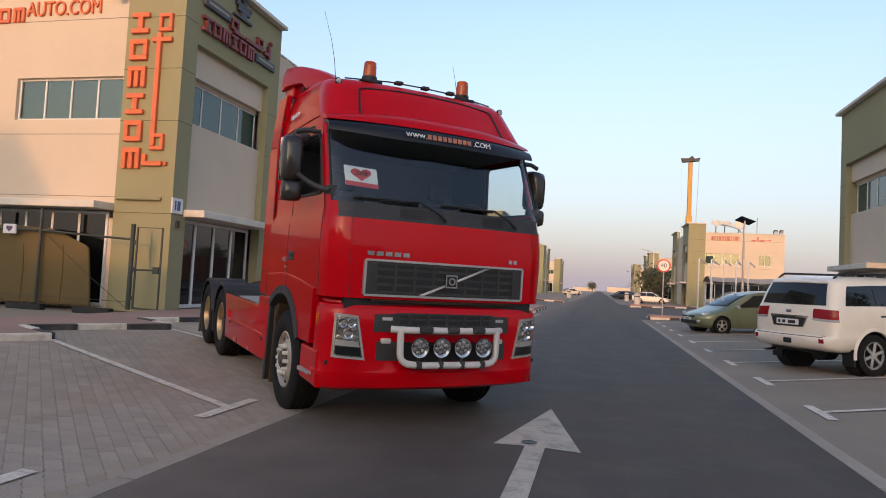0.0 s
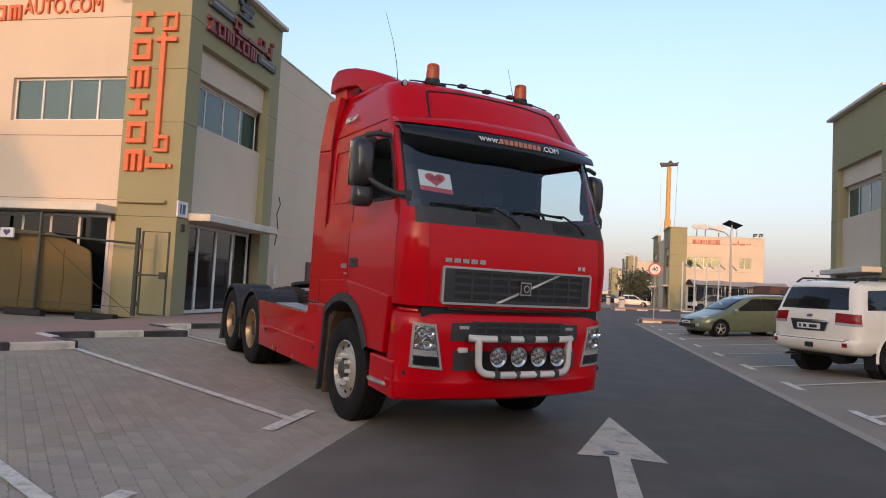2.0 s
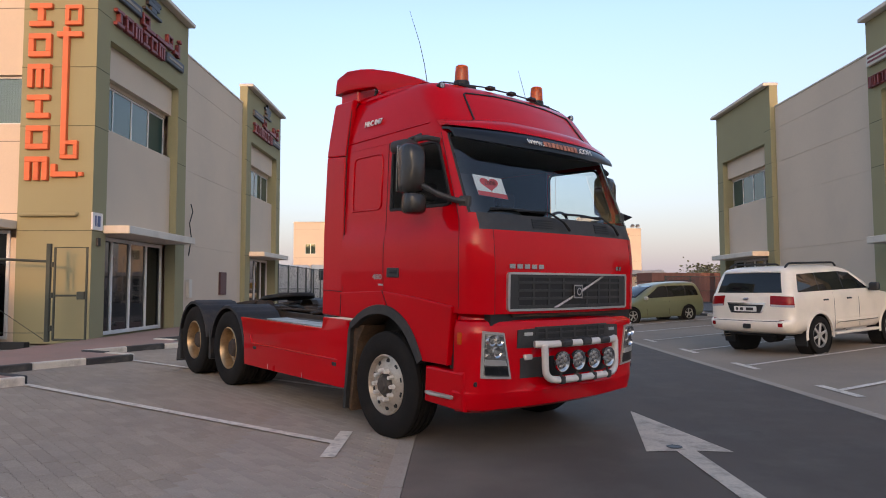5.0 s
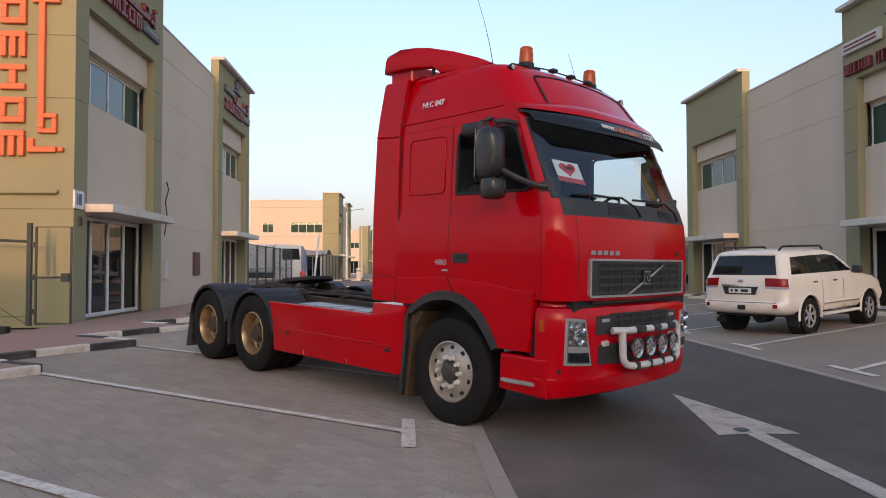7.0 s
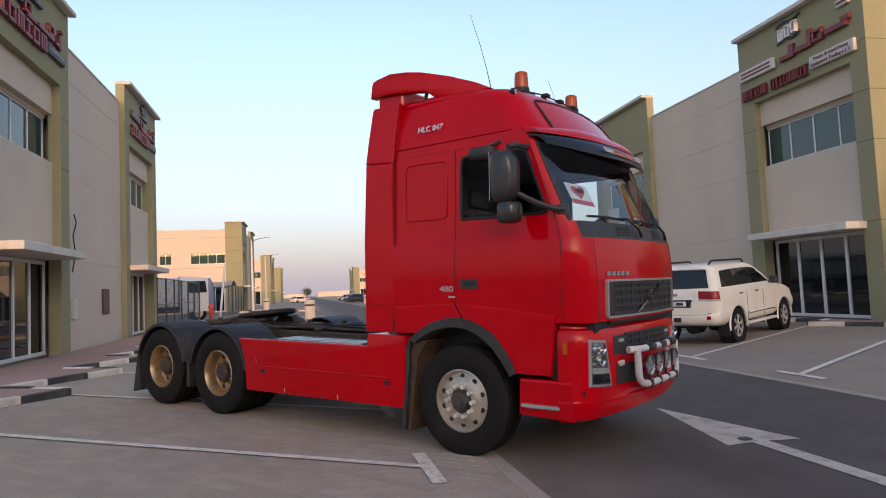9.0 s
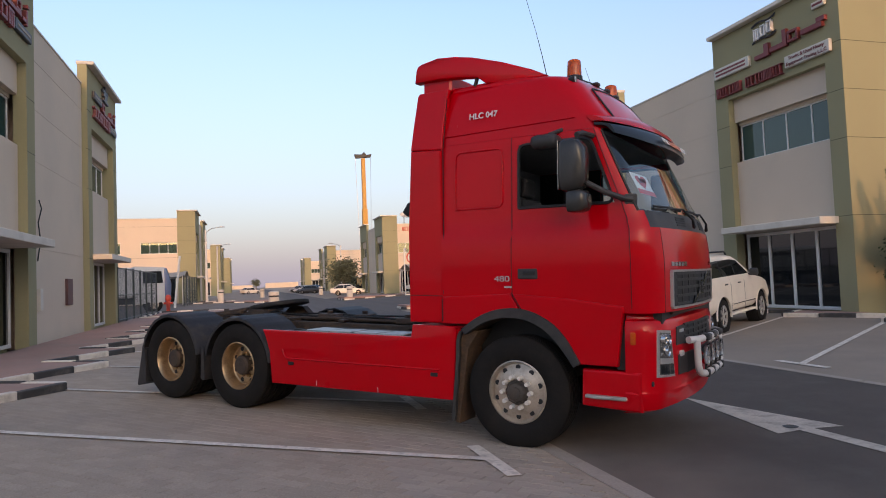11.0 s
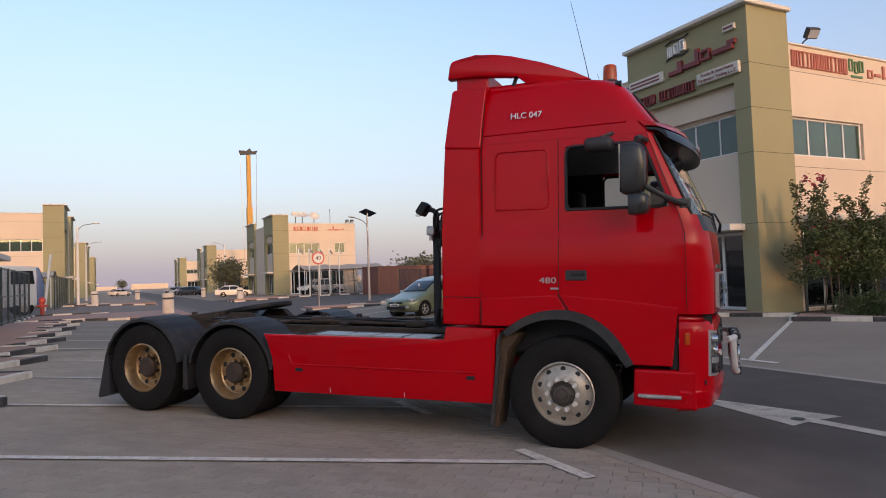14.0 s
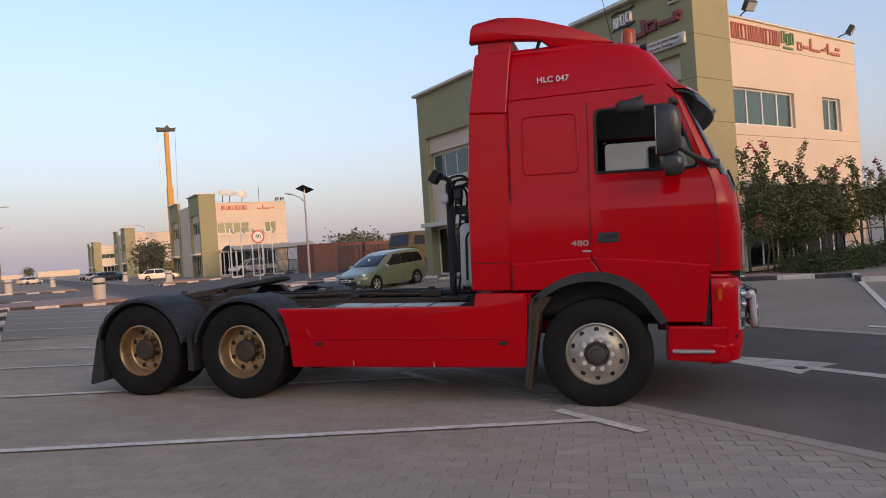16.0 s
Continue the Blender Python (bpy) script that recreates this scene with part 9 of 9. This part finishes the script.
base_f = [tuple(p.vertices) for p in PAVER.polygons]
paving = tagged(new("block_paving"), "grey zigzag concrete block paving of the parking bays", "paving", kind="structure")
vs, fs, singles = [], [], 0
for c, dz, tl in paver_rows():
    slope = -0.04 if c[0] > -9.2 else 0.0
    z = gz(c[0]) + dz
    if -4.9 < c[0] < -3.5 and 2.7 < c[1] < 8.2 and singles < 300:
        ob = new("paver", PAVER)
        ob.parent = paving
        ob.matrix_world = Matrix.Translation((c[0], c[1], z)) @ Matrix.Rotation(-math.atan(slope) - tl[0], 4, "Y") @ Matrix.Rotation(tl[1], 4, "X")
        singles += 1
        continue
    q = base_v.copy()
    q[:, 2] += slope * q[:, 0] + tl[0] * q[:, 0] + tl[1] * q[:, 1] + z
    q[:, :2] += c
    vs.append(q)
    fs += [tuple(i + (len(vs) - 1) * len(base_v) for i in f) for f in base_f]
me = bpy.data.meshes.new("paver_field")
me.from_pydata([tuple(v) for v in np.concatenate(vs)], [], fs)
me.materials.append(M_PAVER)
ob = new("paver_field", me)
ob.parent = paving
tagged(ob, kind="stuff")

# flush edging stones between the asphalt and the paving
M_EDGE = paint("edging_stone", (0.37, 0.305, 0.245), 0.9, var=0.15, scale=1.2, fine=50, bump=0.35, dirt=(0.22, 0.19, 0.16), dirt_amt=0.45, obj_rand=0.10)
for side, x0, x1 in (("left", -3.31, -3.15), ("right", 2.05, 2.22)):
    strip = bpy.data.objects["edge_strip_" + side]
    za, zb = gz(x0), gz(x1)
    bm = bm_new()
    loft(bm, [[(x0 + 0.005, y, za - 0.04), (x0 + 0.005, y, za + 0.0015), (x1 - 0.005, y, zb + 0.0015), (x1 - 0.005, y, zb - 0.04)] for y in (-0.493, 0.493)], True, True)
    bmesh.ops.recalc_face_normals(bm, faces=bm.faces)
    stone = finish(bm, "edging_stone", M_EDGE)
    for k in range(74):
        ob = new("edging_stone", stone)
        ob.matrix_world = pose(random.uniform(-0.003, 0.003), -37.5 + k, random.uniform(-0.001, 0.002))
        ob.parent = strip
